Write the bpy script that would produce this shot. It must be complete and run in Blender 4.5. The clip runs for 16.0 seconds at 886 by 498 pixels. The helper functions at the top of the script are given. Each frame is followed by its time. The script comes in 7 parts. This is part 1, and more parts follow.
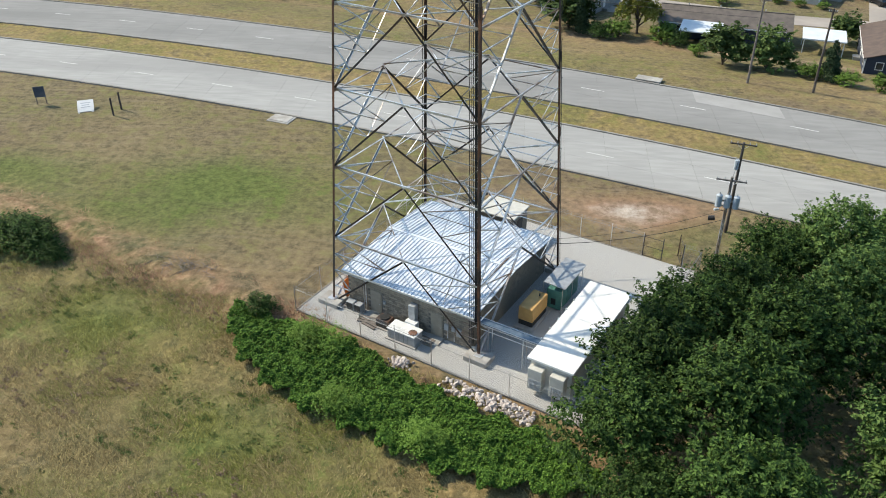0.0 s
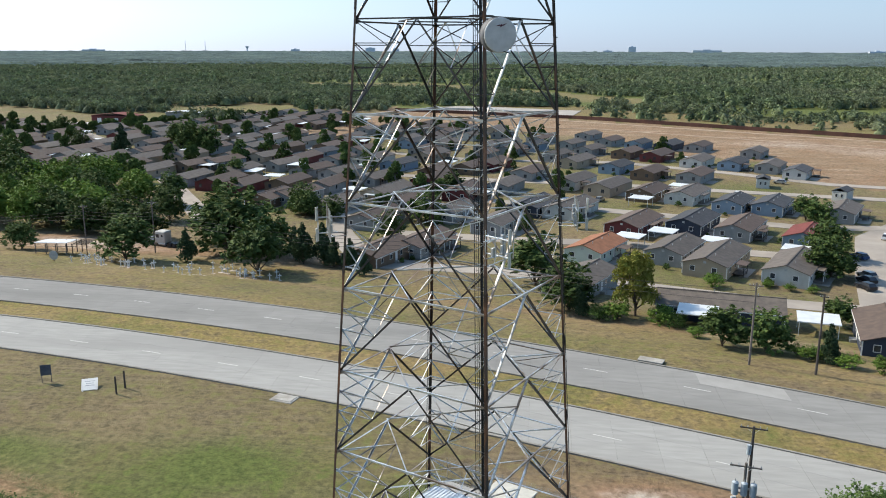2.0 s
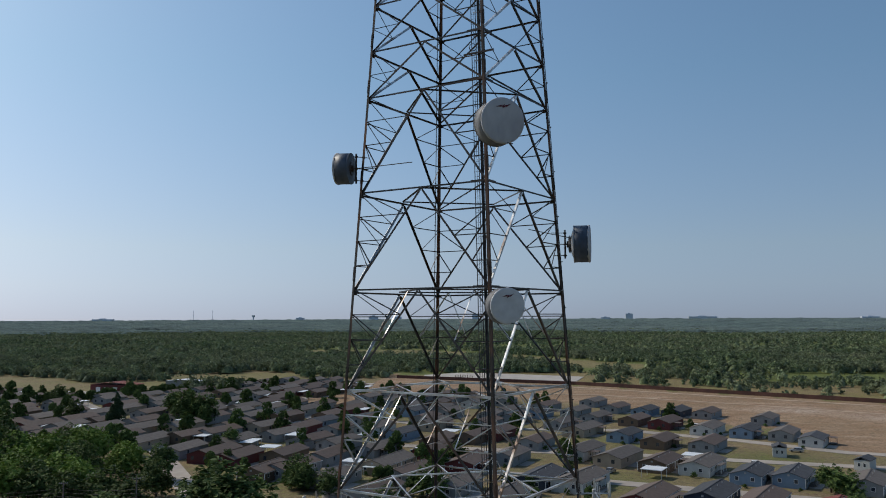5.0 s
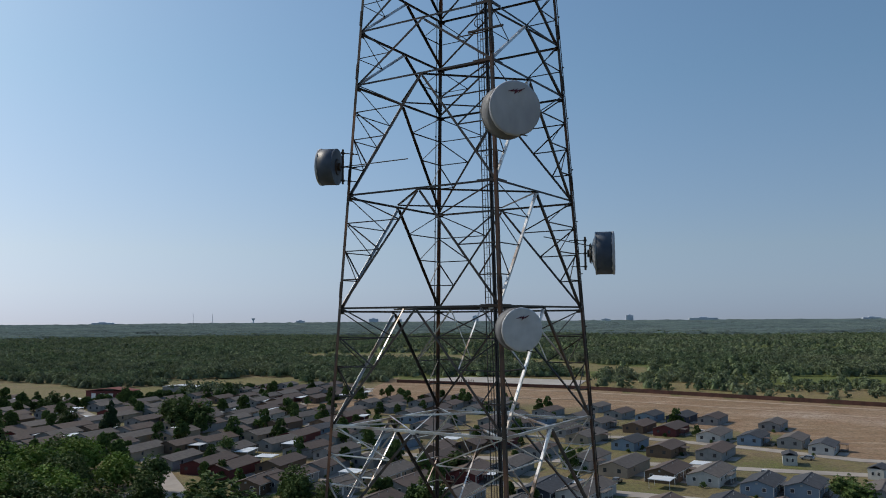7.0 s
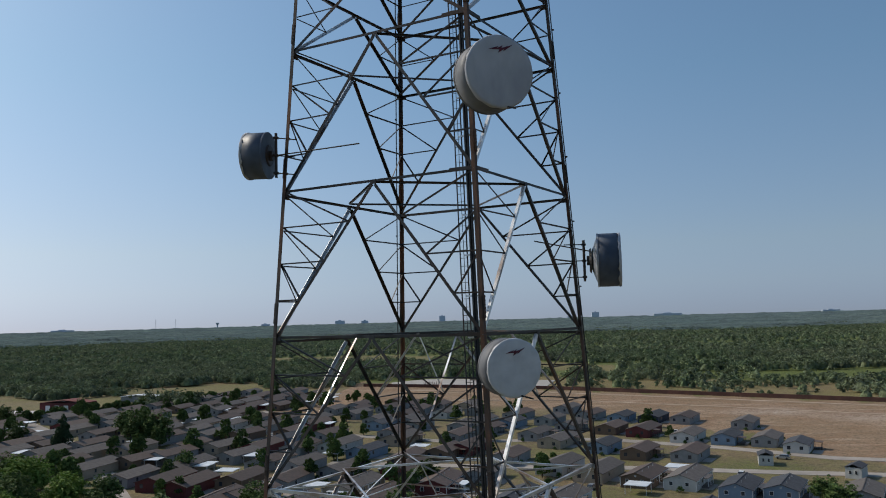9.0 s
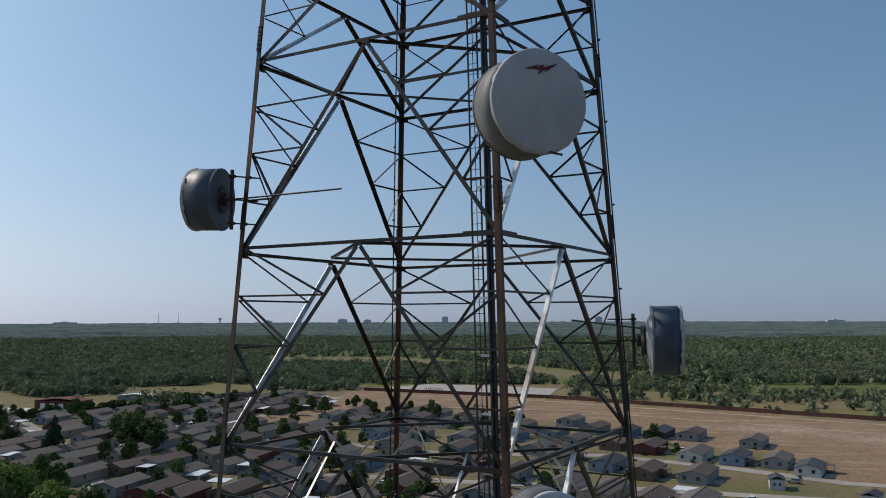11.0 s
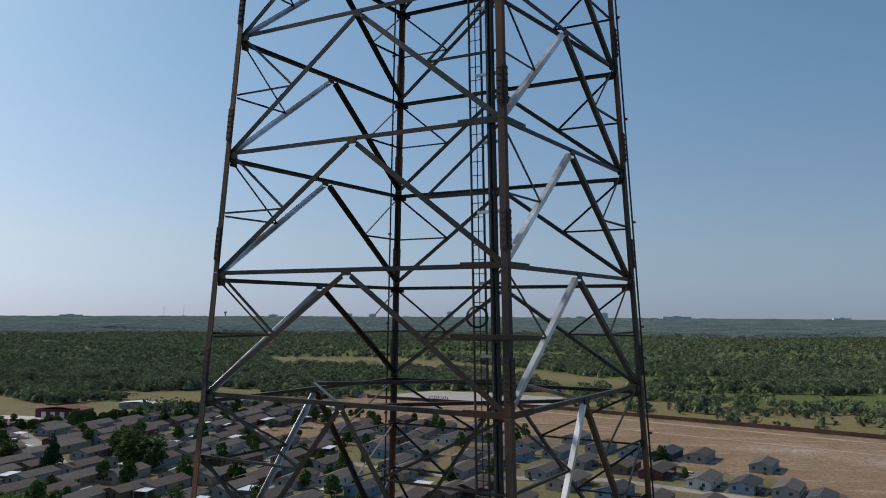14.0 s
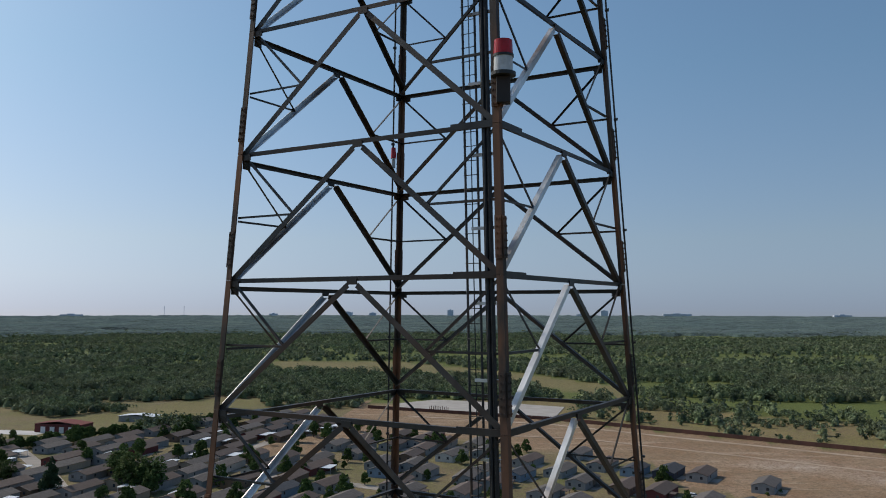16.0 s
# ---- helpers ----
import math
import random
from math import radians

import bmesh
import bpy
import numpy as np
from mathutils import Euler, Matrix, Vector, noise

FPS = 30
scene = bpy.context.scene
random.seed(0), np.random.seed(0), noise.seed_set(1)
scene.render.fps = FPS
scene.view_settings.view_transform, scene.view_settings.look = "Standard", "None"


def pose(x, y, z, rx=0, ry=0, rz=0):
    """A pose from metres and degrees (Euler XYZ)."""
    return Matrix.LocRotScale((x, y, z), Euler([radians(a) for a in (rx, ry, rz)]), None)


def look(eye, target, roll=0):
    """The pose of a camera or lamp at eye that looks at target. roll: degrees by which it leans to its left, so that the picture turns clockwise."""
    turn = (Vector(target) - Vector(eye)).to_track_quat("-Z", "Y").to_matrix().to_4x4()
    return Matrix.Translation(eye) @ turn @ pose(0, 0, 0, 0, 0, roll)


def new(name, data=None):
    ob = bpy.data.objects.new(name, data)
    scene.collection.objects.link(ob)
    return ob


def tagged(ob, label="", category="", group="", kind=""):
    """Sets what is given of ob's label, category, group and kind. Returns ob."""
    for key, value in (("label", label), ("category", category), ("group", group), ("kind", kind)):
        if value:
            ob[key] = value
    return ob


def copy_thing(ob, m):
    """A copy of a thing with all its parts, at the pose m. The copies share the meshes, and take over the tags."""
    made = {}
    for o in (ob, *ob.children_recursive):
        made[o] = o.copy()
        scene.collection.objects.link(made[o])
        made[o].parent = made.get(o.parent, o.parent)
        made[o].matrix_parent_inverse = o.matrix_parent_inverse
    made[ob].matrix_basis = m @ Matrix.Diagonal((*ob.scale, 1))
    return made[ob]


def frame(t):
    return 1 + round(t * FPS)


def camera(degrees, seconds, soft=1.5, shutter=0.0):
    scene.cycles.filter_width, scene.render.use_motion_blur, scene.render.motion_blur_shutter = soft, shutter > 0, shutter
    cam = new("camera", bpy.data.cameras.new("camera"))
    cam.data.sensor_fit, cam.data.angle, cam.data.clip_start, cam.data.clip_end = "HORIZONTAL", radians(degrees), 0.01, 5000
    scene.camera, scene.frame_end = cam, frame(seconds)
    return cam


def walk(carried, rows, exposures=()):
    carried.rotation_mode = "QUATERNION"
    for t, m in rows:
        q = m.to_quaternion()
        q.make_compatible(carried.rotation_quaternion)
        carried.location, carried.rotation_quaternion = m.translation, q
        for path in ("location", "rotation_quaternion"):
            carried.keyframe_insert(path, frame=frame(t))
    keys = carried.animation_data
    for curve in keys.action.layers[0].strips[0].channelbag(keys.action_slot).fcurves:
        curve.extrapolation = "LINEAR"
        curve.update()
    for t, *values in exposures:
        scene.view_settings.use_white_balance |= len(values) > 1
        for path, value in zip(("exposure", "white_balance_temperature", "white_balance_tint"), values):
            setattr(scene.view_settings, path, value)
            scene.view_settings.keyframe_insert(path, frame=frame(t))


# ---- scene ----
cam = camera(56.292, 16.0, soft=1.0)

PATH = [
    (0.0, pose(5.872, -57.833, 40.903, 57.414, 0, 6.289) @ pose(0, 0, 0, 0, 0, -0.090)),
    (0.5, pose(5.751, -57.686, 40.956, 61.906, 0, 6.293) @ pose(0, 0, 0, 0, 0, 0.033)),
    (1.0, pose(5.588, -57.562, 41.047, 66.857, 0, 6.314) @ pose(0, 0, 0, 0, 0, 0.134)),
    (1.5, pose(5.551, -57.502, 41.195, 71.606, 0, 6.369) @ pose(0, 0, 0, 0, 0, 0.131)),
    (2.0, pose(5.567, -57.499, 41.248, 76.366, 0, 6.433) @ pose(0, 0, 0, 0, 0, 0.149)),
    (2.5, pose(5.528, -57.426, 41.358, 81.178, 0, 6.488) @ pose(0, 0, 0, 0, 0, 0.193)),
    (3.0, pose(5.468, -56.990, 41.376, 85.763, 0, 6.519) @ pose(0, 0, 0, 0, 0, 0.007)),
    (3.5, pose(5.363, -56.321, 41.308, 89.324, 0, 6.520) @ pose(0, 0, 0, 0, 0, -0.126)),
    (4.0, pose(5.256, -55.431, 41.304, 92.870, 0, 6.522) @ pose(0, 0, 0, 0, 0, -0.229)),
    (4.2, pose(5.209, -55.042, 41.311, 94.172, 0, 6.522) @ pose(0, 0, 0, 0, 0, -0.212)),
    (6.5, pose(4.304, -47.677, 42.229, 94.789, 0, 6.580) @ pose(0, 0, 0, 0, 0, -0.250)),
    (7.0, pose(4.063, -45.733, 42.541, 94.767, 0, 6.551) @ pose(0, 0, 0, 0, 0, -0.432)),
    (7.5, pose(3.837, -43.569, 42.768, 94.841, 0, 6.599) @ pose(0, 0, 0, 0, 0, -0.410)),
    (8.0, pose(3.589, -41.150, 43.008, 94.880, 0, 5.949) @ pose(0, 0, 0, 0, 0, -1.163)),
    (8.5, pose(3.325, -38.631, 43.328, 94.784, 0, 4.800) @ pose(0, 0, 0, 0, 0, -1.971)),
    (8.7, pose(3.215, -37.656, 43.479, 94.738, 0, 4.408) @ pose(0, 0, 0, 0, 0, -1.875)),
    (11.0, pose(2.338, -27.728, 46.984, 94.761, 0, 4.468) @ pose(0, 0, 0, 0, 0, -0.175)),
    (11.5, pose(2.272, -26.614, 48.248, 94.746, 0, 4.550) @ pose(0, 0, 0, 0, 0, 0.043)),
    (12.0, pose(2.236, -25.728, 49.793, 94.529, 0, 4.655) @ pose(0, 0, 0, 0, 0, 0.407)),
    (12.5, pose(2.140, -24.789, 51.465, 94.560, 0, 4.686) @ pose(0, 0, 0, 0, 0, 0.025)),
    (13.0, pose(2.124, -23.957, 53.343, 94.369, 0, 4.763) @ pose(0, 0, 0, 0, 0, 0.424)),
    (13.5, pose(2.091, -23.108, 55.296, 94.316, 0, 4.794) @ pose(0, 0, 0, 0, 0, 0.234)),
    (14.0, pose(2.040, -22.323, 57.418, 94.290, 0, 4.857) @ pose(0, 0, 0, 0, 0, 0.283)),
    (14.5, pose(1.981, -21.698, 59.502, 94.230, 0, 4.832) @ pose(0, 0, 0, 0, 0, 0.292)),
    (15.0, pose(1.947, -21.188, 61.875, 94.155, 0, 4.866) @ pose(0, 0, 0, 0, 0, 0.330)),
    (15.5, pose(1.912, -20.876, 64.375, 94.126, 0, 4.851) @ pose(0, 0, 0, 0, 0, 0.080)),
    (16.0, pose(1.905, -20.881, 66.913, 94.061, 0, 4.859) @ pose(0, 0, 0, 0, 0, 0.063)),
]
walk(cam, PATH, [(0.0, 0.84, 6750, 7), (1.5, 0.86, 6750, 7), (2.0, 0.73, 6700, 8), (2.5, 0.34, 6650, 9), (3.0, -0.02, 6600, 10), (3.5, -0.21, 6500, 10), (16.0, -0.21, 6500, 10)])

# ---- light ----
SUN = Vector((-0.703, 0.292, 0.648)).normalized()
world = bpy.data.worlds.new("sky")
scene.world = world
world.use_nodes = True
wn = world.node_tree.nodes
sky = wn.new("ShaderNodeTexSky")
sky.sky_type, sky.sun_disc = "NISHITA", False
sky.sun_elevation = math.asin(SUN.z)
sky.sun_rotation = math.atan2(SUN.x, SUN.y)
sky.altitude, sky.air_density, sky.dust_density, sky.ozone_density = 0, 1.3, 1.8, 2.0
wn["Background"].inputs[1].default_value = 0.159
# the haze near the horizon is not as thick as the model's: it is read a few degrees higher
way_up = wn.new("ShaderNodeTexCoord")
lift = wn.new("ShaderNodeVectorMath")
lift.operation = "ADD"
lift.inputs[1].default_value = (0, 0, 0.07)
unit = wn.new("ShaderNodeVectorMath")
unit.operation = "NORMALIZE"
world.node_tree.links.new(way_up.outputs["Generated"], lift.inputs[0])
world.node_tree.links.new(lift.outputs[0], unit.inputs[0])
world.node_tree.links.new(unit.outputs[0], sky.inputs["Vector"])
# bluer haze low down, deeper blue high up
height = wn.new("ShaderNodeSeparateXYZ")
world.node_tree.links.new(way_up.outputs["Generated"], height.inputs[0])
ramp = wn.new("ShaderNodeValToRGB")
while len(ramp.color_ramp.elements) < 4:
    ramp.color_ramp.elements.new(0.5)
for stop, (at, colour) in zip(ramp.color_ramp.elements, ((0.0, (0.51, 0.57, 0.88)), (0.035, (0.58, 0.625, 0.82)), (0.08, (0.62, 0.655, 0.76)), (0.28, (0.545, 0.67, 0.74)))):
    stop.position, stop.color = at, (*colour, 1)
world.node_tree.links.new(height.outputs["Z"], ramp.inputs[0])
tint = wn.new("ShaderNodeMix")
tint.data_type, tint.blend_type = "RGBA", "MULTIPLY"
tint.inputs["Factor"].default_value = 1.0
world.node_tree.links.new(sky.outputs[0], tint.inputs[6])
world.node_tree.links.new(ramp.outputs[0], tint.inputs[7])
world.node_tree.links.new(tint.outputs[2], wn["Background"].inputs[0])
sun_data = bpy.data.lights.new("sun", "SUN")
sun_data.energy, sun_data.angle, sun_data.color = 3.3, radians(0.53), (1.0, 0.91, 0.78)
sun = new("sun", sun_data)
sun.matrix_world = look(SUN * 100, (0, 0, 0))


# ---- materials ----
def mat(name, c1, c2, scale=3.0, rough=0.8, metal=0.0, bump=0.0, c3=None, scale3=0.4, by_object=0.0, spec=0.4,
        stretch=(1, 1, 1), detail=5.0, lo=0.35, hi=0.65, transmit=0.0):
    """Two colours by fine noise, a third by a broad one, relief from the fine noise, and a shift of value from object to object."""
    m = bpy.data.materials.new(name)
    m.use_nodes = True
    nt, p = m.node_tree, m.node_tree.nodes["Principled BSDF"]
    geo = nt.nodes.new("ShaderNodeNewGeometry")
    mp = nt.nodes.new("ShaderNodeMapping")
    mp.inputs["Scale"].default_value = stretch
    nt.links.new(geo.outputs["Position"], mp.inputs["Vector"])

    def noisy(s, d, a, b):
        t = nt.nodes.new("ShaderNodeTexNoise")
        t.inputs["Scale"].default_value, t.inputs["Detail"].default_value = s, d
        nt.links.new(mp.outputs[0], t.inputs["Vector"])
        r = nt.nodes.new("ShaderNodeMapRange")
        r.inputs["From Min"].default_value, r.inputs["From Max"].default_value = a, b
        nt.links.new(t.outputs["Fac"], r.inputs["Value"])
        return r.outputs[0], t.outputs["Fac"]

    def mix(f, a, b):
        x = nt.nodes.new("ShaderNodeMix")
        x.data_type = "RGBA"
        nt.links.new(f, x.inputs["Factor"])
        for v, i in ((a, 6), (b, 7)):
            if isinstance(v, tuple):
                x.inputs[i].default_value = (*v, 1)
            else:
                nt.links.new(v, x.inputs[i])
        return x.outputs[2]

    f, raw = noisy(scale, detail, lo, hi)
    col = mix(f, c1, c2)
    if c3:
        f3, _ = noisy(scale3, 4.0, 0.45, 0.65)
        col = mix(f3, col, c3)
    if by_object:
        oi = nt.nodes.new("ShaderNodeObjectInfo")
        r = nt.nodes.new("ShaderNodeMapRange")
        r.inputs["To Min"].default_value, r.inputs["To Max"].default_value = 1 - by_object, 1 + by_object
        nt.links.new(oi.outputs["Random"], r.inputs["Value"])
        hsv = nt.nodes.new("ShaderNodeHueSaturation")
        nt.links.new(r.outputs[0], hsv.inputs["Value"])
        nt.links.new(col, hsv.inputs["Color"])
        col = hsv.outputs[0]
    nt.links.new(col, p.inputs["Base Color"])
    p.inputs["Roughness"].default_value, p.inputs["Metallic"].default_value = rough, metal
    p.inputs["Specular IOR Level"].default_value = spec
    p.inputs["Transmission Weight"].default_value = transmit
    if bump:
        b = nt.nodes.new("ShaderNodeBump")
        b.inputs["Strength"].default_value, b.inputs["Distance"].default_value = 1.0, bump
        nt.links.new(raw, b.inputs["Height"])
        nt.links.new(b.outputs[0], p.inputs["Normal"])
    return m


def leafy(name, c1, c2, by_object=0.25):
    """Leaves: value from leaf to leaf and from tree to tree, a little light through them."""
    m = bpy.data.materials.new(name)
    m.use_nodes = True
    nt, p = m.node_tree, m.node_tree.nodes["Principled BSDF"]
    geo = nt.nodes.new("ShaderNodeNewGeometry")
    oi = nt.nodes.new("ShaderNodeObjectInfo")
    x = nt.nodes.new("ShaderNodeMix")
    x.data_type = "RGBA"
    nt.links.new(geo.outputs["Random Per Island"], x.inputs["Factor"])
    x.inputs[6].default_value, x.inputs[7].default_value = (*c1, 1), (*c2, 1)
    r = nt.nodes.new("ShaderNodeMapRange")
    r.inputs["To Min"].default_value, r.inputs["To Max"].default_value = 1 - by_object, 1 + by_object
    nt.links.new(oi.outputs["Random"], r.inputs["Value"])
    hsv = nt.nodes.new("ShaderNodeHueSaturation")
    nt.links.new(r.outputs[0], hsv.inputs["Value"])
    nt.links.new(x.outputs[2], hsv.inputs["Color"])
    nt.links.new(hsv.outputs[0], p.inputs["Base Color"])
    p.inputs["Roughness"].default_value = 0.7
    p.inputs["Specular IOR Level"].default_value = 0.15
    tr = nt.nodes.new("ShaderNodeBsdfTranslucent")
    nt.links.new(hsv.outputs[0], tr.inputs["Color"])
    ms = nt.nodes.new("ShaderNodeMixShader")
    ms.inputs[0].default_value = 0.14
    nt.links.new(p.outputs[0], ms.inputs[1])
    nt.links.new(tr.outputs[0], ms.inputs[2])
    nt.links.new(ms.outputs[0], nt.nodes["Material Output"].inputs[0])
    return m


def wood_leaf(name, c1, c2, c3, spread, grain, haze_sheen):
    """Leaves of woods seen from far: crown by crown, in broad drifts, with the grain of leaf clumps, and a blue sheen
    for haze.
    """
    m = leafy(name, c1, c2, 0.0)
    nt = m.node_tree
    geo = nt.nodes.new("ShaderNodeNewGeometry")

    def noisy(scale, lo, hi, to_lo, to_hi):
        t = nt.nodes.new("ShaderNodeTexNoise")
        t.inputs["Scale"].default_value, t.inputs["Detail"].default_value, t.inputs["Roughness"].default_value = scale, 5.0, 0.65
        nt.links.new(geo.outputs["Position"], t.inputs["Vector"])
        r = nt.nodes.new("ShaderNodeMapRange")
        for k, v in zip(("From Min", "From Max", "To Min", "To Max"), (lo, hi, to_lo, to_hi)):
            r.inputs[k].default_value = v
        nt.links.new(t.outputs["Fac"], r.inputs["Value"])
        return r.outputs[0], t.outputs["Fac"]

    drift, _ = noisy(spread, 0.42, 0.62, 0.0, 1.0)
    # fine value noise: its darker spots imitate shadow between leaf clumps
    clump, raw = noisy(grain, 0.36, 0.64, 0.72, 1.2)
    each, _ = noisy(grain * 0.15, 0.38, 0.62, 0.45, 1.6)
    both = nt.nodes.new("ShaderNodeMath")
    both.operation = "MULTIPLY"
    nt.links.new(clump, both.inputs[0])
    nt.links.new(each, both.inputs[1])
    x = nt.nodes.new("ShaderNodeMix")
    x.data_type = "RGBA"
    hsv = next(n for n in nt.nodes if n.bl_idname == "ShaderNodeHueSaturation")
    nt.links.new(drift, x.inputs["Factor"])
    nt.links.new(hsv.outputs[0], x.inputs[6])
    x.inputs[7].default_value = (*c3, 1)
    val = nt.nodes.new("ShaderNodeHueSaturation")
    nt.links.new(both.outputs[0], val.inputs["Value"])
    nt.links.new(x.outputs[2], val.inputs["Color"])
    b = nt.nodes.new("ShaderNodeBump")
    b.inputs["Strength"].default_value, b.inputs["Distance"].default_value = 0.9, 0.7 / grain
    nt.links.new(raw, b.inputs["Height"])
    for n in nt.nodes:
        if n.bl_idname in ("ShaderNodeBsdfPrincipled", "ShaderNodeBsdfTranslucent"):
            nt.links.new(val.outputs[0], n.inputs[0])
            nt.links.new(b.outputs[0], n.inputs["Normal"])
        if n.bl_idname == "ShaderNodeBsdfPrincipled":
            n.inputs["Roughness"].default_value, n.inputs["Specular IOR Level"].default_value = 1.0, 0.02
            # this blue-tinted sheen stands in for haze over the woods
            n.inputs["Sheen Weight"].default_value, n.inputs["Sheen Roughness"].default_value = haze_sheen, 0.6
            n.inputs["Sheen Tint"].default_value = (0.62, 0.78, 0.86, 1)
    return m


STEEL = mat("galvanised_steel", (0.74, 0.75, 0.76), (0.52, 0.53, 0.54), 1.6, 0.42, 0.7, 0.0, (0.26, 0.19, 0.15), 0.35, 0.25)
RUSTY = mat("weathered_leg_steel", (0.165, 0.070, 0.034), (0.036, 0.027, 0.022), 1.7, 0.7, 0.0, 0.0, (0.055, 0.046, 0.042), 0.5, 0.25, stretch=(1, 1, .3), lo=0.42, hi=0.6)
# shade on the bracing is put into this dark tone, beside brown rust
DARK_STEEL = mat("shaded_weathered_steel", (0.038, 0.037, 0.037), (0.013, 0.013, 0.014), 1.6, 0.5, 0.0, 0.0, (0.058, 0.030, 0.017), 0.45, 0.35, spec=0.4, lo=0.4, hi=0.62)
BLACK_CABLE = mat("black_cable_sheath", (0.012, 0.012, 0.013), (0.025, 0.025, 0.026), 6, 0.55)
DISH_GREY = mat("dish_radome_cloth", (0.44, 0.44, 0.46), (0.36, 0.36, 0.385), 1.2, 0.75, 0, 0.0, (0.30, 0.30, 0.325), 0.7, stretch=(1, 1, .5))
DISH_METAL = mat("dish_shroud_paint", (0.064, 0.080, 0.112), (0.045, 0.058, 0.084), 2.0, 0.5, 0.0, 0, (0.090, 0.105, 0.132), 0.8, spec=0.35)
DISH_BACK = mat("dish_back_metal", (0.30, 0.31, 0.33), (0.24, 0.25, 0.27), 2.0, 0.5, 0.1)
DISH_SHROUD = mat("dish_grey_shroud", (0.125, 0.127, 0.140), (0.090, 0.092, 0.102), 2.0, 0.6, 0.0, 0, (0.16, 0.16, 0.165), 0.8)
DISH_WHITE = mat("dish_white_paint", (0.55, 0.55, 0.56), (0.46, 0.46, 0.47), 2.0, 0.5)
MARK_RED = mat("faded_red_mark", (0.105, 0.018, 0.032), (0.075, 0.014, 0.025), 8, 0.7)
LAMP_RED = mat("red_beacon_glass", (0.45, 0.01, 0.015), (0.32, 0.01, 0.01), 6, 0.25)
LAMP_CLEAR = mat("clear_beacon_glass", (0.6, 0.6, 0.6), (0.45, 0.45, 0.46), 8, 0.2)
CONCRETE = mat("weathered_concrete", (0.42, 0.40, 0.37), (0.34, 0.32, 0.29), 2.2, 0.9, 0, 0.01, (0.28, 0.26, 0.23), 0.5)
GRAVEL = mat("pale_gravel", (0.50, 0.49, 0.47), (0.24, 0.234, 0.225), 13.0, 0.95, 0, 0.04, (0.37, 0.36, 0.34), 0.35, detail=7.0, lo=0.38, hi=0.62)
ROOF_WHITE = mat("white_metal_roof", (0.74, 0.77, 0.80), (0.66, 0.69, 0.73), 1.3, 0.4, 0.15, 0, (0.58, 0.62, 0.67), 0.35)
MEMBRANE = mat("white_roof_membrane", (0.82, 0.81, 0.78), (0.76, 0.75, 0.72), 1.0, 0.7, 0, 0, (0.68, 0.67, 0.63), 0.4)
BLOCK = mat("tan_split_block", (0.32, 0.265, 0.20), (0.22, 0.18, 0.135), 3.0, 0.9, 0, 0.01, (0.26, 0.22, 0.17), 0.5, 0.28)
MORTAR = mat("grey_mortar", (0.17, 0.15, 0.125), (0.13, 0.115, 0.10), 6, 0.95)
DOOR_TAN = mat("tan_door_paint", (0.34, 0.29, 0.22), (0.30, 0.25, 0.19), 3, 0.6)
BEIGE = mat("beige_painted_metal", (0.55, 0.53, 0.47), (0.48, 0.46, 0.41), 2, 0.55)
AC_GREY = mat("grey_unit_metal", (0.42, 0.43, 0.43), (0.34, 0.35, 0.36), 3, 0.5, 0.3)
AC_WHITE = mat("pale_unit_lid", (0.68, 0.68, 0.66), (0.6, 0.6, 0.58), 2, 0.55)
YELLOW = mat("tan_orange_generator_paint", (0.60, 0.36, 0.13), (0.52, 0.31, 0.11), 2.5, 0.5)
GREEN_BOX = mat("green_cabinet_paint", (0.07, 0.20, 0.17), (0.05, 0.15, 0.13), 2.5, 0.5)
BLACK = mat("black_metal", (0.02, 0.02, 0.02), (0.035, 0.035, 0.035), 4, 0.5)
WIRE = mat("chain_link_wire", (0.30, 0.31, 0.31), (0.22, 0.23, 0.23), 4, 0.5, 0.6)
ORANGE = mat("orange_mesh_sheet", (0.75, 0.24, 0.06), (0.62, 0.18, 0.04), 3, 0.7)
ROAD = mat("pale_concrete_road", (0.345, 0.338, 0.322), (0.30, 0.294, 0.28), 0.9, 0.95, 0, 0, (0.262, 0.256, 0.244), 0.05, 0.03, spec=0.2, stretch=(.3, 1.6, 1))
ROAD_FAR = mat("grey_concrete_road", (0.275, 0.268, 0.256), (0.235, 0.229, 0.219), 0.9, 0.95, 0, 0, (0.20, 0.195, 0.187), 0.05, 0.03, spec=0.2, stretch=(.3, 1.6, 1))
JOINT = mat("road_joint", (0.21, 0.20, 0.185), (0.16, 0.155, 0.145), 1, 0.95)
PAINT = mat("white_road_paint", (0.62, 0.61, 0.58), (0.48, 0.47, 0.45), 1.2, 0.8)
KERB = mat("kerb_concrete", (0.29, 0.27, 0.24), (0.21, 0.195, 0.17), 0.9, 0.95, spec=0.2)
STREET = mat("pale_street_concrete", (0.37, 0.325, 0.28), (0.31, 0.27, 0.235), 0.25, 0.9, 0, 0, (0.26, 0.23, 0.20), 0.07)
WOOD = mat("dark_pole_wood", (0.075, 0.06, 0.05), (0.05, 0.04, 0.034), 4, 0.85, 0, 0, (0.12, 0.10, 0.085), 0.5)
GREY_WOOD = mat("grey_pole_wood", (0.20, 0.17, 0.15), (0.13, 0.11, 0.095), 4, 0.85)
BARK = mat("tree_bark", (0.13, 0.10, 0.075), (0.07, 0.055, 0.042), 6, 0.9, 0, 0.02)
XFMR = mat("pale_blue_grey_tank", (0.38, 0.43, 0.48), (0.33, 0.38, 0.42), 3, 0.45)
STONE = mat("pale_rubble", (0.52, 0.46, 0.42), (0.38, 0.32, 0.28), 3, 0.9, 0, 0.02, by_object=0.25)
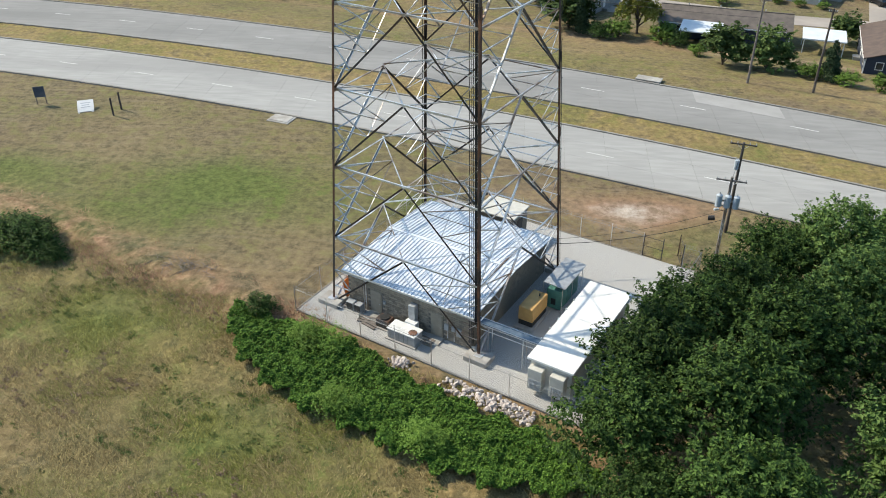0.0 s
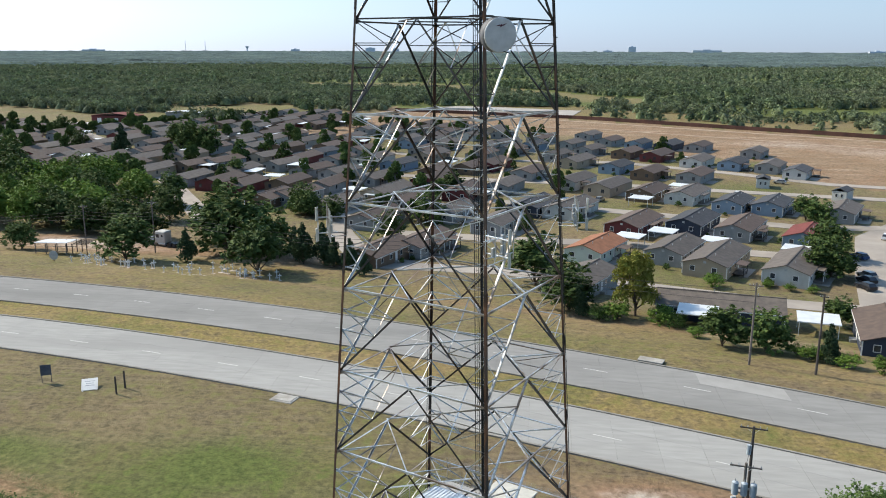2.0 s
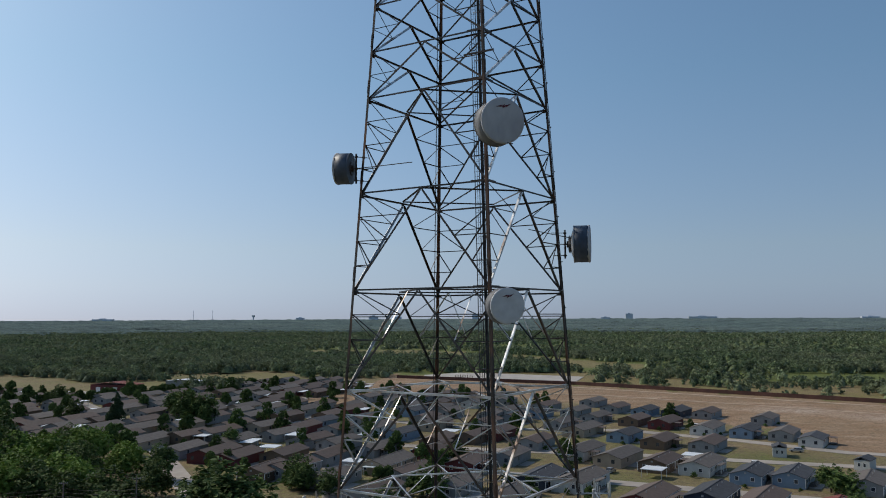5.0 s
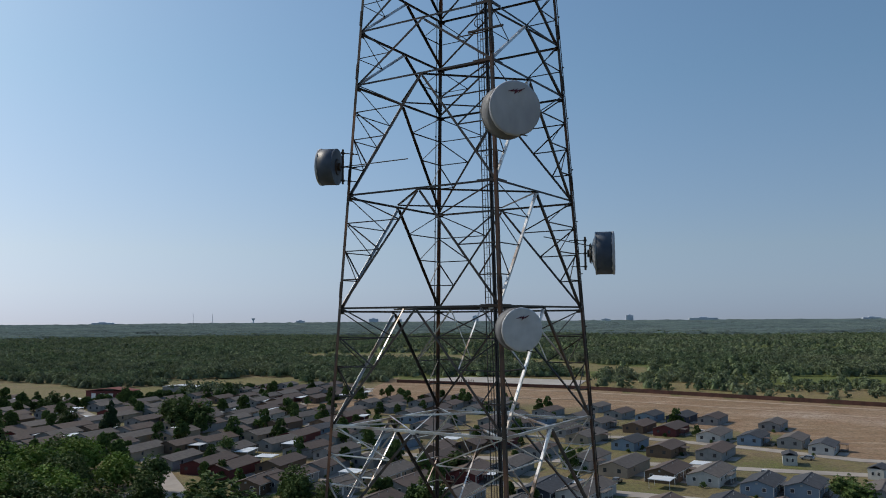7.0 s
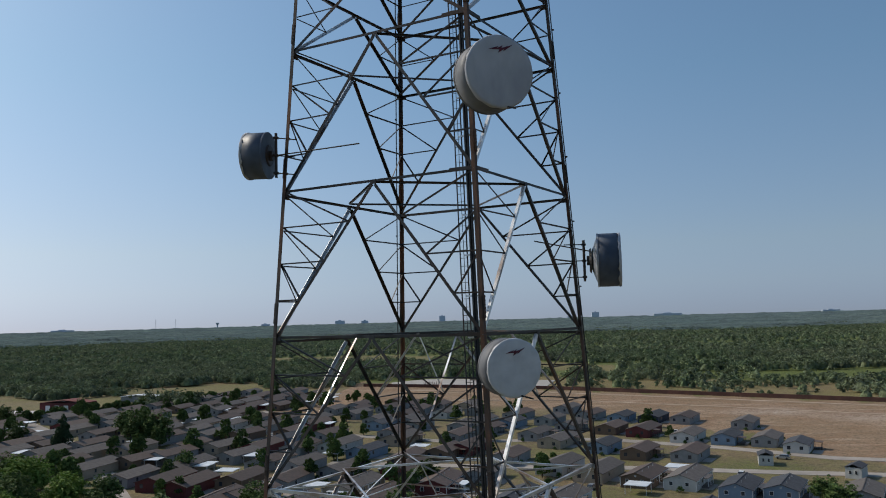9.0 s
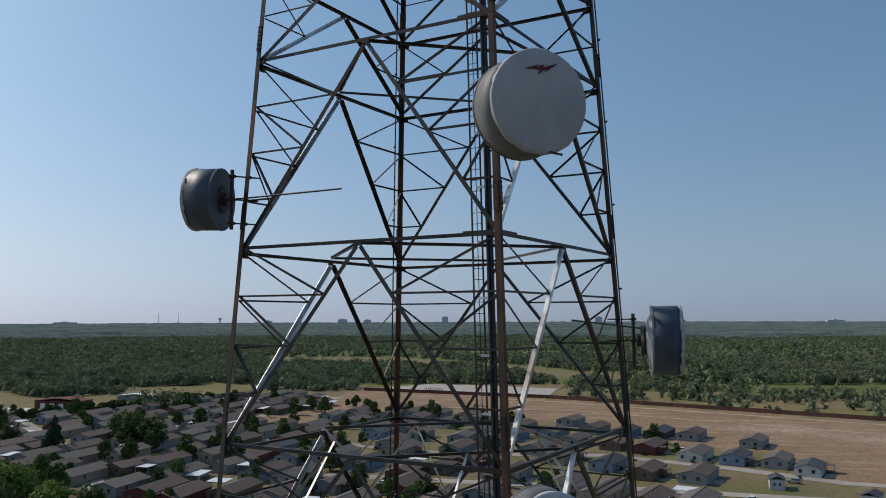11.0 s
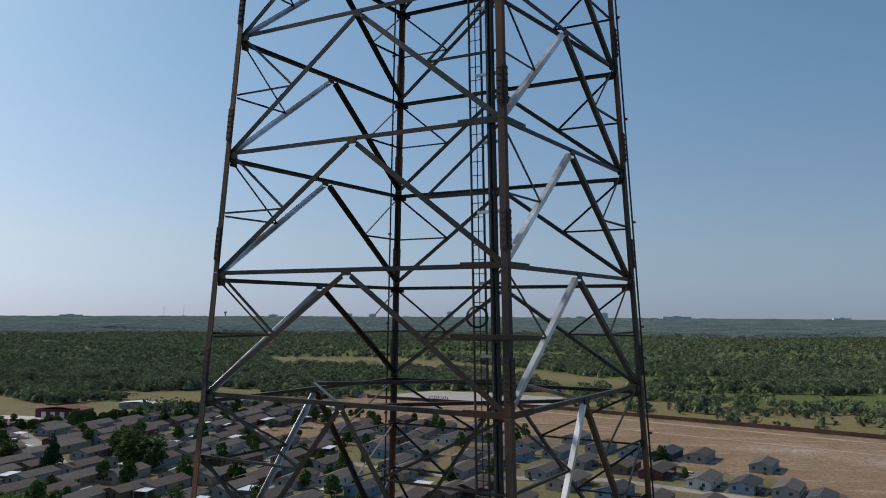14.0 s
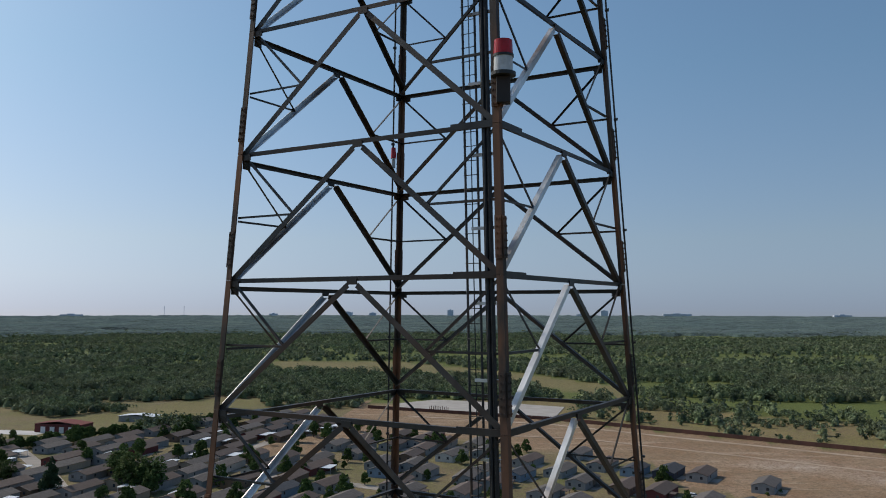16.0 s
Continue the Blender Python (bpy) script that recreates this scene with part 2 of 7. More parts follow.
GLASS = mat("dark_window_glass", (0.03, 0.035, 0.045), (0.05, 0.055, 0.065), 1, 0.12, 0, spec=0.6)
WHITE_TRIM = mat("white_trim_paint", (0.72, 0.71, 0.69), (0.64, 0.63, 0.61), 1, 0.6)
WHITE_TIN = mat("white_tin_roof", (0.70, 0.72, 0.73), (0.6, 0.62, 0.64), 0.5, 0.5, 0.1)
FENCE_RED = mat("red_brown_fence", (0.115, 0.052, 0.038), (0.075, 0.036, 0.028), 0.2, 0.9, by_object=0.15)
TARP = mat("pale_concrete_plinth", (0.56, 0.53, 0.50), (0.46, 0.44, 0.42), 0.1, 0.9)
LEAF_NEAR = leafy("leaf_deep_green", (0.009, 0.026, 0.006), (0.078, 0.135, 0.028))
LEAF_MID = leafy("leaf_olive_green", (0.034, 0.066, 0.019), (0.118, 0.168, 0.047))
LEAF_YELLOW = leafy("leaf_yellow_green", (0.2, 0.23, 0.04), (0.34, 0.31, 0.07))
LEAF_LIME = leafy("leaf_bright_green", (0.070, 0.130, 0.020), (0.185, 0.275, 0.054))
LEAF_CEDAR = leafy("needle_dark_green", (0.03, 0.058, 0.028), (0.06, 0.092, 0.042))
LEAF_IVY = leafy("leaf_vine_green", (0.018, 0.060, 0.008), (0.150, 0.262, 0.040), 0.1)
LEAF_FEATHER = leafy("leaf_feathery_green", (0.085, 0.165, 0.022), (0.175, 0.275, 0.052))
LEAF_FAR = wood_leaf("leaf_far_wood", (0.068, 0.100, 0.044), (0.180, 0.218, 0.098), (0.165, 0.180, 0.095), 0.009, 0.55, 0.2)
# bluish base: distance haze put into the leaf colour
LEAF_DISTANT = wood_leaf("leaf_hazed_distant_wood", (0.044, 0.070, 0.054), (0.056, 0.082, 0.062), (0.072, 0.092, 0.066), 0.0022, 0.05, 0.28)
TUFT_DRY = leafy("grass_dry_blade", (0.17, 0.125, 0.055), (0.43, 0.34, 0.15), 0.0)
TUFT_GREEN = leafy("grass_green_blade", (0.120, 0.125, 0.030), (0.32, 0.305, 0.085), 0.0)
TUFT_RUST = leafy("weed_rust_blade", (0.22, 0.108, 0.06), (0.42, 0.265, 0.165), 0.0)


# ---- building blocks ----
def mesh_of(name, bm, material):
    me = bpy.data.meshes.new(name)
    bm.to_mesh(me)
    bm.free()
    me.materials.append(material)
    return me


def part(name, bm, material, parent, label=""):
    ob = new(name, mesh_of(name, bm, material))
    ob.parent = parent
    return tagged(ob, label)


def piece(name, me, parent, m=None):
    ob = new(name, me)
    ob.parent = parent
    if m is not None:
        ob.matrix_basis = m
    return ob


def thing(name, label, category, m=None, group="", kind=""):
    ob = new(name)
    if m is not None:
        ob.matrix_basis = m
    return tagged(ob, label, category, group, kind)


def solo(name, bm, material, label, category, m=None, group="", kind=""):
    ob = new(name, mesh_of(name, bm, material))
    if m is not None:
        ob.matrix_basis = m
    return tagged(ob, label, category, group, kind)


def box(x0, x1, y0, y1, z0, z1, bm=None, m=None, bevel=0.0):
    bm = bm or bmesh.new()
    q = bmesh.ops.create_cube(bm, size=1.0)
    bmesh.ops.scale(bm, vec=(x1 - x0, y1 - y0, z1 - z0), verts=q["verts"])
    bmesh.ops.translate(bm, vec=((x0 + x1) / 2, (y0 + y1) / 2, (z0 + z1) / 2), verts=q["verts"])
    if m is not None:
        bmesh.ops.transform(bm, matrix=m, verts=q["verts"])
    if bevel:
        es = list({e for v in q["verts"] for e in v.link_edges})
        bmesh.ops.bevel(bm, geom=es, offset=bevel, segments=1, affect="EDGES")
    return bm


def tube(a, b, r, bm=None, sides=8, r2=None):
    """A round bar from a to b."""
    bm = bm or bmesh.new()
    a, b = Vector(a), Vector(b)
    turn = (b - a).to_track_quat("Z", "Y").to_matrix().to_4x4()
    bmesh.ops.create_cone(bm, cap_ends=True, segments=sides, radius1=r, radius2=r if r2 is None else r2, depth=(b - a).length,
                          matrix=Matrix.Translation((a + b) / 2) @ turn)
    return bm


def angle_bar(a, b, s, n, bm=None, th=None):
    """An L-shaped steel bar from a to b: one flange across n, the other along -n."""
    bm = bm or bmesh.new()
    a, b, n = Vector(a), Vector(b), Vector(n)
    d = (b - a).normalized()
    n = (n - d * n.dot(d)).normalized()
    t = d.cross(n)
    th = th or s * 0.13
    prof = ((0, 0), (s, 0), (s, -th), (th, -th), (th, -s), (0, -s))
    ends = [[bm.verts.new(p + t * (u - s / 2) + n * v) for u, v in prof] for p in (a, b)]
    for i in range(6):
        j = (i + 1) % 6
        bm.faces.new((ends[0][i], ends[0][j], ends[1][j], ends[1][i]))
    bm.faces.new(ends[0][::-1])
    bm.faces.new(ends[1])
    return bm


def prism(outline, z0, z1, bm=None):
    bm = bm or bmesh.new()
    lo = [bm.verts.new((x, y, z0)) for x, y in outline]
    hi = [bm.verts.new((x, y, z1)) for x, y in outline]
    k = len(outline)
    for i in range(k):
        j = (i + 1) % k
        bm.faces.new((lo[i], lo[j], hi[j], hi[i]))
    bm.faces.new(lo[::-1])
    bm.faces.new(hi)
    return bm


def raw_mesh(name, verts, faces, material):
    me = bpy.data.meshes.new(name)
    me.from_pydata([tuple(v) for v in verts], [], [tuple(f) for f in faces])
    me.materials.append(material)
    return me


# ---- the lie of the land ----
ROAD_N = Vector((0.288, 0.957))
FALL_N, FALL_Z = (58, 78, 115), (0, -3.2, -6.0)


def land(x, y):
    """Level by the yard, falling beyond the road, and rising again on the far side of the plain."""
    return np.interp(x * ROAD_N.x + y * ROAD_N.y, FALL_N, FALL_Z) + np.interp(np.hypot(x, y), (2400, 4900), (0, 21))


def road_y(x, c):
    """The line of the road, bowed a little, at the offset c; straight far off."""
    xx = np.clip(x, -150, 110)
    return c - 0.3473 * xx - 0.001125 * xx * xx + (x - xx) * (-0.3473 - 0.00225 * xx)


def wobble(x, y, s, seed):
    """Smooth broad patches from crossing waves."""
    a = np.sin(x / s + seed) * np.cos(y / s * 1.31 + 2.1 * seed)
    b = np.sin((x * 0.6 + y * 0.8) / s * 2.3 + 1.7 * seed) * np.cos((x * 0.8 - y * 0.6) / s * 1.9 + seed)
    c = np.sin((x - y) / s * 4.1 + seed * 3.3) * np.cos((x + y) / s * 3.7 + seed)
    return 0.5 * a + 0.32 * b + 0.18 * c


# the compound's own axes: along the front fence, and away from it
E1, E2 = Vector((0.9006, -0.4346)), Vector((0.4346, 0.9006))
YARD = pose(0, 0, 0, 0, 0, -25.76)


def yard(a, b, z=0.0):
    return Vector((E1.x * a + E2.x * b, E1.y * a + E2.y * b, z))


# ---- ground ----
def bank(x, y):
    """Signed distance from the bank that parts the mown grass (above 0) from the rough field."""
    edge = np.where(x < -14, -4.2 - (x + 14) * 0.43, -4.2 - (x + 14) * 0.4826 - 1.0)
    return y - edge + 0.9 * wobble(x, y, 4.0, 2.0)


def wall_w(x, y):
    return x * 0.559 + y * 0.829


def spaced(lo, a, b, hi, step, grow):
    mid = list(np.arange(a, b + step, step))
    out, d = [], step
    v = a
    while v > lo:
        d *= grow
        v -= d
        out.append(max(v, lo))
    right, d, v = [], step, mid[-1]
    while v < hi:
        d *= grow
        v += d
        right.append(min(v, hi))
    return np.array(out[::-1] + mid + right)


def within(x, y, outline):
    """Whether points lie inside an outline."""
    hit = np.zeros(np.shape(x), dtype=bool)
    for (xa, ya), (xb, yb) in zip(outline, outline[1:] + outline[:1]):
        if ya != yb:
            hit ^= ((ya > y) != (yb > y)) & (x < (xb - xa) * (y - ya) / (yb - ya) + xa)
    return hit


# open ground among the homes and woods
SOIL_TONGUE = [(-131, 404), (-129, 378), (-97, 380), (-90, 432), (-65, 444), (-40, 455), (-60, 560), (-112, 570), (-106, 476), (-122, 448)]
BARN_FIELD = [(-302, 425), (-298, 520), (-268, 535), (-262, 600), (-240, 640), (-190, 632), (-188, 512), (-252, 400), (-275, 392)]
FAR_MEADOW = [(-330, 1087), (-158, 1105), (0, 930), (105, 760), (90, 665), (13, 770), (-128, 894), (-265, 881)]
GX = spaced(-7000, -110, 110, 7000, 1.25, 1.06)
GY = spaced(-2500, -60, 130, 9000, 1.25, 1.05)
gx, gy = np.meshgrid(GX, GY)
near_w = np.clip(1 - (np.hypot(gx, gy) - 60) / 200, 0, 1)
rough_zone = np.clip(-bank(gx, gy) / 1.5, 0, 1) * (gy < 40)
front = np.clip((gx * E1.x + gy * E1.y + 9.5) / 2, 0, 1) * np.clip((-9.8 - (gx * E2.x + gy * E2.y)), 0, 1)
gz = land(gx, gy) + near_w * rough_zone * 0.22 * wobble(gx, gy, 1.7, 5.0) - rough_zone * near_w * np.clip(-bank(gx, gy), 0, 12) * 0.03
gz += 0.35 * np.exp(-(bank(gx, gy) / 1.6) ** 2) * (gy < 30) * (gx < -13)
in_yard = (np.abs(gx * E1.x + gy * E1.y - 4) < 15) & (np.abs(gx * E2.x + gy * E2.y - 2) < 13.5)
gz = np.where(in_yard, np.minimum(gz, -0.12), gz)
for lo, hi in ((26.25, 38.6), (44.75, 57.66)):
    inside = (gy > road_y(gx, lo) + 1.4) & (gy < road_y(gx, hi) - 1.4)
    gz = np.where(inside, gz - 0.35, gz)
gverts = np.stack([gx.ravel(), gy.ravel(), gz.ravel()], 1)
nx_, ny_ = len(GX), len(GY)
ids = np.arange(nx_ * ny_).reshape(ny_, nx_)
gfaces = np.stack([ids[:-1, :-1].ravel(), ids[:-1, 1:].ravel(), ids[1:, 1:].ravel(), ids[1:, :-1].ravel()], 1)
ground_me = bpy.data.meshes.new("ground")
ground_me.from_pydata(gverts.tolist(), [], gfaces.tolist())
# what grows where: green, bare soil, rough weeds
gn = gx * ROAD_N.x + gy * ROAD_N.y
ww = wall_w(gx, gy)
green = 0.17 + 0.34 * wobble(gx, gy, 14, 1.0)
for cx, cy, rx, ry, k in ((-25, 16, 9, 5, 1.1), (-33, 8, 8, 3.5, .5), (-52, 16, 10, 4, 1.2), (-2, 14, 7, 3, .8), (22, 11, 5, 2.5, .5), (-14, 9, 7, 3, .3)):
    green = green + k * np.exp(-((gx - cx) / rx) ** 2 - ((gy - cy) / ry) ** 2)
median_mid = np.abs(gy - road_y(gx, 41.7)) < 3.4
green = np.where(median_mid, 0.06 + 0.32 * (wobble(gx, gy, 7, 4.0) > 0.2), green)
green = np.where(rough_zone > 0.5, 0.50 + 0.55 * wobble(gx, gy, 5, 7.0), green)
green = np.where(gn > 100, 0.22 + 0.5 * wobble(gx, gy, 16, 3.0), green)
wild = (ww > 452) & ~((gx < -190) & (gy < 480))
green = np.where(wild, 0.95 + 0.1 * wobble(gx, gy, 60, 5.0), green)
bare = np.clip(0.05 + 0.35 * wobble(gx, gy, 10, 9.0), 0, 1)
for cx, cy, rx, ry, k in ((17, 13, 5.0, 3.0, 1.0), (21, 15.5, 6, 2.6, 0.75), (14, 15, 4, 2.0, 0.7), (-94, 122, 26, 10, .9), (-60, 118, 40, 6, .6), (-105, 130, 20, 9, .8), (5, 16.5, 8, 2, .35)):
    bare = bare + k * np.exp(-((gx - cx) / rx) ** 2 - ((gy - cy) / ry) ** 2)
track = np.exp(-((gn - 78 - 2 * np.sin(gx / 30)) / 2.2) ** 2) * (gx > -60) * (gx < 60)
bare = bare + 0.5 * track
field = within(gx, gy, SOIL_TONGUE) | ((ww > 350) | ((gx > 108) & (ww > 268)) | ((gx > 70) & (ww > 312))) & (ww < 452) & (gx > -113) & (gx < 1500)
bare = np.where(field, 0.85 + 0.15 * wobble(gx, gy, 25, 2.2), bare)
for cx, cy, rx, ry in ((172, 352, 34, 16), (205, 318, 40, 14), (128, 382, 22, 12)):
    bare = bare + 0.55 * field * np.exp(-((gx - cx) / rx) ** 2 - ((gy - cy) / ry) ** 2)
green = np.where(field, 0.02, green)
weeds = np.clip(np.exp(-(bank(gx, gy) / 3.0) ** 2) * (gy < 30) * 1.0 + rough_zone * (0.25 + 0.5 * wobble(gx, gy, 6, 3.7)), 0, 1)
far_open = (ww > 455) & (ww < 560) & (gx > -40)
tract = ((np.abs(gx + 878) < 190) & (np.abs(gy - 1522) < 60)) | ((np.abs(gx - 525) < 170) & (np.abs(gy - 2030) < 80)) | ((np.abs(gx - 235) < 60) & (np.abs(gy - 620) < 25))
bare = np.where(tract, 1.1, bare)
green = np.where(far_open, 0.08 + 0.3 * wobble(gx, gy, 22, 5.0), green)
bare = np.where(far_open, 0.30 + 0.5 * wobble(gx, gy, 26, 4.1), bare)
gold = np.where(median_mid, 0.75, 0.05 + 0.25 * wobble(gx, gy, 11, 6.1))
gold = np.where((gn > 55) & (gn < 90), 0.35 + 0.3 * wobble(gx, gy, 9, 2.9), gold)
gold = np.where(rough_zone > 0.5, 0.55 + 0.5 * wobble(gx, gy, 7, 8.3), gold)
gold, bare = np.where(wild, 0.05, gold), np.where(wild, 0.0, bare)
gold = np.where(far_open, 0.35 + 0.3 * wobble(gx, gy, 15, 1.9), gold)
for spot, ga, ba, go in ((BARN_FIELD, 0.42, 0.12, 0.30), (FAR_MEADOW, 0.45, 0.20, 0.30)):
    on = within(gx, gy, spot)
    green, bare, gold = (np.where(on, lvl + 0.25 * wobble(gx, gy, 24, 2.0 + lvl), old) for lvl, old in ((ga, green), (ba, bare), (go, gold)))
beyond = (np.hypot(gx, gy) > 1300) & ~tract
gold, green, bare = np.where(beyond, 0.05, gold), np.where(beyond, 0.95, green), np.where(beyond, 0.0, bare)
zone = ground_me.color_attributes.new("growth", "FLOAT_COLOR", "POINT")
cols = np.stack([np.clip(green, 0, 1).ravel(), np.clip(bare, 0, 2).ravel(), np.clip(weeds, 0, 1).ravel(), np.clip(gold, 0, 1).ravel()], 1)
zone.data.foreach_set("color", cols.astype(np.float32).ravel())


def ground_material():
    m = bpy.data.materials.new("dry_grass_ground")
    m.use_nodes = True
    nt, p = m.node_tree, m.node_tree.nodes["Principled BSDF"]
    geo = nt.nodes.new("ShaderNodeNewGeometry")
    att = nt.nodes.new("ShaderNodeAttribute")
    att.attribute_name = "growth"
    sep = nt.nodes.new("ShaderNodeSeparateColor")
    nt.links.new(att.outputs["Color"], sep.inputs[0])

    def noisy(s, d, a, b, rough=0.55):
        t = nt.nodes.new("ShaderNodeTexNoise")
        t.inputs["Scale"].default_value, t.inputs["Detail"].default_value, t.inputs["Roughness"].default_value = s, d, rough
        nt.links.new(geo.outputs["Position"], t.inputs["Vector"])
        r = nt.nodes.new("ShaderNodeMapRange")
        r.inputs["From Min"].default_value, r.inputs["From Max"].default_value = a, b
        nt.links.new(t.outputs["Fac"], r.inputs["Value"])
        return r.outputs[0], t.outputs["Fac"]

    def math_node(op, a, b):
        x = nt.nodes.new("ShaderNodeMath")
        x.operation, x.use_clamp = op, True
        for i, v in enumerate((a, b)):
            if isinstance(v, float):
                x.inputs[i].default_value = v
            else:
                nt.links.new(v, x.inputs[i])
        return x.outputs[0]

    def mix(f, a, b):
        x = nt.nodes.new("ShaderNodeMix")
        x.data_type = "RGBA"
        nt.links.new(f, x.inputs["Factor"])
        for v, i in ((a, 6), (b, 7)):
            if isinstance(v, tuple):
                x.inputs[i].default_value = (*v, 1)
            else:
                nt.links.new(v, x.inputs[i])
        return x.outputs[2]

    fine, fraw = noisy(1.7, 9, 0.38, 0.62, 0.78)
    mid, _ = noisy(0.45, 6, 0.38, 0.62, 0.65)
    broad, _ = noisy(0.07, 4, 0.4, 0.6)
    dry = mix(fine, (0.092, 0.071, 0.045), (0.205, 0.158, 0.102))
    dry = mix(math_node("MULTIPLY", mid, 0.55), dry, (0.255, 0.195, 0.095))
    lines = nt.nodes.new("ShaderNodeMapping")
    lines.inputs["Rotation"].default_value = (0, 0, radians(20))
    lines.inputs["Scale"].default_value = (0.12, 1.9, 1)
    nt.links.new(geo.outputs["Position"], lines.inputs[0])
    ln = nt.nodes.new("ShaderNodeTexNoise")
    ln.inputs["Scale"].default_value, ln.inputs["Detail"].default_value = 1.0, 5.0
    nt.links.new(lines.outputs[0], ln.inputs["Vector"])
    lr = nt.nodes.new("ShaderNodeMapRange")
    lr.inputs["From Min"].default_value, lr.inputs["From Max"].default_value = 0.5, 0.68
    nt.links.new(ln.outputs["Fac"], lr.inputs["Value"])
    dry = mix(math_node("MULTIPLY", lr.outputs[0], 0.55), dry, (0.27, 0.215, 0.14))
    dry = mix(math_node("MULTIPLY", att.outputs["Alpha"], math_node("ADD", mid, 0.4)), dry, mix(fine, (0.20, 0.15, 0.052), (0.40, 0.29, 0.105)))
    grass = mix(fine, (0.058, 0.088, 0.02), (0.145, 0.175, 0.045))
    soil = mix(fine, (0.24, 0.142, 0.085), (0.315, 0.198, 0.125))
    soil = mix(math_node("MULTIPLY", broad, 0.35), soil, (0.42, 0.32, 0.23))
    streak_map = nt.nodes.new("ShaderNodeMapping")
    streak_map.inputs["Rotation"].default_value = (0, 0, radians(34))
    streak_map.inputs["Scale"].default_value = (0.022, 0.12, 1)
    nt.links.new(geo.outputs["Position"], streak_map.inputs[0])
    st = nt.nodes.new("ShaderNodeTexNoise")
    st.inputs["Scale"].default_value, st.inputs["Detail"].default_value = 1.0, 6.0
    nt.links.new(streak_map.outputs[0], st.inputs["Vector"])
    sr = nt.nodes.new("ShaderNodeMapRange")
    sr.inputs["From Min"].default_value, sr.inputs["From Max"].default_value = 0.42, 0.62
    nt.links.new(st.outputs["Fac"], sr.inputs["Value"])
    soil = mix(math_node("MULTIPLY", sr.outputs[0], 0.35), soil, (0.225, 0.15, 0.09))
    sp = nt.nodes.new("ShaderNodeMapRange")
    sp.inputs["From Min"].default_value, sp.inputs["From Max"].default_value = 0.42, 0.36
    nt.links.new(st.outputs["Fac"], sp.inputs["Value"])
    soil = mix(math_node("MULTIPLY", sp.outputs[0], 0.4), soil, (0.46, 0.36, 0.27))
    weed = mix(fine, (0.20, 0.115, 0.065), (0.38, 0.25, 0.155))
    g = math_node("MULTIPLY", math_node("ADD", sep.outputs[0], math_node("SUBTRACT", mid, 0.55)), 0.9)
    col = mix(g, dry, grass)
    w = math_node("MULTIPLY", sep.outputs[2], mid)
    col = mix(w, col, weed)
    b = math_node("MULTIPLY", sep.outputs[1], math_node("ADD", mid, 0.45))
    col = mix(b, col, soil)
    col = mix(math_node("MULTIPLY", math_node("SUBTRACT", sep.outputs[1], 0.95), math_node("ADD", mid, 0.2)), col, mix(fine, (0.42, 0.37, 0.31), (0.66, 0.61, 0.54)))
    clump, _ = noisy(0.9, 8, 0.34, 0.66, 0.72)
    vr = nt.nodes.new("ShaderNodeMapRange")
    vr.inputs["To Min"].default_value, vr.inputs["To Max"].default_value = 0.74, 1.2
    nt.links.new(clump, vr.inputs["Value"])
    hs = nt.nodes.new("ShaderNodeHueSaturation")
    nt.links.new(vr.outputs[0], hs.inputs["Value"])
    nt.links.new(col, hs.inputs["Color"])
    col = hs.outputs[0]
    nt.links.new(col, p.inputs["Base Color"])
    p.inputs["Roughness"].default_value = 0.95
    p.inputs["Specular IOR Level"].default_value = 0.15
    bump = nt.nodes.new("ShaderNodeBump")
    bump.inputs["Strength"].default_value, bump.inputs["Distance"].default_value = 1.0, 0.22
    nt.links.new(fraw, bump.inputs["Height"])
    nt.links.new(bump.outputs[0], p.inputs["Normal"])
    return m


ground_me.materials.append(ground_material())
ground = tagged(new("ground", ground_me), "dry brown grass with green patches and bare tan soil", "ground", kind="structure")


# ---- the divided road ----
def ribbon(x0, x1, step, c0, c1, z, dz, side=True):
    """A slab that follows the road between two offsets."""
    xs = np.arange(x0, x1 + step / 2, step)
    v, f = [], []
    for x in xs:
        y0, y1 = float(road_y(x, c0)), float(road_y(x, c1))
        z0, z1 = float(land(x, y0)) + z, float(land(x, y1)) + z
        v += [(x, y0, z0 - dz), (x, y0, z0), (x, y1, z1), (x, y1, z1 - dz)]
    for i in range(len(xs) - 1):
        a, b = 4 * i, 4 * i + 4
        f += [(a, b, b + 1, a + 1), (a + 1, b + 1, b + 2, a + 2), (a + 2, b + 2, b + 3, a + 3), (a + 3, b + 3, b, a)]
    f += [(0, 1, 2, 3), (4 * len(xs) - 4, 4 * len(xs) - 1, 4 * len(xs) - 2, 4 * len(xs) - 3)]
    return v, f


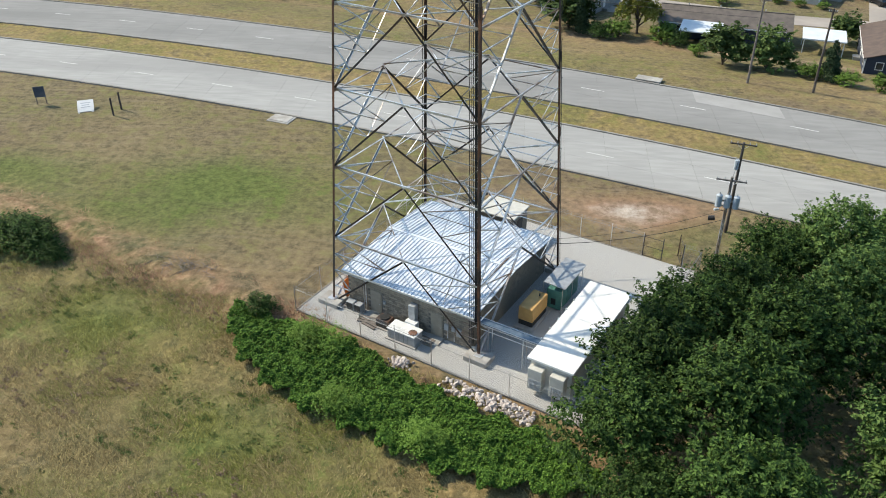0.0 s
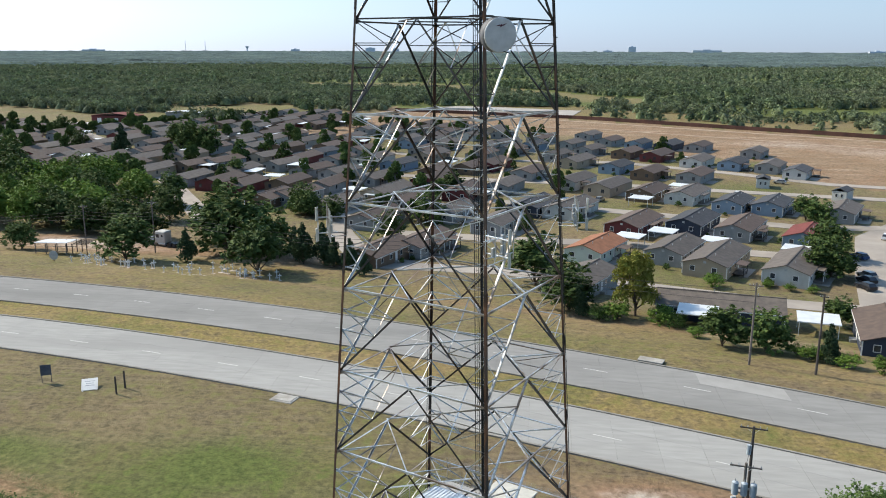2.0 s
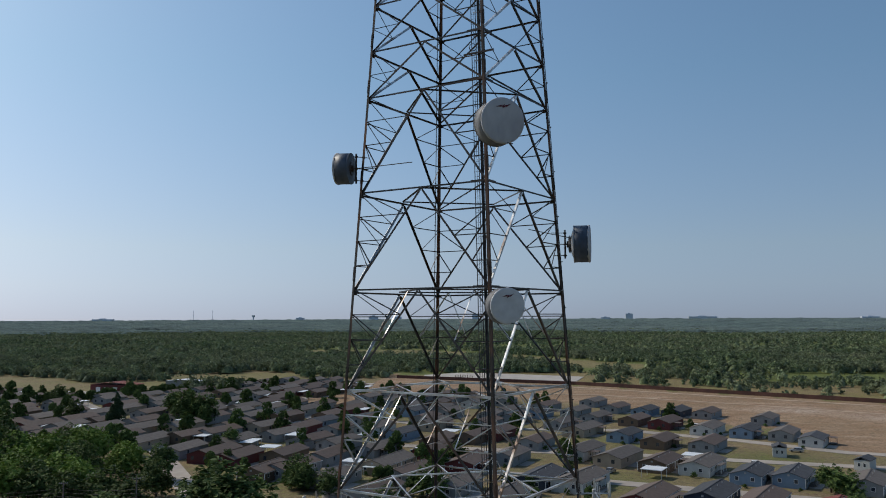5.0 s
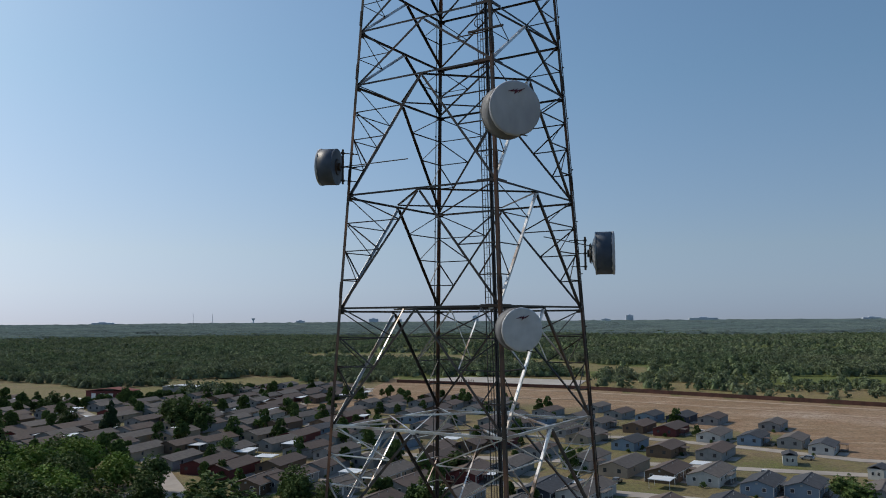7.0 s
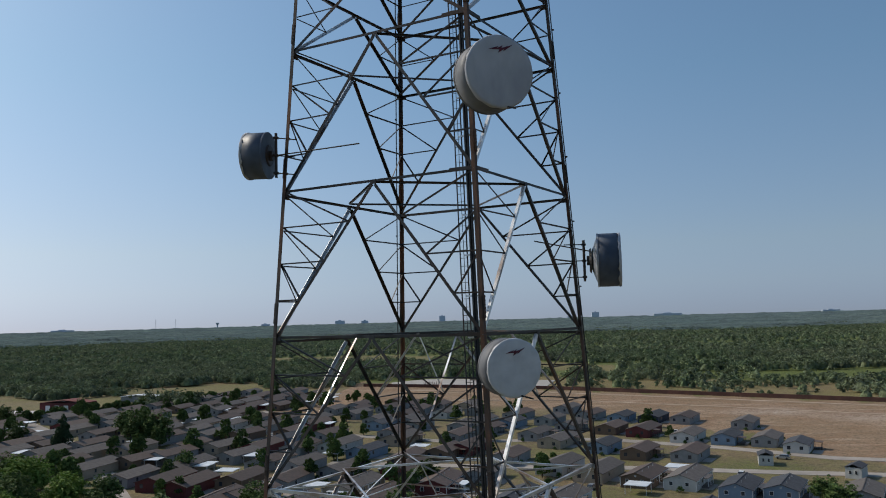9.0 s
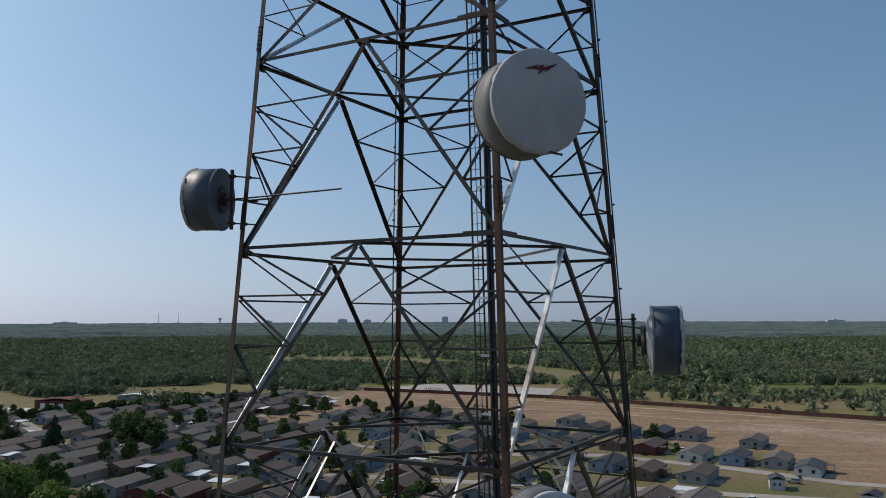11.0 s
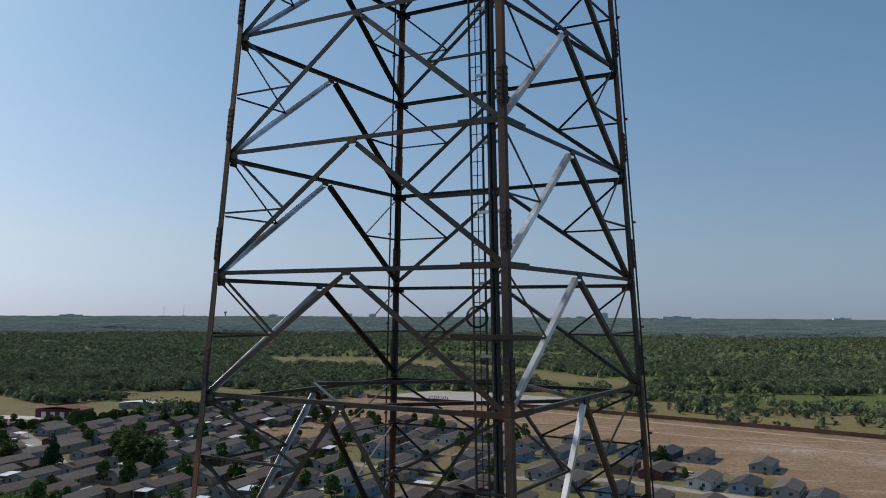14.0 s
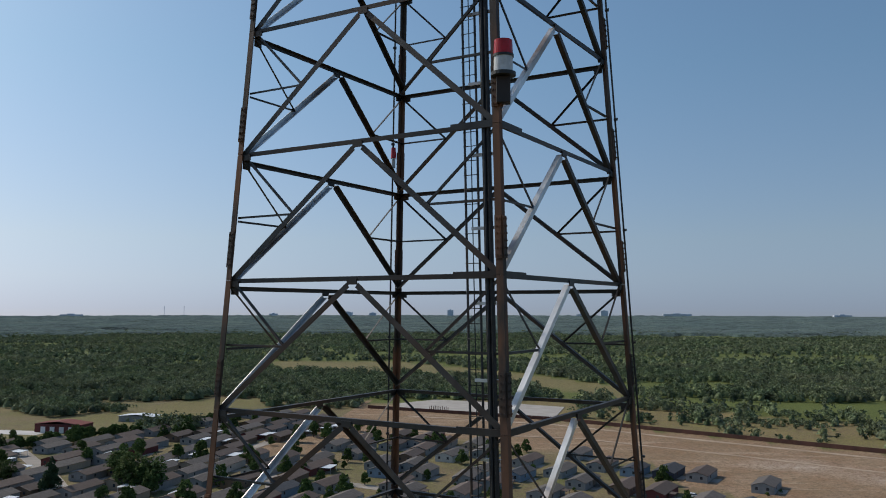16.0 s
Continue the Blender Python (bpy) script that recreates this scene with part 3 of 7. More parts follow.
for name, lo, hi, label in (("road_near", 26.25, 38.6, "pale concrete carriageway with worn lane dashes"),
                            ("road_far", 44.75, 57.66, "pale grey concrete carriageway with kerbs on both sides")):
    surface = ROAD if lo < 30 else ROAD_FAR
    road = thing(name, label, "road", kind="structure")
    base = new("carriageway_bed", raw_mesh("carriageway_bed", *ribbon(-700, 700, 10, lo + 0.3, hi - 0.3, 0.035, 0.3), JOINT))
    base.parent = road
    for i, x in enumerate(np.arange(-160, 130, 4.6)):
        for j in range(3):
            a = lo + 0.32 + (hi - lo - 0.64) * j / 3 + 0.008
            b = lo + 0.32 + (hi - lo - 0.64) * (j + 1) / 3 - 0.008
            slab = new("concrete_slab", raw_mesh("concrete_slab", *ribbon(x + 0.008, x + 4.592, 4.584, a, b, 0.06, 0.06), surface))
            slab.parent = road
    for x0, x1 in ((-700, -160), (130.4, 700)):
        slab = new("concrete_slab", raw_mesh("concrete_slab", *ribbon(x0, x1, 10, lo + 0.32, hi - 0.32, 0.06, 0.06), surface))
        slab.parent = road
    for c in (lo, hi - 0.3):
        kerb = new("kerb", raw_mesh("kerb", *ribbon(-700, 700, 5, c, c + 0.3, 0.18, 0.4), KERB))
        kerb.parent = road
    mid = (lo + hi) / 2 + (-0.4 if lo < 30 else 0.3)
    for x in np.arange(-146, 124, 12.2):
        dash = new("lane_dash", raw_mesh("lane_dash", *ribbon(x, x + 3.0, 3.0, mid - 0.07, mid + 0.07, 0.066, 0.004), PAINT))
        dash.parent = road
pale = new("patched_slab", raw_mesh("patched_slab", *ribbon(27, 38, 2, 53.6, 57.2, 0.068, 0.01), mat("newer_road_concrete", (0.34, 0.33, 0.315), (0.30, 0.29, 0.275), 0.5, 0.95, spec=0.2)))
pale.parent = bpy.data.objects["road_far"]

# storm drain box by the far kerb, and the concrete lid in the grass
drain = thing("storm_drain", "concrete kerb inlet box with a flat lid", "drain", pose(21.8, float(road_y(21.8, 58.6)), 0, 0, 0, -21))
part("box_wall", box(-1.6, 1.6, -0.7, 0.7, -0.4, 0.22, bevel=0.03), CONCRETE, drain)
part("lid", box(-1.7, 1.7, -0.8, 0.8, 0.22, 0.34, bevel=0.03), CONCRETE, drain, "pale flat concrete lid")
lid = thing("drain_lid", "pale concrete inlet lid set in the mown grass", "drain", pose(-23.8, 32.9, 0, 0, 0, -16))
part("collar", box(-1.5, 1.5, -1.2, 1.0, -0.3, 0.10, bevel=0.03), CONCRETE, lid)
part("cover", box(-1.25, 1.25, -0.95, 0.75, 0.10, 0.17, bevel=0.02), CONCRETE, lid)


# ---- the lattice tower ----
LEVELS = (0.03, 6.25, 12.48, 18.67, 24.83, 30.92, 36.95, 43.10, 49.21, 55.32, 58.35, 61.43, 64.52, 67.54, 70.57, 73.62, 76.67, 79.72, 82.77, 85.82)
AZ = radians(19.24)


def leg_at(i, z):
    """The leg's line: 0 west, 1 south, 2 east, 3 north."""
    r = 6.840 - (0.07239 if z > 43.1 else 0.06902) * (z - 43.1)
    a = AZ + math.pi * (1 + 0.5 * i)
    return Vector((r * math.cos(a), r * math.sin(a), z))


tower = thing("lattice_tower", "tall four-legged galvanised steel lattice tower with rusty legs", "tower")
FACES = ((0, 1), (1, 2), (2, 3), (3, 0))
for i in range(4):
    out = leg_at(i, 0).xy.to_3d().normalized()
    for z0, z1 in zip(LEVELS[:-1], LEVELS[1:]):
        bm = bmesh.new()
        a, b = leg_at(i, z0 + 0.01), leg_at(i, z1)
        s = 0.19 - 0.0006 * z0
        # a corner angle, its edge outwards
        d = (b - a).normalized()
        u = (Matrix.Rotation(radians(45), 3, d) @ out).normalized()
        w = (Matrix.Rotation(radians(-45), 3, d) @ out).normalized()
        th = 0.032
        prof = [(0, 0), (-s, 0), (-s, -th), (-th, -th), (-th, -s), (0, -s)]
        rings = [[bm.verts.new(p + u * x + w * y + out * 0.12) for x, y in prof] for p in (a, b)]
        for k in range(6):
            j = (k + 1) % 6
            bm.faces.new((rings[0][k], rings[0][j], rings[1][j], rings[1][k]))
        bm.faces.new(rings[0][::-1])
        bm.faces.new(rings[1])
        bmesh.ops.recalc_face_normals(bm, faces=bm.faces)
        leg = part("leg", bm, RUSTY, tower)
        # bolted splice plates above the joint
        if z0 > 1:
            c = leg_at(i, z0 + 1.0 if z1 - z0 > 4 else z0 + 0.75) + out * 0.12
            for e, f in ((u, w), (w, u)):
                pm = bmesh.new()
                rot = Matrix((-e, d.cross(-e), d)).transposed().to_4x4()
                box(0.0, s * 0.95, -0.016, 0.016, -0.42, 0.42, pm)
                for k in range(6):
                    for q in (0.25, 0.7):
                        box(s * q - 0.017, s * q + 0.017, -0.04, 0.04, -0.36 + 0.144 * k - 0.017, -0.36 + 0.144 * k + 0.017, pm)
                bmesh.ops.transform(pm, matrix=Matrix.Translation(c + f * 0.02) @ rot, verts=pm.verts)
                part("splice_plate", pm, RUSTY, leg)

def sgn_leg(p):
    """True on the south leg, which has longer plates on top of its joints."""
    return p.y < -3


small_far = bmesh.new()
for k, (z0, z1) in enumerate(zip(LEVELS[:-1], LEVELS[1:])):
    big = z1 - z0 > 4
    for fa, fb in FACES:
        A0, B0, A1, B1 = leg_at(fa, z0), leg_at(fb, z0), leg_at(fa, z1), leg_at(fb, z1)
        if 3 in (fa, fb):
            A1, B1 = A1 - Vector((0, 0, 0.18)), B1 - Vector((0, 0, 0.18))
        M1 = (A1 + B1) / 2
        n = ((A0 + B0) / 2).xy.to_3d().normalized()
        # lit lower bars get the bright steel, shaded upper ones the dark colour
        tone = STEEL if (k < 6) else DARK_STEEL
        # diagonals coloured sunlit rise from west and south legs on the two slanted faces
        sunlit = {(1, 2): 1, (3, 0): -1}.get((fa, fb), 0)
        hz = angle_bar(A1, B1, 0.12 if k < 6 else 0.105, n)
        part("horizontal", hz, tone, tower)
        drop = Vector((0, 0, -0.14))
        apart = (B1 - A1).normalized() * (0.12 if k > 8 else 0.06)
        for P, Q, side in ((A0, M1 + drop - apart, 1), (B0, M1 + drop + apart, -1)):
            part("diagonal", angle_bar(P, Q + n * 0.015, 0.14 if k < 6 else 0.125, n), STEEL if side == sunlit and k < 16 else DARK_STEEL, tower)
        # gusset plates in the middle and at the legs
        across = (B1 - A1).normalized()
        if across.cross(n).z < 0:
            across = -across
        g = bmesh.new()
        rot = Matrix((across, n, across.cross(n))).transposed().to_4x4()
        prism(((-0.13, -0.02), (0.13, -0.02), (0.13, 0.012), (-0.13, 0.012)), -0.13, 0.0, g)
        bmesh.ops.transform(g, matrix=Matrix.Translation(M1 + n * 0.02) @ rot, verts=g.verts)
        part("gusset", g, tone, tower)
        for P, sgn in ((A1, 1 if (B1 - A1).dot(across) > 0 else -1), (B1, -1 if (B1 - A1).dot(across) > 0 else 1)):
            g = bmesh.new()
            x0, x1 = sorted((0.05 * sgn, (1.05 if sgn_leg(P) else 0.28) * sgn))
            box(x0, x1, -0.01, 0.02, *((-0.05, 0.09) if sgn_leg(P) else (-0.14, 0.0)), g)
            bmesh.ops.transform(g, matrix=Matrix.Translation(P + n * 0.03) @ rot, verts=g.verts)
            part("gusset", g, tone, tower)
        # secondary struts between leg and diagonal
        steps = (0.25, 0.5, 0.75) if big else (0.5,)
        for P0, P1 in ((A0, A1), (B0, B1)):
            for s in steps:
                L, D = P0.lerp(P1, s), P0.lerp(M1, s)
                up = P0.lerp(P1, s + (0.25 if big else 0.5))
                for a, b in ((L, D), (up, D)):
                    if k < 4:
                        angle_bar(a - n * 0.03, b - n * 0.03, 0.075, n, small_far)
                    else:
                        part("strut", angle_bar(a - n * 0.03, b - n * 0.03, 0.06 if big else 0.05, n), tone, tower)
    # plan bracing: a diamond between the middles, with a tie across
    mids = [(leg_at(a, z1) + leg_at(b, z1)) / 2 for a, b in FACES]
    if big:
        for a, b in zip(mids, mids[1:] + mids[:1]):
            # bright below and dark above: light and shade put into the steel's colour
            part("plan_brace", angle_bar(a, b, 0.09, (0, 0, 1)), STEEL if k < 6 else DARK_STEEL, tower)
        if k < 6:
            for i in range(4):
                c = (mids[i] + mids[i - 1]) / 2
                part("plan_brace", angle_bar(leg_at(i, z1), c, 0.08, (0, 0, 1)), STEEL, tower)
        # hip bars from the diamond's corners down to the diagonals
        if k < 7:
            for (fa, fb), mpt in zip(FACES, mids):
                for P in (leg_at(fa, z0), leg_at(fb, z0)):
                    q = P.lerp(mpt, 0.5)
                    oth = [m2 for m2 in mids if (m2 - mpt).length > 0.1]
                    c = min(((mpt + m2) / 2 for m2 in oth), key=lambda v: (v - P).length)
                    part("hip_bar", angle_bar(q, c, 0.075, (0, 0, 1)), STEEL, tower)
far_struts = part("strut_lattice", small_far, STEEL, tower, "thin angle-steel struts of the lower panels")
far_struts["kind"] = "stuff"
for i in range(4):
    p = leg_at(i, 0)
    a = math.degrees(math.atan2(p.y, p.x))
    ped = thing("pedestal", "square weathered concrete footing under a tower leg", "footing", pose(p.x * 1.01, p.y * 1.01, 0, 0, 0, -25.76), "tower footings")
    part("footing", box(-1.0, 1.0, -0.75, 0.75, -0.6, 0.42, bevel=0.05), CONCRETE, ped)
    part("base_plate", box(-0.32, 0.32, -0.32, 0.32, 0.42, 0.47, bevel=0.01), STEEL, ped)

# waveguide run and ladder beside the south leg
run_in = Vector((-E1.x, -E1.y, 0))
inward = Vector((E2.x, E2.y, 0))


def beside(z, along, inside):
    return leg_at(1, z) + run_in * along + inward * inside


cables = thing("cable_run", "thick bundle of black antenna cables strapped beside the tower leg", "cables")
for j, (al, ins) in enumerate(((0.22, 0.02), (0.27, 0.06), (0.32, 0.02), (0.37, 0.06), (0.245, 0.1), (0.345, 0.1))):
    part("cable", tube(beside(2.9, al, ins), beside(86, al * 0.9, ins), 0.034, sides=6), BLACK_CABLE, cables)
ladder = thing("climbing_ladder", "slender galvanised climbing ladder inside the tower leg", "ladder")
for al in (0.55, 0.86):
    part("rail", tube(beside(1.0, al, 0.12), beside(86, al * 0.92, 0.12), 0.026, sides=6), DARK_STEEL, ladder)
part("safety_cable", tube(beside(1.0, 0.68, 0.1), beside(86, 0.64, 0.1), 0.012, sides=5), BLACK_CABLE, ladder)
z = 1.2
while z < 85:
    if len([c for c in ladder.children if c.name.startswith("rung")]) < 290:
        part("rung", tube(beside(z, 0.55, 0.12), beside(z, 0.85, 0.12), 0.009, sides=4), DARK_STEEL, ladder)
    z += 0.30
z = 4.0
while z < 85:
    part("clamp", box(-0.35, 0.16, -0.03, 0.03, -0.03, 0.03, m=Matrix.Translation(beside(z, 0.34, 0.13)) @ YARD), STEEL, cables)
    z += 1.5
arm = solo("standoff_arm", box(-1.25, 0.75, -0.05, 0.05, -0.05, 0.05, m=YARD), DARK_STEEL, "dark steel arm clamped across the tower leg", "bracket", Matrix.Translation(beside(56.9, 0.0, -0.1)))
coil = thing("cable_loop", "loose loops of black cable tied at the ladder", "cable", Matrix.Translation(beside(57.3, 0.66, -0.05)))
for k in range(2):
    bm = bmesh.new()
    hoops = []
    for q in range(14):
        a, r = q * math.tau / 14, 0.2 * (1 + 0.12 * k)
        hoops.append([bm.verts.new(((r + 0.014 * math.cos(e)) * math.cos(a), 0.03 * k + 0.014 * math.sin(e), (r + 0.014 * math.cos(e)) * math.sin(a))) for e in (0, 1.257, 2.513, 3.77, 5.027)])
    for q in range(14):
        for e in range(5):
            bm.faces.new((hoops[q][e], hoops[q][(e + 1) % 5], hoops[(q + 1) % 14][(e + 1) % 5], hoops[(q + 1) % 14][e]))
    part("loop", bm, BLACK_CABLE, coil)
for i, al, ins in ((3, 0.25, 0.0), (2, -0.12, 0.12)):
    feeder = thing("feeder_cable", "single black feeder cable clipped along a tower leg", "cable")
    o = leg_at(i, 0).xy.to_3d().normalized()
    w = Vector((-o.y, o.x, 0))
    part("sheath", tube(leg_at(i, 1) + w * al + o * (ins + 0.05), leg_at(i, 85) + w * al + o * (ins + 0.05), 0.028, sides=6), BLACK_CABLE, feeder)
    for zz in np.arange(3, 85, 3.0):
        part("clip", box(-0.05, 0.05, -0.05, 0.05, -0.03, 0.03, m=Matrix.Translation(leg_at(i, zz) + w * al + o * (ins + 0.05))), DARK_STEEL, feeder)


# ---- drum antennas, lamp, sector mounts ----
def drum(centre, normal, radius, depth, label, mount_to, cover, cone=0.0, skin=DISH_METAL):
    """A shrouded microwave dish: normal points out of its covered face."""
    m = Vector(normal).to_track_quat("Z", "Y").to_matrix().to_4x4()
    d = thing("microwave_dish", label, "dish antenna", Matrix.Translation(centre) @ m, "drum antennas")
    bm = bmesh.new()
    k = 48
    rings = []
    for z, r in ((-depth * 0.5, radius * 0.96), (-depth * 0.5 + 0.03, radius), (depth * 0.42, radius), (depth * 0.42, radius - 0.03), (-depth * 0.45, radius - 0.03)):
        rings.append([bm.verts.new((r * math.cos(2 * math.pi * i / k), r * math.sin(2 * math.pi * i / k), z)) for i in range(k)])
    for r0, r1 in zip(rings[:-1], rings[1:]):
        for i in range(k):
            bm.faces.new((r0[i], r0[(i + 1) % k], r1[(i + 1) % k], r1[i]))
    for f in bm.faces:
        f.smooth = True
    shroud = part("shroud", bm, skin, d, "painted sheet-metal drum shroud")
    # slack cloth cover, gathered over the rim
    bm = bmesh.new()
    rnd = random.Random(int(radius * 100 + centre[2]))
    top = bm.verts.new((0, 0, depth * 0.5))
    prev, outer = None, []
    for r, z in ((0.35, 0.50), (0.7, 0.496), (0.93, 0.49), (1.0, 0.475), (1.016, 0.445), (1.014, 0.405)):
        ring = []
        for i in range(k):
            w = (rnd.random() - 0.5) * (0.05 if r > 1.01 else 0.012)
            zz = z * depth + (w if r < 1.01 else 0) - ((0.02 + 0.09 * abs(math.sin(i * math.pi / 4)) * rnd.random()) if z < 0.41 else 0)
            rr = radius * r + (w * 0.6 if r > 1.0 else 0)
            ring.append(bm.verts.new((rr * math.cos(2 * math.pi * i / k), rr * math.sin(2 * math.pi * i / k), zz)))
        for i in range(k):
            if prev:
                bm.faces.new((prev[i], prev[(i + 1) % k], ring[(i + 1) % k], ring[i]))
            else:
                bm.faces.new((top, ring[i], ring[(i + 1) % k]))
        prev = ring
    bmesh.ops.recalc_face_normals(bm, faces=bm.faces)
    for f in bm.faces:
        f.smooth = True
    part("cover", bm, cover, d, "slack weathered grey cloth cover")
    bm = tube((0, 0, -depth * 0.5 - 0.02 - cone), (0, 0, -depth * 0.5 + 0.01), radius * (0.28 if cone else 0.97), sides=48, r2=radius * 0.97)
    part("back_plate", bm, DISH_BACK if cone else skin, d)
    lip = bmesh.new()
    for s0, s1 in ((0.035, 0.0), (0.0, -0.035)):
        tube((0, 0, -depth * 0.5 + s1), (0, 0, -depth * 0.5 + s0), radius * 1.012, lip, 48)
    part("rim", lip, DISH_BACK if cone else skin, d, "folded metal rim")
    depth += 2 * cone
    bm = bmesh.new()
    tube((0, 0, -depth * 0.5 - 0.22), (0, 0, -depth * 0.5), 0.22, bm, 12)
    tube((0, 0, -depth * 0.5 - 0.10), (0, 0, -depth * 0.5), radius * 0.42, bm, 16, radius * 0.5)
    part("hub", bm, DARK_STEEL, d)
    # upright mounting pipe, clamps and side strut to the leg
    inv = d.matrix_basis.inverted()
    back = Vector(centre) - Vector(normal).normalized() * (depth * 0.5 + 0.34)
    part("mount_pipe", tube(inv @ (back + Vector((0, 0, -0.95))), inv @ (back + Vector((0, 0, 0.95))), 0.062, sides=10), DARK_STEEL, d)
    for dz in (-0.75, 0.0, 0.75):
        t = leg_at(mount_to, back.z + dz)
        q = back + Vector((0, 0, dz))
        arm = part("clamp_arm", tube(inv @ q, inv @ (t + (t - q).normalized() * 0.35), 0.026, sides=6), DARK_STEEL, d)
        for e, h in ((q, 0.10), (t, 0.07)):
            part("clamp", box(-h, h, -h, h, -0.045, 0.045, m=Matrix.Translation(inv @ e) @ inv.to_3x3().to_4x4(), bevel=0.01), DARK_STEEL, arm)
    return d


dish_top = drum((2.92, -7.55, 52.2), (0.44, -0.895, -0.03), 1.27, 1.15, "large grey cloth-covered drum dish with a red zigzag mark", 1, DISH_GREY, skin=DISH_SHROUD)
dish_low = drum((3.15, -7.75, 42.0), (0.42, -0.905, -0.02), 0.98, 0.85, "white drum dish with a small red mark on its cover", 1, DISH_WHITE, skin=DISH_SHROUD)
dish_west = drum((-7.15, -2.3, 50.75), (-0.995, 0.08, 0.02), 0.98, 0.95, "dark blue-grey drum dish with a ragged cover rim", 0, DISH_GREY)
dish_east = drum((7.90, 2.12, 46.17), (0.994, -0.11, 0.0), 1.22, 1.05, "dark navy drum dish hung off the tower leg", 2, DISH_GREY, 0.28)
for d, rad, dep, up in ((dish_top, 1.27, 1.15, 0.62), (dish_low, 0.98, 0.85, 0.55)):
    # a zigzag bolt, as a thin raised shape
    pts = ((-0.40, -0.03), (-0.05, 0.05), (-0.12, 0.0), (0.08, 0.07), (0.04, 0.015), (0.42, 0.10), (0.10, -0.05), (0.14, 0.0), (-0.08, -0.09), (-0.03, -0.02))
    bm = prism([(x * rad * 0.9, y * rad * 0.9 * 1.5) for x, y in pts], 0.0, 0.012)
    n = d.matrix_basis.to_3x3() @ Vector((0, 0, 1))
    upw = (Vector((0, 0, 1)) - n * n.z).normalized()
    side = upw.cross(n)
    pose_m = Matrix.Translation(d.matrix_basis.translation + n * (dep * 0.5 + 0.012) + upw * up * rad) @ Matrix((side, upw, n)).transposed().to_4x4()
    bmesh.ops.transform(bm, matrix=d.matrix_basis.inverted() @ pose_m, verts=bm.verts)
    part("painted_mark", bm, MARK_RED, d, "faded red zigzag mark")
    arm = bmesh.new()
    tube(d.matrix_basis.inverted() @ (Vector(d.matrix_basis.translation) + Vector((0.35, -0.3, -rad * 0.95))), d.matrix_basis.inverted() @ (Vector(d.matrix_basis.translation) + Vector((0.75, -0.45, -rad * 1.05))), 0.03, arm, 6)
    part("tie_rod", arm, DARK_STEEL, d)
for d, a, b in ((dish_west, (-6.3, -2.3, 50.75), (-2.6, -3.5, 50.85)), (dish_east, (7.0, 2.1, 46.6), (4.4, -0.6, 46.9))):
    inv = d.matrix_basis.inverted()
    part("stay_rod", tube(inv @ Vector(a), inv @ Vector(b), 0.028, sides=6), DARK_STEEL, d, "long thin stay rod into the tower")

lamp_p = leg_at(1, 71.5) + Vector((0.15, -0.24, 0))
lamp = thing("obstruction_light", "double obstruction beacon with red lens over clear lens", "beacon", Matrix.Translation(lamp_p))
part("bracket", box(-0.14, 0.14, -0.05, 0.2, -0.55, -0.02, bevel=0.01), DARK_STEEL, lamp)
part("tray", tube((0, 0, -0.02), (0, 0, 0.05), 0.25, sides=20), BLACK, lamp)
part("clear_lens", tube((0, 0, 0.05), (0, 0, 0.36), 0.19, sides=24), LAMP_CLEAR, lamp, "clear ribbed lower lens")
part("collar", tube((0, 0, 0.36), (0, 0, 0.41), 0.21, sides=24), BLACK, lamp)
part("red_lens", tube((0, 0, 0.41), (0, 0, 0.70), 0.195, sides=24, r2=0.18), LAMP_RED, lamp, "deep red upper lens")
side_p = leg_at(3, 71.5) + Vector((-0.22, -0.1, 0))
side_l = thing("side_light", "small red side light on a tower leg", "beacon", Matrix.Translation(side_p))
part("holder", tube((0, 0, -0.25), (0, 0, 0.05), 0.06, sides=10), AC_GREY, side_l)
part("lens", tube((0, 0, 0.05), (0, 0, 0.38), 0.09, sides=12, r2=0.07), LAMP_RED, side_l)


def sector_mount(i, spin):
    """A pipe frame off a leg with two panel antennas, radio boxes and whip pipes."""
    p = leg_at(i, 29.4)
    o = p.xy.to_3d().normalized()
    s = thing("sector_mount", "pipe boom carrying pale panel antennas and grey radio boxes", "antenna mount",
              Matrix.Translation(p) @ pose(0, 0, 0, 0, 0, math.degrees(math.atan2(o.y, o.x)) + spin), "sector antennas")
    for z in (-0.55, 0.55):
        part("boom", tube((-0.1, 0, z), (2.0, 0, z), 0.045), STEEL, s)
        part("cross_pipe", tube((1.15, -1.3, z), (1.15, 1.3, z), 0.04), STEEL, s)
    for y in (-1.25, -0.4, 0.45, 1.25):
        part("upright", tube((1.22, y, -0.95), (1.22, y, 1.25), 0.035), STEEL, s)
    part("upright", tube((1.95, 0, -1.1), (1.95, 0, 1.3), 0.04), STEEL, s)
    for z0 in (-1.15, 0.3):
        a = part("panel_antenna", box(1.98, 2.12, -0.11, 0.11, z0, z0 + 0.95, bevel=0.03), BEIGE, s, "pale slim panel antenna")
        part("bracket", box(1.93, 2.0, -0.05, 0.05, z0 + 0.4, z0 + 0.5), STEEL, a)
    for y, z in ((-0.4, -0.25), (0.45, -0.2), (0.45, 0.45)):
        part("radio_box", box(1.0, 1.2, y - 0.17, y + 0.17, z - 0.28, z + 0.28, bevel=0.02), AC_GREY, s)
    part("stay", tube((1.15, -1.2, -0.55), (-0.05, -0.1, -0.75), 0.025, sides=6), STEEL, s)
    part("stay", tube((1.15, 1.2, -0.55), (-0.05, 0.1, -0.75), 0.025, sides=6), STEEL, s)


for i in (0, 1, 2):
    sector_mount(i, (0, 30, -15)[i])


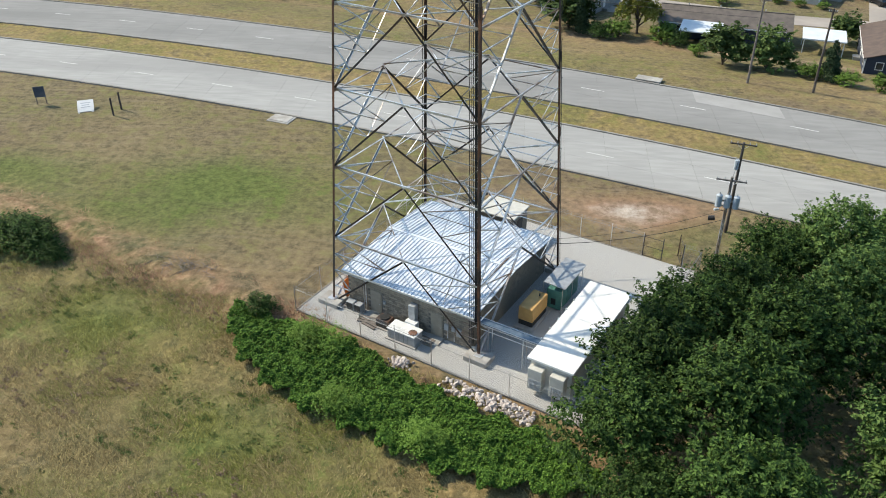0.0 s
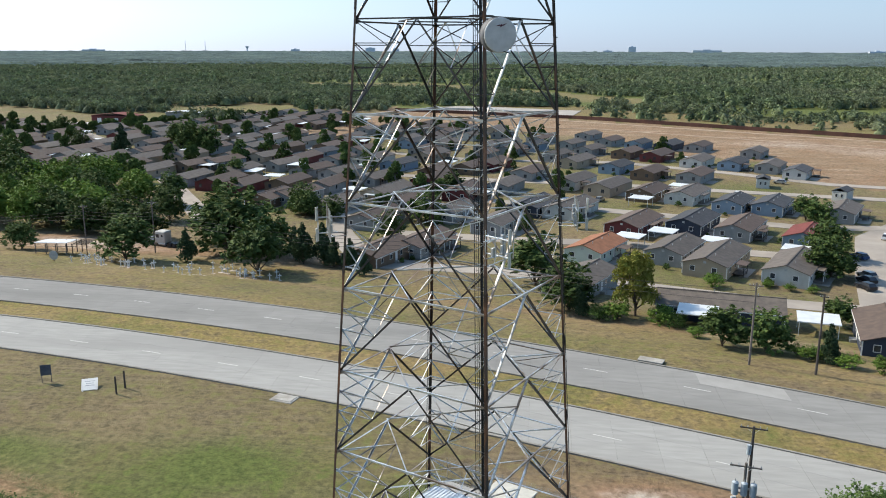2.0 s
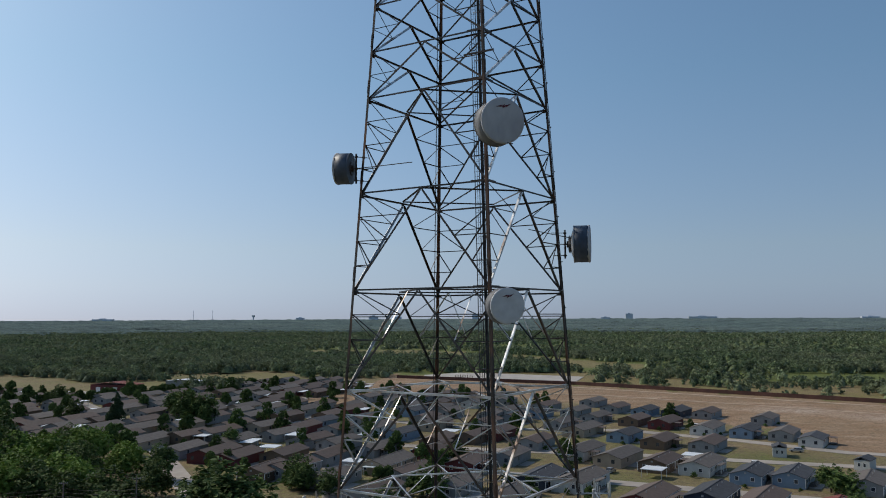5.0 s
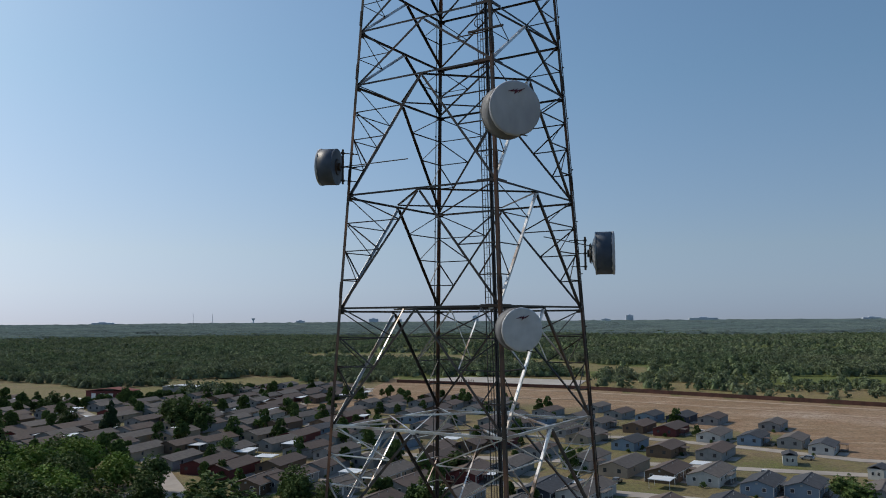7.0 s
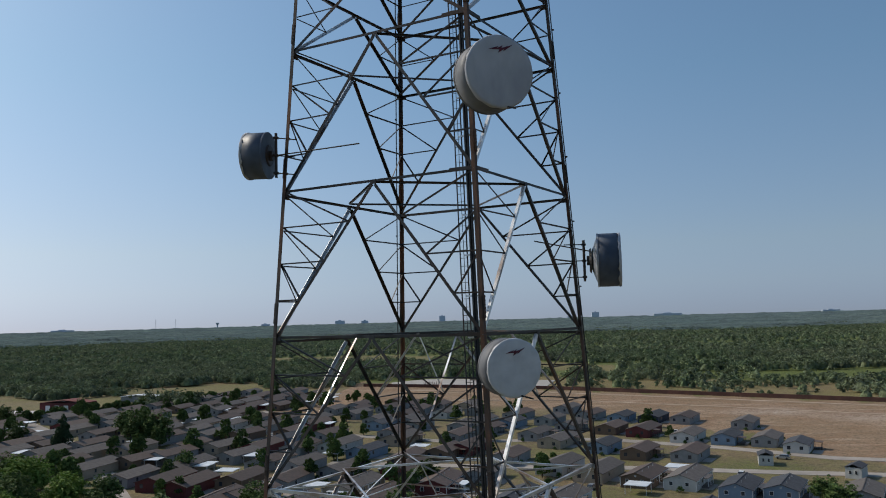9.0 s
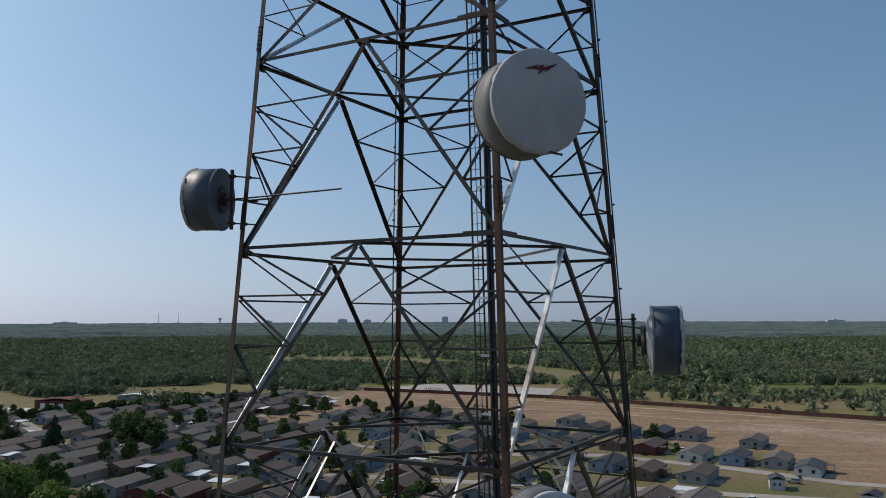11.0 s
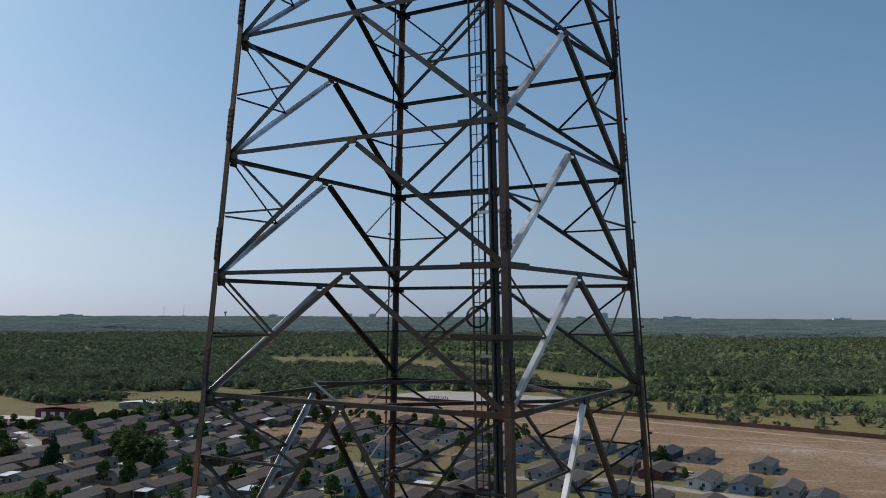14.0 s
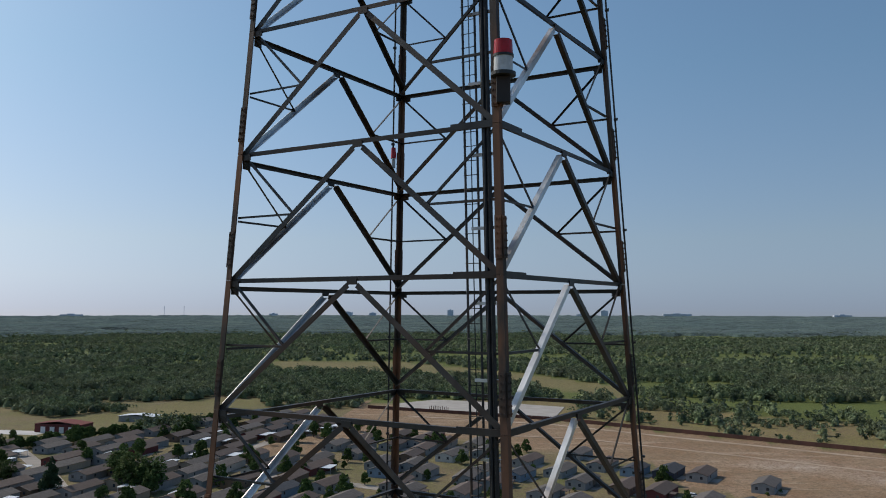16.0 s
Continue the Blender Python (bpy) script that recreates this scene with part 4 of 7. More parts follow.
# ---- the fenced compound ----
pad = solo("gravel_pad", box(-8.9, 17.5, -9.5, 13.3, -0.3, 0.0), GRAVEL, "pale crushed gravel yard inside the fence", "gravel", YARD, kind="structure")

hut = thing("equipment_building", "tan block equipment building with a ribbed white metal roof", "building", YARD)
BX0, BX1, BY0, BY1, BH = -5.75, 5.95, -6.35, 6.35, 3.25
RIDGE = 0.55
for name, args in (("wall_front", (BX0, BX1, BY0, BY0 + 0.2)), ("wall_back", (BX0, BX1, BY1 - 0.2, BY1)),
                   ("wall_west", (BX0, BX0 + 0.2, BY0 + 0.2, BY1 - 0.2)), ("wall_east", (BX1 - 0.2, BX1, BY0 + 0.2, BY1 - 0.2))):
    part(name, box(*args, 0, BH), MORTAR, hut)
# low gable roof, the ridge along the middle from side to side
cy = (BY0 + BY1) / 2


def roof_z(y):
    return BH + 0.12 + RIDGE * (1 - abs(y - cy) / (BY1 + 0.4 - cy))


roof_me = bmesh.new()
for y0, y1 in ((BY0 - 0.4, cy), (cy, BY1 + 0.4)):
    v = [roof_me.verts.new((x, y, roof_z(y) + dz)) for dz in (-0.08, 0) for x, y in ((BX0 - 0.35, y0), (BX1 + 0.35, y0), (BX1 + 0.35, y1), (BX0 - 0.35, y1))]
    for f in ((3, 2, 1, 0), (4, 5, 6, 7), (0, 1, 5, 4), (1, 2, 6, 5), (2, 3, 7, 6), (3, 0, 4, 7)):
        roof_me.faces.new([v[k] for k in f])
roof = part("roof", roof_me, ROOF_WHITE, hut, "white ribbed sheet-metal roof")
for x in np.arange(BX0 - 0.3, BX1 + 0.36, 0.335):
    for y0, y1 in ((BY0 - 0.39, cy), (cy, BY1 + 0.39)):
        rib = bmesh.new()
        v = [rib.verts.new((x + dx, y, roof_z(y) + dz)) for y in (y0, y1) for dx, dz in ((-0.05, -0.01), (-0.022, 0.065), (0.022, 0.065), (0.05, -0.01))]
        for f in ((4, 5, 1, 0), (5, 6, 2, 1), (6, 7, 3, 2), (7, 4, 0, 3), (1, 2, 3, 0), (7, 6, 5, 4)):
            rib.faces.new([v[k] for k in f])
        part("rib", rib, ROOF_WHITE, roof)
part("ridge_cap", box(BX0 - 0.37, BX1 + 0.37, cy - 0.14, cy + 0.14, BH + 0.66, BH + 0.74), ROOF_WHITE, roof)
for x in (BX0, BX1 - 0.2):
    g = bmesh.new()
    v = [g.verts.new((xx, y, z)) for xx in (x, x + 0.2) for y, z in ((BY0, BH), (BY1, BH), (cy, BH + 0.56))]
    for f in ((2, 1, 0), (3, 4, 5), (1, 4, 3, 0), (2, 5, 4, 1), (0, 3, 5, 2)):
        g.faces.new([v[k] for k in f])
    part("gable", g, BLOCK, hut)
part("fascia", box(BX0 - 0.36, BX1 + 0.36, BY0 - 0.44, BY0 - 0.40, BH - 0.02, BH + 0.14), BEIGE, hut, "thin beige fascia board")
# doors, conduits and boxes on the front
for x in (-3.45, 2.35):
    dr = part("door", box(x, x + 0.95, BY0 - 0.075, BY0 - 0.03, 0.06, 2.12, bevel=0.01), DOOR_TAN, hut, "tan flush steel door")
    part("door_frame", box(x - 0.07, x + 1.02, BY0 - 0.05, BY0 - 0.005, 0.0, 2.2), DOOR_TAN, hut)
    part("handle", box(x + 0.82, x + 0.9, BY0 - 0.12, BY0 - 0.075, 1.0, 1.06), STEEL, dr)
    part("step", box(x - 0.2, x + 1.2, BY0 - 1.0, BY0 - 0.05, 0.0, 0.12, bevel=0.02), CONCRETE, hut)
for x, z0, z1, r in ((-3.95, 0, 3.2, 0.05), (-4.15, 0, 3.2, 0.035), (3.85, 0.3, 2.2, 0.03), (4.45, 0.2, 1.6, 0.03)):
    part("conduit", tube((x, BY0 - 0.08, z0), (x, BY0 - 0.08, z1), r), STEEL, hut)
for x, w, z0, h in ((3.6, 0.35, 1.1, 0.55), (4.25, 0.3, 1.2, 0.4), (4.7, 0.4, 0.9, 0.7), (-2.2, 0.2, 1.3, 0.25)):
    part("wall_box", box(x, x + w, BY0 - 0.2, BY0 - 0.03, z0, z0 + h, bevel=0.01), AC_GREY, hut)
# courses of split block on the walls in view
brick_mesh = mesh_of("block", box(-0.195, 0.195, -0.012, 0.03, -0.09, 0.09, bevel=0.01), BLOCK)
half_mesh = mesh_of("block_half", box(-0.095, 0.095, -0.012, 0.03, -0.09, 0.09, bevel=0.01), BLOCK)


def clear(x, z, w=0.2):
    return not any(d - w - 0.07 < x < d + 0.95 + w + 0.07 and z < 2.3 for d in (-3.45, 2.35))


walls = {o.name: o for o in hut.children}
rnd = random.Random(5)
top_rows = bmesh.new()
for r in range(16):
    z = 0.1 + 0.2 * r
    k = 0
    x = BX0 + 0.2 + (0.2 if r % 2 else 0)
    while x < BX1 - 0.15:
        if clear(x, z) and r >= 12:
            box(x - 0.195, x + 0.195, BY0 - 0.012, BY0 + 0.03, z - 0.09, z + 0.09, top_rows)
        elif clear(x, z):
            piece("block", brick_mesh, walls["wall_front"], pose(x, BY0 - 0.002 - rnd.random() * 0.012, z))
        x += 0.4
tagged(part("upper_courses", top_rows, BLOCK, hut), kind="stuff")
bm = bmesh.new()
for r in range(16):
    z = 0.1 + 0.2 * r
    y = BY0 + 0.2 + (0.2 if r % 2 else 0)
    while y < BY1 - 0.15:
        box(BX1 - 0.03, BX1 + 0.012 + rnd.random() * 0.01, y - 0.195, y + 0.195, z - 0.09, z + 0.09, bm)
        box(BX0 - 0.012 - rnd.random() * 0.01, BX0 + 0.03, y - 0.195, y + 0.195, z - 0.09, z + 0.09, bm)
        y += 0.4
tagged(part("side_blockwork", bm, BLOCK, hut), kind="stuff")

# condensing units along the front
unit = thing("condensing_unit", "low pale air-conditioning unit with a rusty fan guard", "air conditioner", YARD @ pose(0.9, -8.0, 0.0, 0, 0, 0))
part("casing", box(-1.25, 1.25, -0.6, 0.6, 0.12, 1.0, bevel=0.02), AC_GREY, unit)
part("lid", box(-1.3, 1.3, -0.65, 0.65, 1.0, 1.06, bevel=0.01), AC_WHITE, unit, "pale sheet-metal lid")
part("duct_hood", box(-0.45, 0.55, 0.65, 1.2, 0.35, 1.2, bevel=0.02), AC_WHITE, unit)
bm = tube((0.85, -0.15, 1.06), (0.85, -0.15, 1.13), 0.34, sides=20)
part("fan_guard", bm, RUSTY, unit, "rusty round fan guard")
for x in np.arange(-1.0, 1.1, 0.42):
    part("panel_seam", box(x, x + 0.025, -0.62, -0.6, 0.2, 0.95), BLACK, unit)
part("plinth", box(-1.4, 1.4, -0.75, 0.75, 0, 0.12), CONCRETE, unit)
tall = thing("duct_riser", "tall grey insulated air duct against the wall", "duct", YARD @ pose(0.85, -6.72, 0))
part("riser", box(-0.3, 0.3, -0.25, 0.25, 0.6, 2.55, bevel=0.03), AC_GREY, tall)
part("foot_duct", box(-0.3, 0.3, -0.6, 0.25, 0.35, 0.8, bevel=0.03), AC_GREY, tall)
part("leg_frame", box(-0.25, 0.25, -0.2, 0.2, 0.0, 0.35), BLACK, tall)
old = thing("old_condenser", "rusty brown condenser with a round top fan", "air conditioner", YARD @ pose(-1.4, -7.45, 0))
part("casing", box(-0.6, 0.6, -0.45, 0.45, 0.1, 0.85, bevel=0.03), RUSTY, old)
part("fan_ring", tube((0, 0, 0.85), (0, 0, 0.95), 0.38, sides=20), BLACK, old)
part("plinth", box(-0.75, 0.75, -0.6, 0.6, 0, 0.1), CONCRETE, old)
for x, w in ((-5.05, 0.36), (-4.25, 0.3)):
    u = thing("small_condenser", "small dark condenser with a white case", "air conditioner", YARD @ pose(x, -7.0, 0.0))
    part("casing", box(-w, w, -0.3, 0.3, 0.08, 0.85, bevel=0.03), AC_GREY, u)
    part("grille", box(-w * 0.85, w * 0.85, -0.32, -0.3, 0.15, 0.78), BLACK, u)
    part("plinth", box(-w - 0.1, w + 0.1, -0.4, 0.4, 0, 0.08), CONCRETE, u)
for x, y, w, h, a in ((-3.0, -7.6, 0.8, 0.14, 12), (-2.5, -7.9, 0.7, 0.12, -8), (2.4, -7.4, 0.7, 0.16, 0), (-6.3, -6.9, 0.9, 0.2, 5)):
    p = thing("timber_pallet", "low weathered timber blocks on the gravel", "timber", YARD @ pose(x, y, 0, 0, 0, a))
    for k in range(3):
        part("plank", box(-w, w, -0.4 + 0.3 * k, -0.18 + 0.3 * k, 0, h, bevel=0.01), GREY_WOOD, p)
sheet = thing("orange_sheet", "bright orange mesh panel leaning at the corner", "panel", YARD @ pose(-6.35, -5.2, 0, 0, 0, 90))
part("mesh_panel", box(-0.9, 0.9, -0.03, 0.03, 0.05, 1.6, m=pose(0, 0, 0, -10)), ORANGE, sheet)
part("post", tube((-0.9, 0, 0), (-0.9, 0.28, 1.7), 0.03), STEEL, sheet)

# the long white-roofed shelter
shelter = thing("long_shelter", "long narrow tan shelter with a bright white flat roof", "building", YARD @ pose(13.25, -2.5, 0))
part("wall_box", box(-1.6, 1.6, -5.3, 5.3, 0.0, 2.75), BEIGE, shelter)
part("roof", box(-1.8, 1.8, -5.55, 5.55, 2.75, 2.95, bevel=0.03), MEMBRANE, shelter, "bright white flat roof membrane")
for y in (-3.2, -1.8, -0.4, 1.0, 2.4):
    part("roof_stud", box(-1.86, -1.78, y - 0.06, y + 0.06, 2.5, 3.05), AC_WHITE, shelter)
for x in (-0.95, 0.75):
    w = part("wall_unit", box(x - 0.55, x + 0.55, -5.95, -5.3, 0.5, 2.35, bevel=0.03), BEIGE, shelter, "upright beige wall-hung air unit")
    for k in range(9):
        part("louvre", box(x - 0.45, x + 0.45, -5.985, -5.95, 0.62 + 0.1 * k, 0.66 + 0.1 * k), AC_GREY, w)
part("door", box(-1.64, -1.60, 1.2, 2.15, 0.05, 2.1), DOOR_TAN, shelter)
rear = thing("tan_shelter", "small tan shelter with a pale flat roof", "building", YARD @ pose(-0.4, 10.1, 0))
part("wall_box", box(-1.9, 1.9, -1.45, 1.45, 0, 2.6), BLOCK, rear)
part("roof", box(-2.05, 2.05, -1.6, 1.6, 2.6, 2.75, bevel=0.03), BEIGE, rear, "pale flat roof")
part("door", box(1.9, 1.94, -0.5, 0.45, 0.05, 2.1), BLACK, rear)

gen = thing("generator", "yellow standby generator on a concrete plinth", "generator", YARD @ pose(8.15, -0.35, 0))
part("plinth", box(-0.85, 0.85, -1.75, 1.6, 0, 0.14, bevel=0.02), CONCRETE, gen)
part("base_tank", box(-0.6, 0.6, -1.3, 1.3, 0.14, 0.62, bevel=0.02), BLACK, gen, "black base tank")
part("hood", box(-0.64, 0.64, -1.35, 1.35, 0.62, 1.9, bevel=0.06), YELLOW, gen, "yellow sheet-metal hood")
part("exhaust", tube((0.2, 0.7, 1.9), (0.2, 0.7, 2.12), 0.06), BLACK, gen)
cab = thing("switch_cabinet", "dark green switch cabinets under a pipe-framed tin canopy", "cabinet", YARD @ pose(9.0, 3.4, 0))
for y0, y1, h in ((-1.75, -0.55, 1.95), (-0.5, 0.75, 2.2), (0.8, 1.7, 1.8)):
    b = part("cabinet_body", box(-0.65, 0.65, y0, y1, 0.1, h, bevel=0.03), GREEN_BOX, cab)
    part("cabinet_door", box(-0.68, -0.65, y0 + 0.1, y1 - 0.1, 0.3, h - 0.2), GREEN_BOX, b)
    part("vent", box(-0.2, 0.2, y0 - 0.02, y0, 0.5, 1.1), BLACK, b)
part("canopy", box(-0.95, 0.95, -2.1, 2.1, 2.6, 2.66, m=pose(0, 0, 0, 0, 3)), AC_GREY, cab, "corrugated tin canopy")
for x in (-0.85, 0.85):
    for y in (-2.0, 0, 2.0):
        part("canopy_post", tube((x, y, 0), (x, y, 2.6), 0.03), STEEL, cab)
bridge = thing("cable_bridge", "blue-grey steel cable tray from tower to shelter", "cable tray", YARD)
for b0 in (-6.4, -5.75):
    part("side_rail", box(5.2, 11.7, b0, b0 + 0.05, 2.75, 2.95), STEEL, bridge)
    part("lower_rail", box(5.2, 11.7, b0, b0 + 0.04, 2.35, 2.41), STEEL, bridge)
for a in np.arange(5.3, 11.7, 0.45):
    part("rung", box(a, a + 0.05, -6.4, -5.7, 2.72, 2.77), STEEL, bridge)
part("cover", box(5.6, 11.6, -6.42, -5.68, 2.96, 3.0, m=pose(0, 0, 0, 0, 0.6)), mat("blue_grey_tray_sheet", (0.15, 0.20, 0.25), (0.10, 0.14, 0.18), 2.0, 0.5, 0.3), bridge, "blue-grey cover sheet")
for a in (7.4, 10.3):
    for b0 in (-6.38, -5.73):
        part("support_post", tube((a, b0, 0), (a, b0, 2.75), 0.04), STEEL, bridge)
for k in range(5):
    part("cable", tube((6.3, -6.3 + 0.12 * k, 2.82), (11.6, -6.3 + 0.12 * k, 2.82), 0.035, sides=6), BLACK_CABLE, bridge)

# chain-link fence
def fence_run(p0, p1, step, parent):
    a, b = Vector(p0), Vector(p1)
    n = max(1, round((b - a).length / step))
    for i in range(n + 1):
        p = a.lerp(b, i / n)
        part("post", tube((p.x, p.y, 0), (p.x, p.y, 2.15), 0.035, sides=6), STEEL, parent)
        part("post_arm", tube((p.x, p.y, 2.13), (p.x - 0.0, p.y - 0.0, 2.42), 0.018, sides=5), STEEL, parent)
    part("top_rail", tube((a.x, a.y, 2.08), (b.x, b.y, 2.08), 0.02, sides=6), WIRE, parent)
    for z in (2.2, 2.3, 2.4):
        part("barbed_wire", tube((a.x, a.y, z), (b.x, b.y, z), 0.006, sides=3), WIRE, parent)
    part("base_strip", box(0, (b - a).length, -0.05, 0.05, 0.0, 0.05, m=Matrix.Translation((a.x, a.y, 0)) @ pose(0, 0, 0, 0, 0, math.degrees(math.atan2((b - a).y, (b - a).x)))), KERB, parent)
    # the mesh itself, crossing wires
    bm = bmesh.new()
    L = (b - a).length
    d = (b - a).normalized()
    step = 0.16
    k = -13
    verts, faces = [], []
    side = Vector((-d.y, d.x))
    while k * step < L:
        for sgn in (1, -1):
            s0, s1 = k * step, k * step + 2.0
            t0, t1 = max(0.0, -s0 / 2.0), min(1.0, (L - s0) / 2.0)
            if t1 > t0:
                za, zb = (0.05 + 2.0 * t0, 0.05 + 2.0 * t1)
                if sgn < 0:
                    za, zb = 2.1 - za, 2.1 - zb
                pa, pb = a + d * (s0 + 2.0 * t0), a + d * (s0 + 2.0 * t1)
                i = len(verts)
                w = 0.005
                verts += [(pa.x, pa.y, za - w), (pb.x, pb.y, zb - w), (pb.x, pb.y, zb + w), (pa.x, pa.y, za + w)]
                faces.append((i, i + 1, i + 2, i + 3))
        k += 1
    mesh = new("wire_mesh", raw_mesh("wire_mesh", verts, faces, WIRE))
    mesh.parent = parent
    tagged(mesh, "thin grey chain-link mesh", kind="stuff")


fence = thing("chain_link_fence", "chain-link fence with barbed wire round the gravel yard", "fence", YARD)
fence_run((-8.9, -9.5), (17.5, -9.5), 3.2, fence)
fence_run((-8.9, -9.5), (-8.9, 13.3), 3.2, fence)
fence_run((-8.9, 13.3), (12.3, 13.3), 3.2, fence)
fence_run((16.0, 13.3), (17.5, 13.3), 2.0, fence)
fence_run((17.5, 13.3), (17.5, -9.5), 3.2, fence)
for x, w, ang in ((12.35, 1.75, 0), (15.95, -1.75, -62)):
    gate = thing("yard_gate", "chain-link gate leaf in a pipe frame", "gate", YARD @ pose(x, 13.3, 0, 0, 0, ang), "yard gates")
    for xx in (0.0, w):
        part("stile", tube((xx, 0, 0.05), (xx, 0, 2.3), 0.045), DARK_STEEL, gate)
    for z in (0.1, 1.1, 2.05):
        part("rail", tube((0, 0, z), (w, 0, z), 0.025), DARK_STEEL, gate)
    for k in range(10):
        part("wire", tube((w * k / 10, 0, 0.1), (w * (k + 1) / 10, 0, 2.05), 0.003, sides=3), DARK_STEEL, gate)
        part("wire", tube((w * (k + 1) / 10, 0, 0.1), (w * k / 10, 0, 2.05), 0.003, sides=3), DARK_STEEL, gate)


# ---- loose stone below the fence ----
def lump(seed, r):
    rr = random.Random(seed)
    bm = bmesh.new()
    bmesh.ops.create_icosphere(bm, subdivisions=1, radius=r)
    for v in bm.verts:
        v.co *= 0.75 + 0.5 * rr.random()
        v.co.z *= 0.7
    return mesh_of("stone", bm, STONE)


stones = [lump(s, 0.17) for s in range(6)]
rnd = random.Random(11)
riprap = thing("riprap", "heap of pale pink broken stone along the fence foot", "stones")
for k in range(290):
    if k < 230:
        a, b = 6.0 + 7.5 * rnd.random() ** 0.8, -10.0 - 1.5 * rnd.random()
    else:
        a, b = 2.2 + 0.8 * rnd.gauss(0, 0.5), -10.6 + 0.5 * rnd.gauss(0, 0.5)
    p = yard(a, b)
    s = 0.6 + 0.9 * rnd.random()
    piece("stone", stones[k % 6], riprap, pose(p.x, p.y, 0.02 + 0.12 * rnd.random(), rnd.random() * 360, rnd.random() * 360, 0) @ Matrix.Scale(s, 4))


# ---- trees ----
def leaf_cloud(rng, blobs, n, size, flat=1.0):
    """Small bent leaf sprays over the skin of several lobes: vertices and faces."""
    w = np.array([b[3] ** 2 for b in blobs])
    pick = rng.choice(len(blobs), n, p=w / w.sum())
    B = np.array(blobs)[pick]
    d = rng.normal(size=(n, 3))
    d /= np.linalg.norm(d, axis=1)[:, None]
    d[:, 2] = np.where(d[:, 2] < -0.35, -d[:, 2], d[:, 2])
    lump_n = 0.82 + 0.3 * np.sin(d[:, 0] * 5 + B[:, 0] * 3) * np.cos(d[:, 1] * 6 + B[:, 1] * 2) * np.sin(d[:, 2] * 5 + 1)
    rad = B[:, 3] * lump_n * (0.62 + 0.42 * rng.random(n) ** 0.6)
    c = B[:, :3] + d * rad[:, None] * np.array([1, 1, flat])
    nrm = d + rng.normal(size=(n, 3)) * 0.55
    nrm /= np.linalg.norm(nrm, axis=1)[:, None]
    t = np.cross(nrm, rng.normal(size=(n, 3)))
    t /= np.linalg.norm(t, axis=1)[:, None]
    b = np.cross(nrm, t)
    s = size * (0.55 + 0.9 * rng.random(n))[:, None]
    lift = nrm * s * 0.25
    v = np.stack([c - t * s * 0.6, c - b * s * 0.34 + lift, c + t * s * 0.6 , c + b * s * 0.34 + lift], 1).reshape(-1, 3)
    i = np.arange(n) * 4
    f = np.stack([i, i + 1, i + 2, i + 3], 1)
    return v, f


def twig_cloud(rng, blobs, n, size, flat=1.0, length=1.15):
    """Leaves gathered on short twigs that reach out of several lobes, with dark gaps between the twigs."""
    per = 22 if n > 10000 else 8
    k = n // per
    w = np.array([b[3] ** 2 for b in blobs])
    B = np.array(blobs)[rng.choice(len(blobs), k, p=w / w.sum())]
    d = rng.normal(size=(k, 3))
    d /= np.linalg.norm(d, axis=1)[:, None]
    d[:, 2] = np.where(d[:, 2] < -0.3, -d[:, 2], d[:, 2])
    root = B[:, :3] + d * (B[:, 3] * (0.55 + 0.4 * rng.random(k) ** 0.5))[:, None] * np.array([1, 1, flat])
    way = d * 0.8 + np.array([0, 0, 0.35]) + rng.normal(size=(k, 3)) * 0.35
    way /= np.linalg.norm(way, axis=1)[:, None]
    ln = length * (0.5 + rng.random(k))
    i = np.repeat(np.arange(k), per)
    q = rng.random(len(i)) ** 0.8
    c = root[i] + way[i] * (q * ln[i])[:, None] + rng.normal(size=(len(i), 3)) * (0.24 * ln[i] * (1.15 - q))[:, None] * np.array([1, 1, 0.55])
    nrm = np.array([0, 0, 0.8]) + d[i] * 0.5 + rng.normal(size=(len(i), 3)) * 0.42
    nrm /= np.linalg.norm(nrm, axis=1)[:, None]
    t = way[i] + rng.normal(size=(len(i), 3)) * 0.6
    t -= nrm * (t * nrm).sum(1)[:, None]
    t /= np.linalg.norm(t, axis=1)[:, None]
    b = np.cross(nrm, t)
    s = size * (0.6 + 0.8 * rng.random(len(i)))[:, None]
    v = np.stack([c - t * s * 0.6, c - b * s * 0.3 + nrm * s * 0.12, c + t * s * 0.6, c + b * s * 0.3 + nrm * s * 0.12], 1).reshape(-1, 3)
    j = np.arange(len(i)) * 4
    return v, np.stack([j, j + 1, j + 2, j + 3], 1)


def quads(name, v, f, material):
    me = bpy.data.meshes.new(name)
    me.from_pydata(v.tolist(), [], f.tolist())
    me.materials.append(material)
    return me


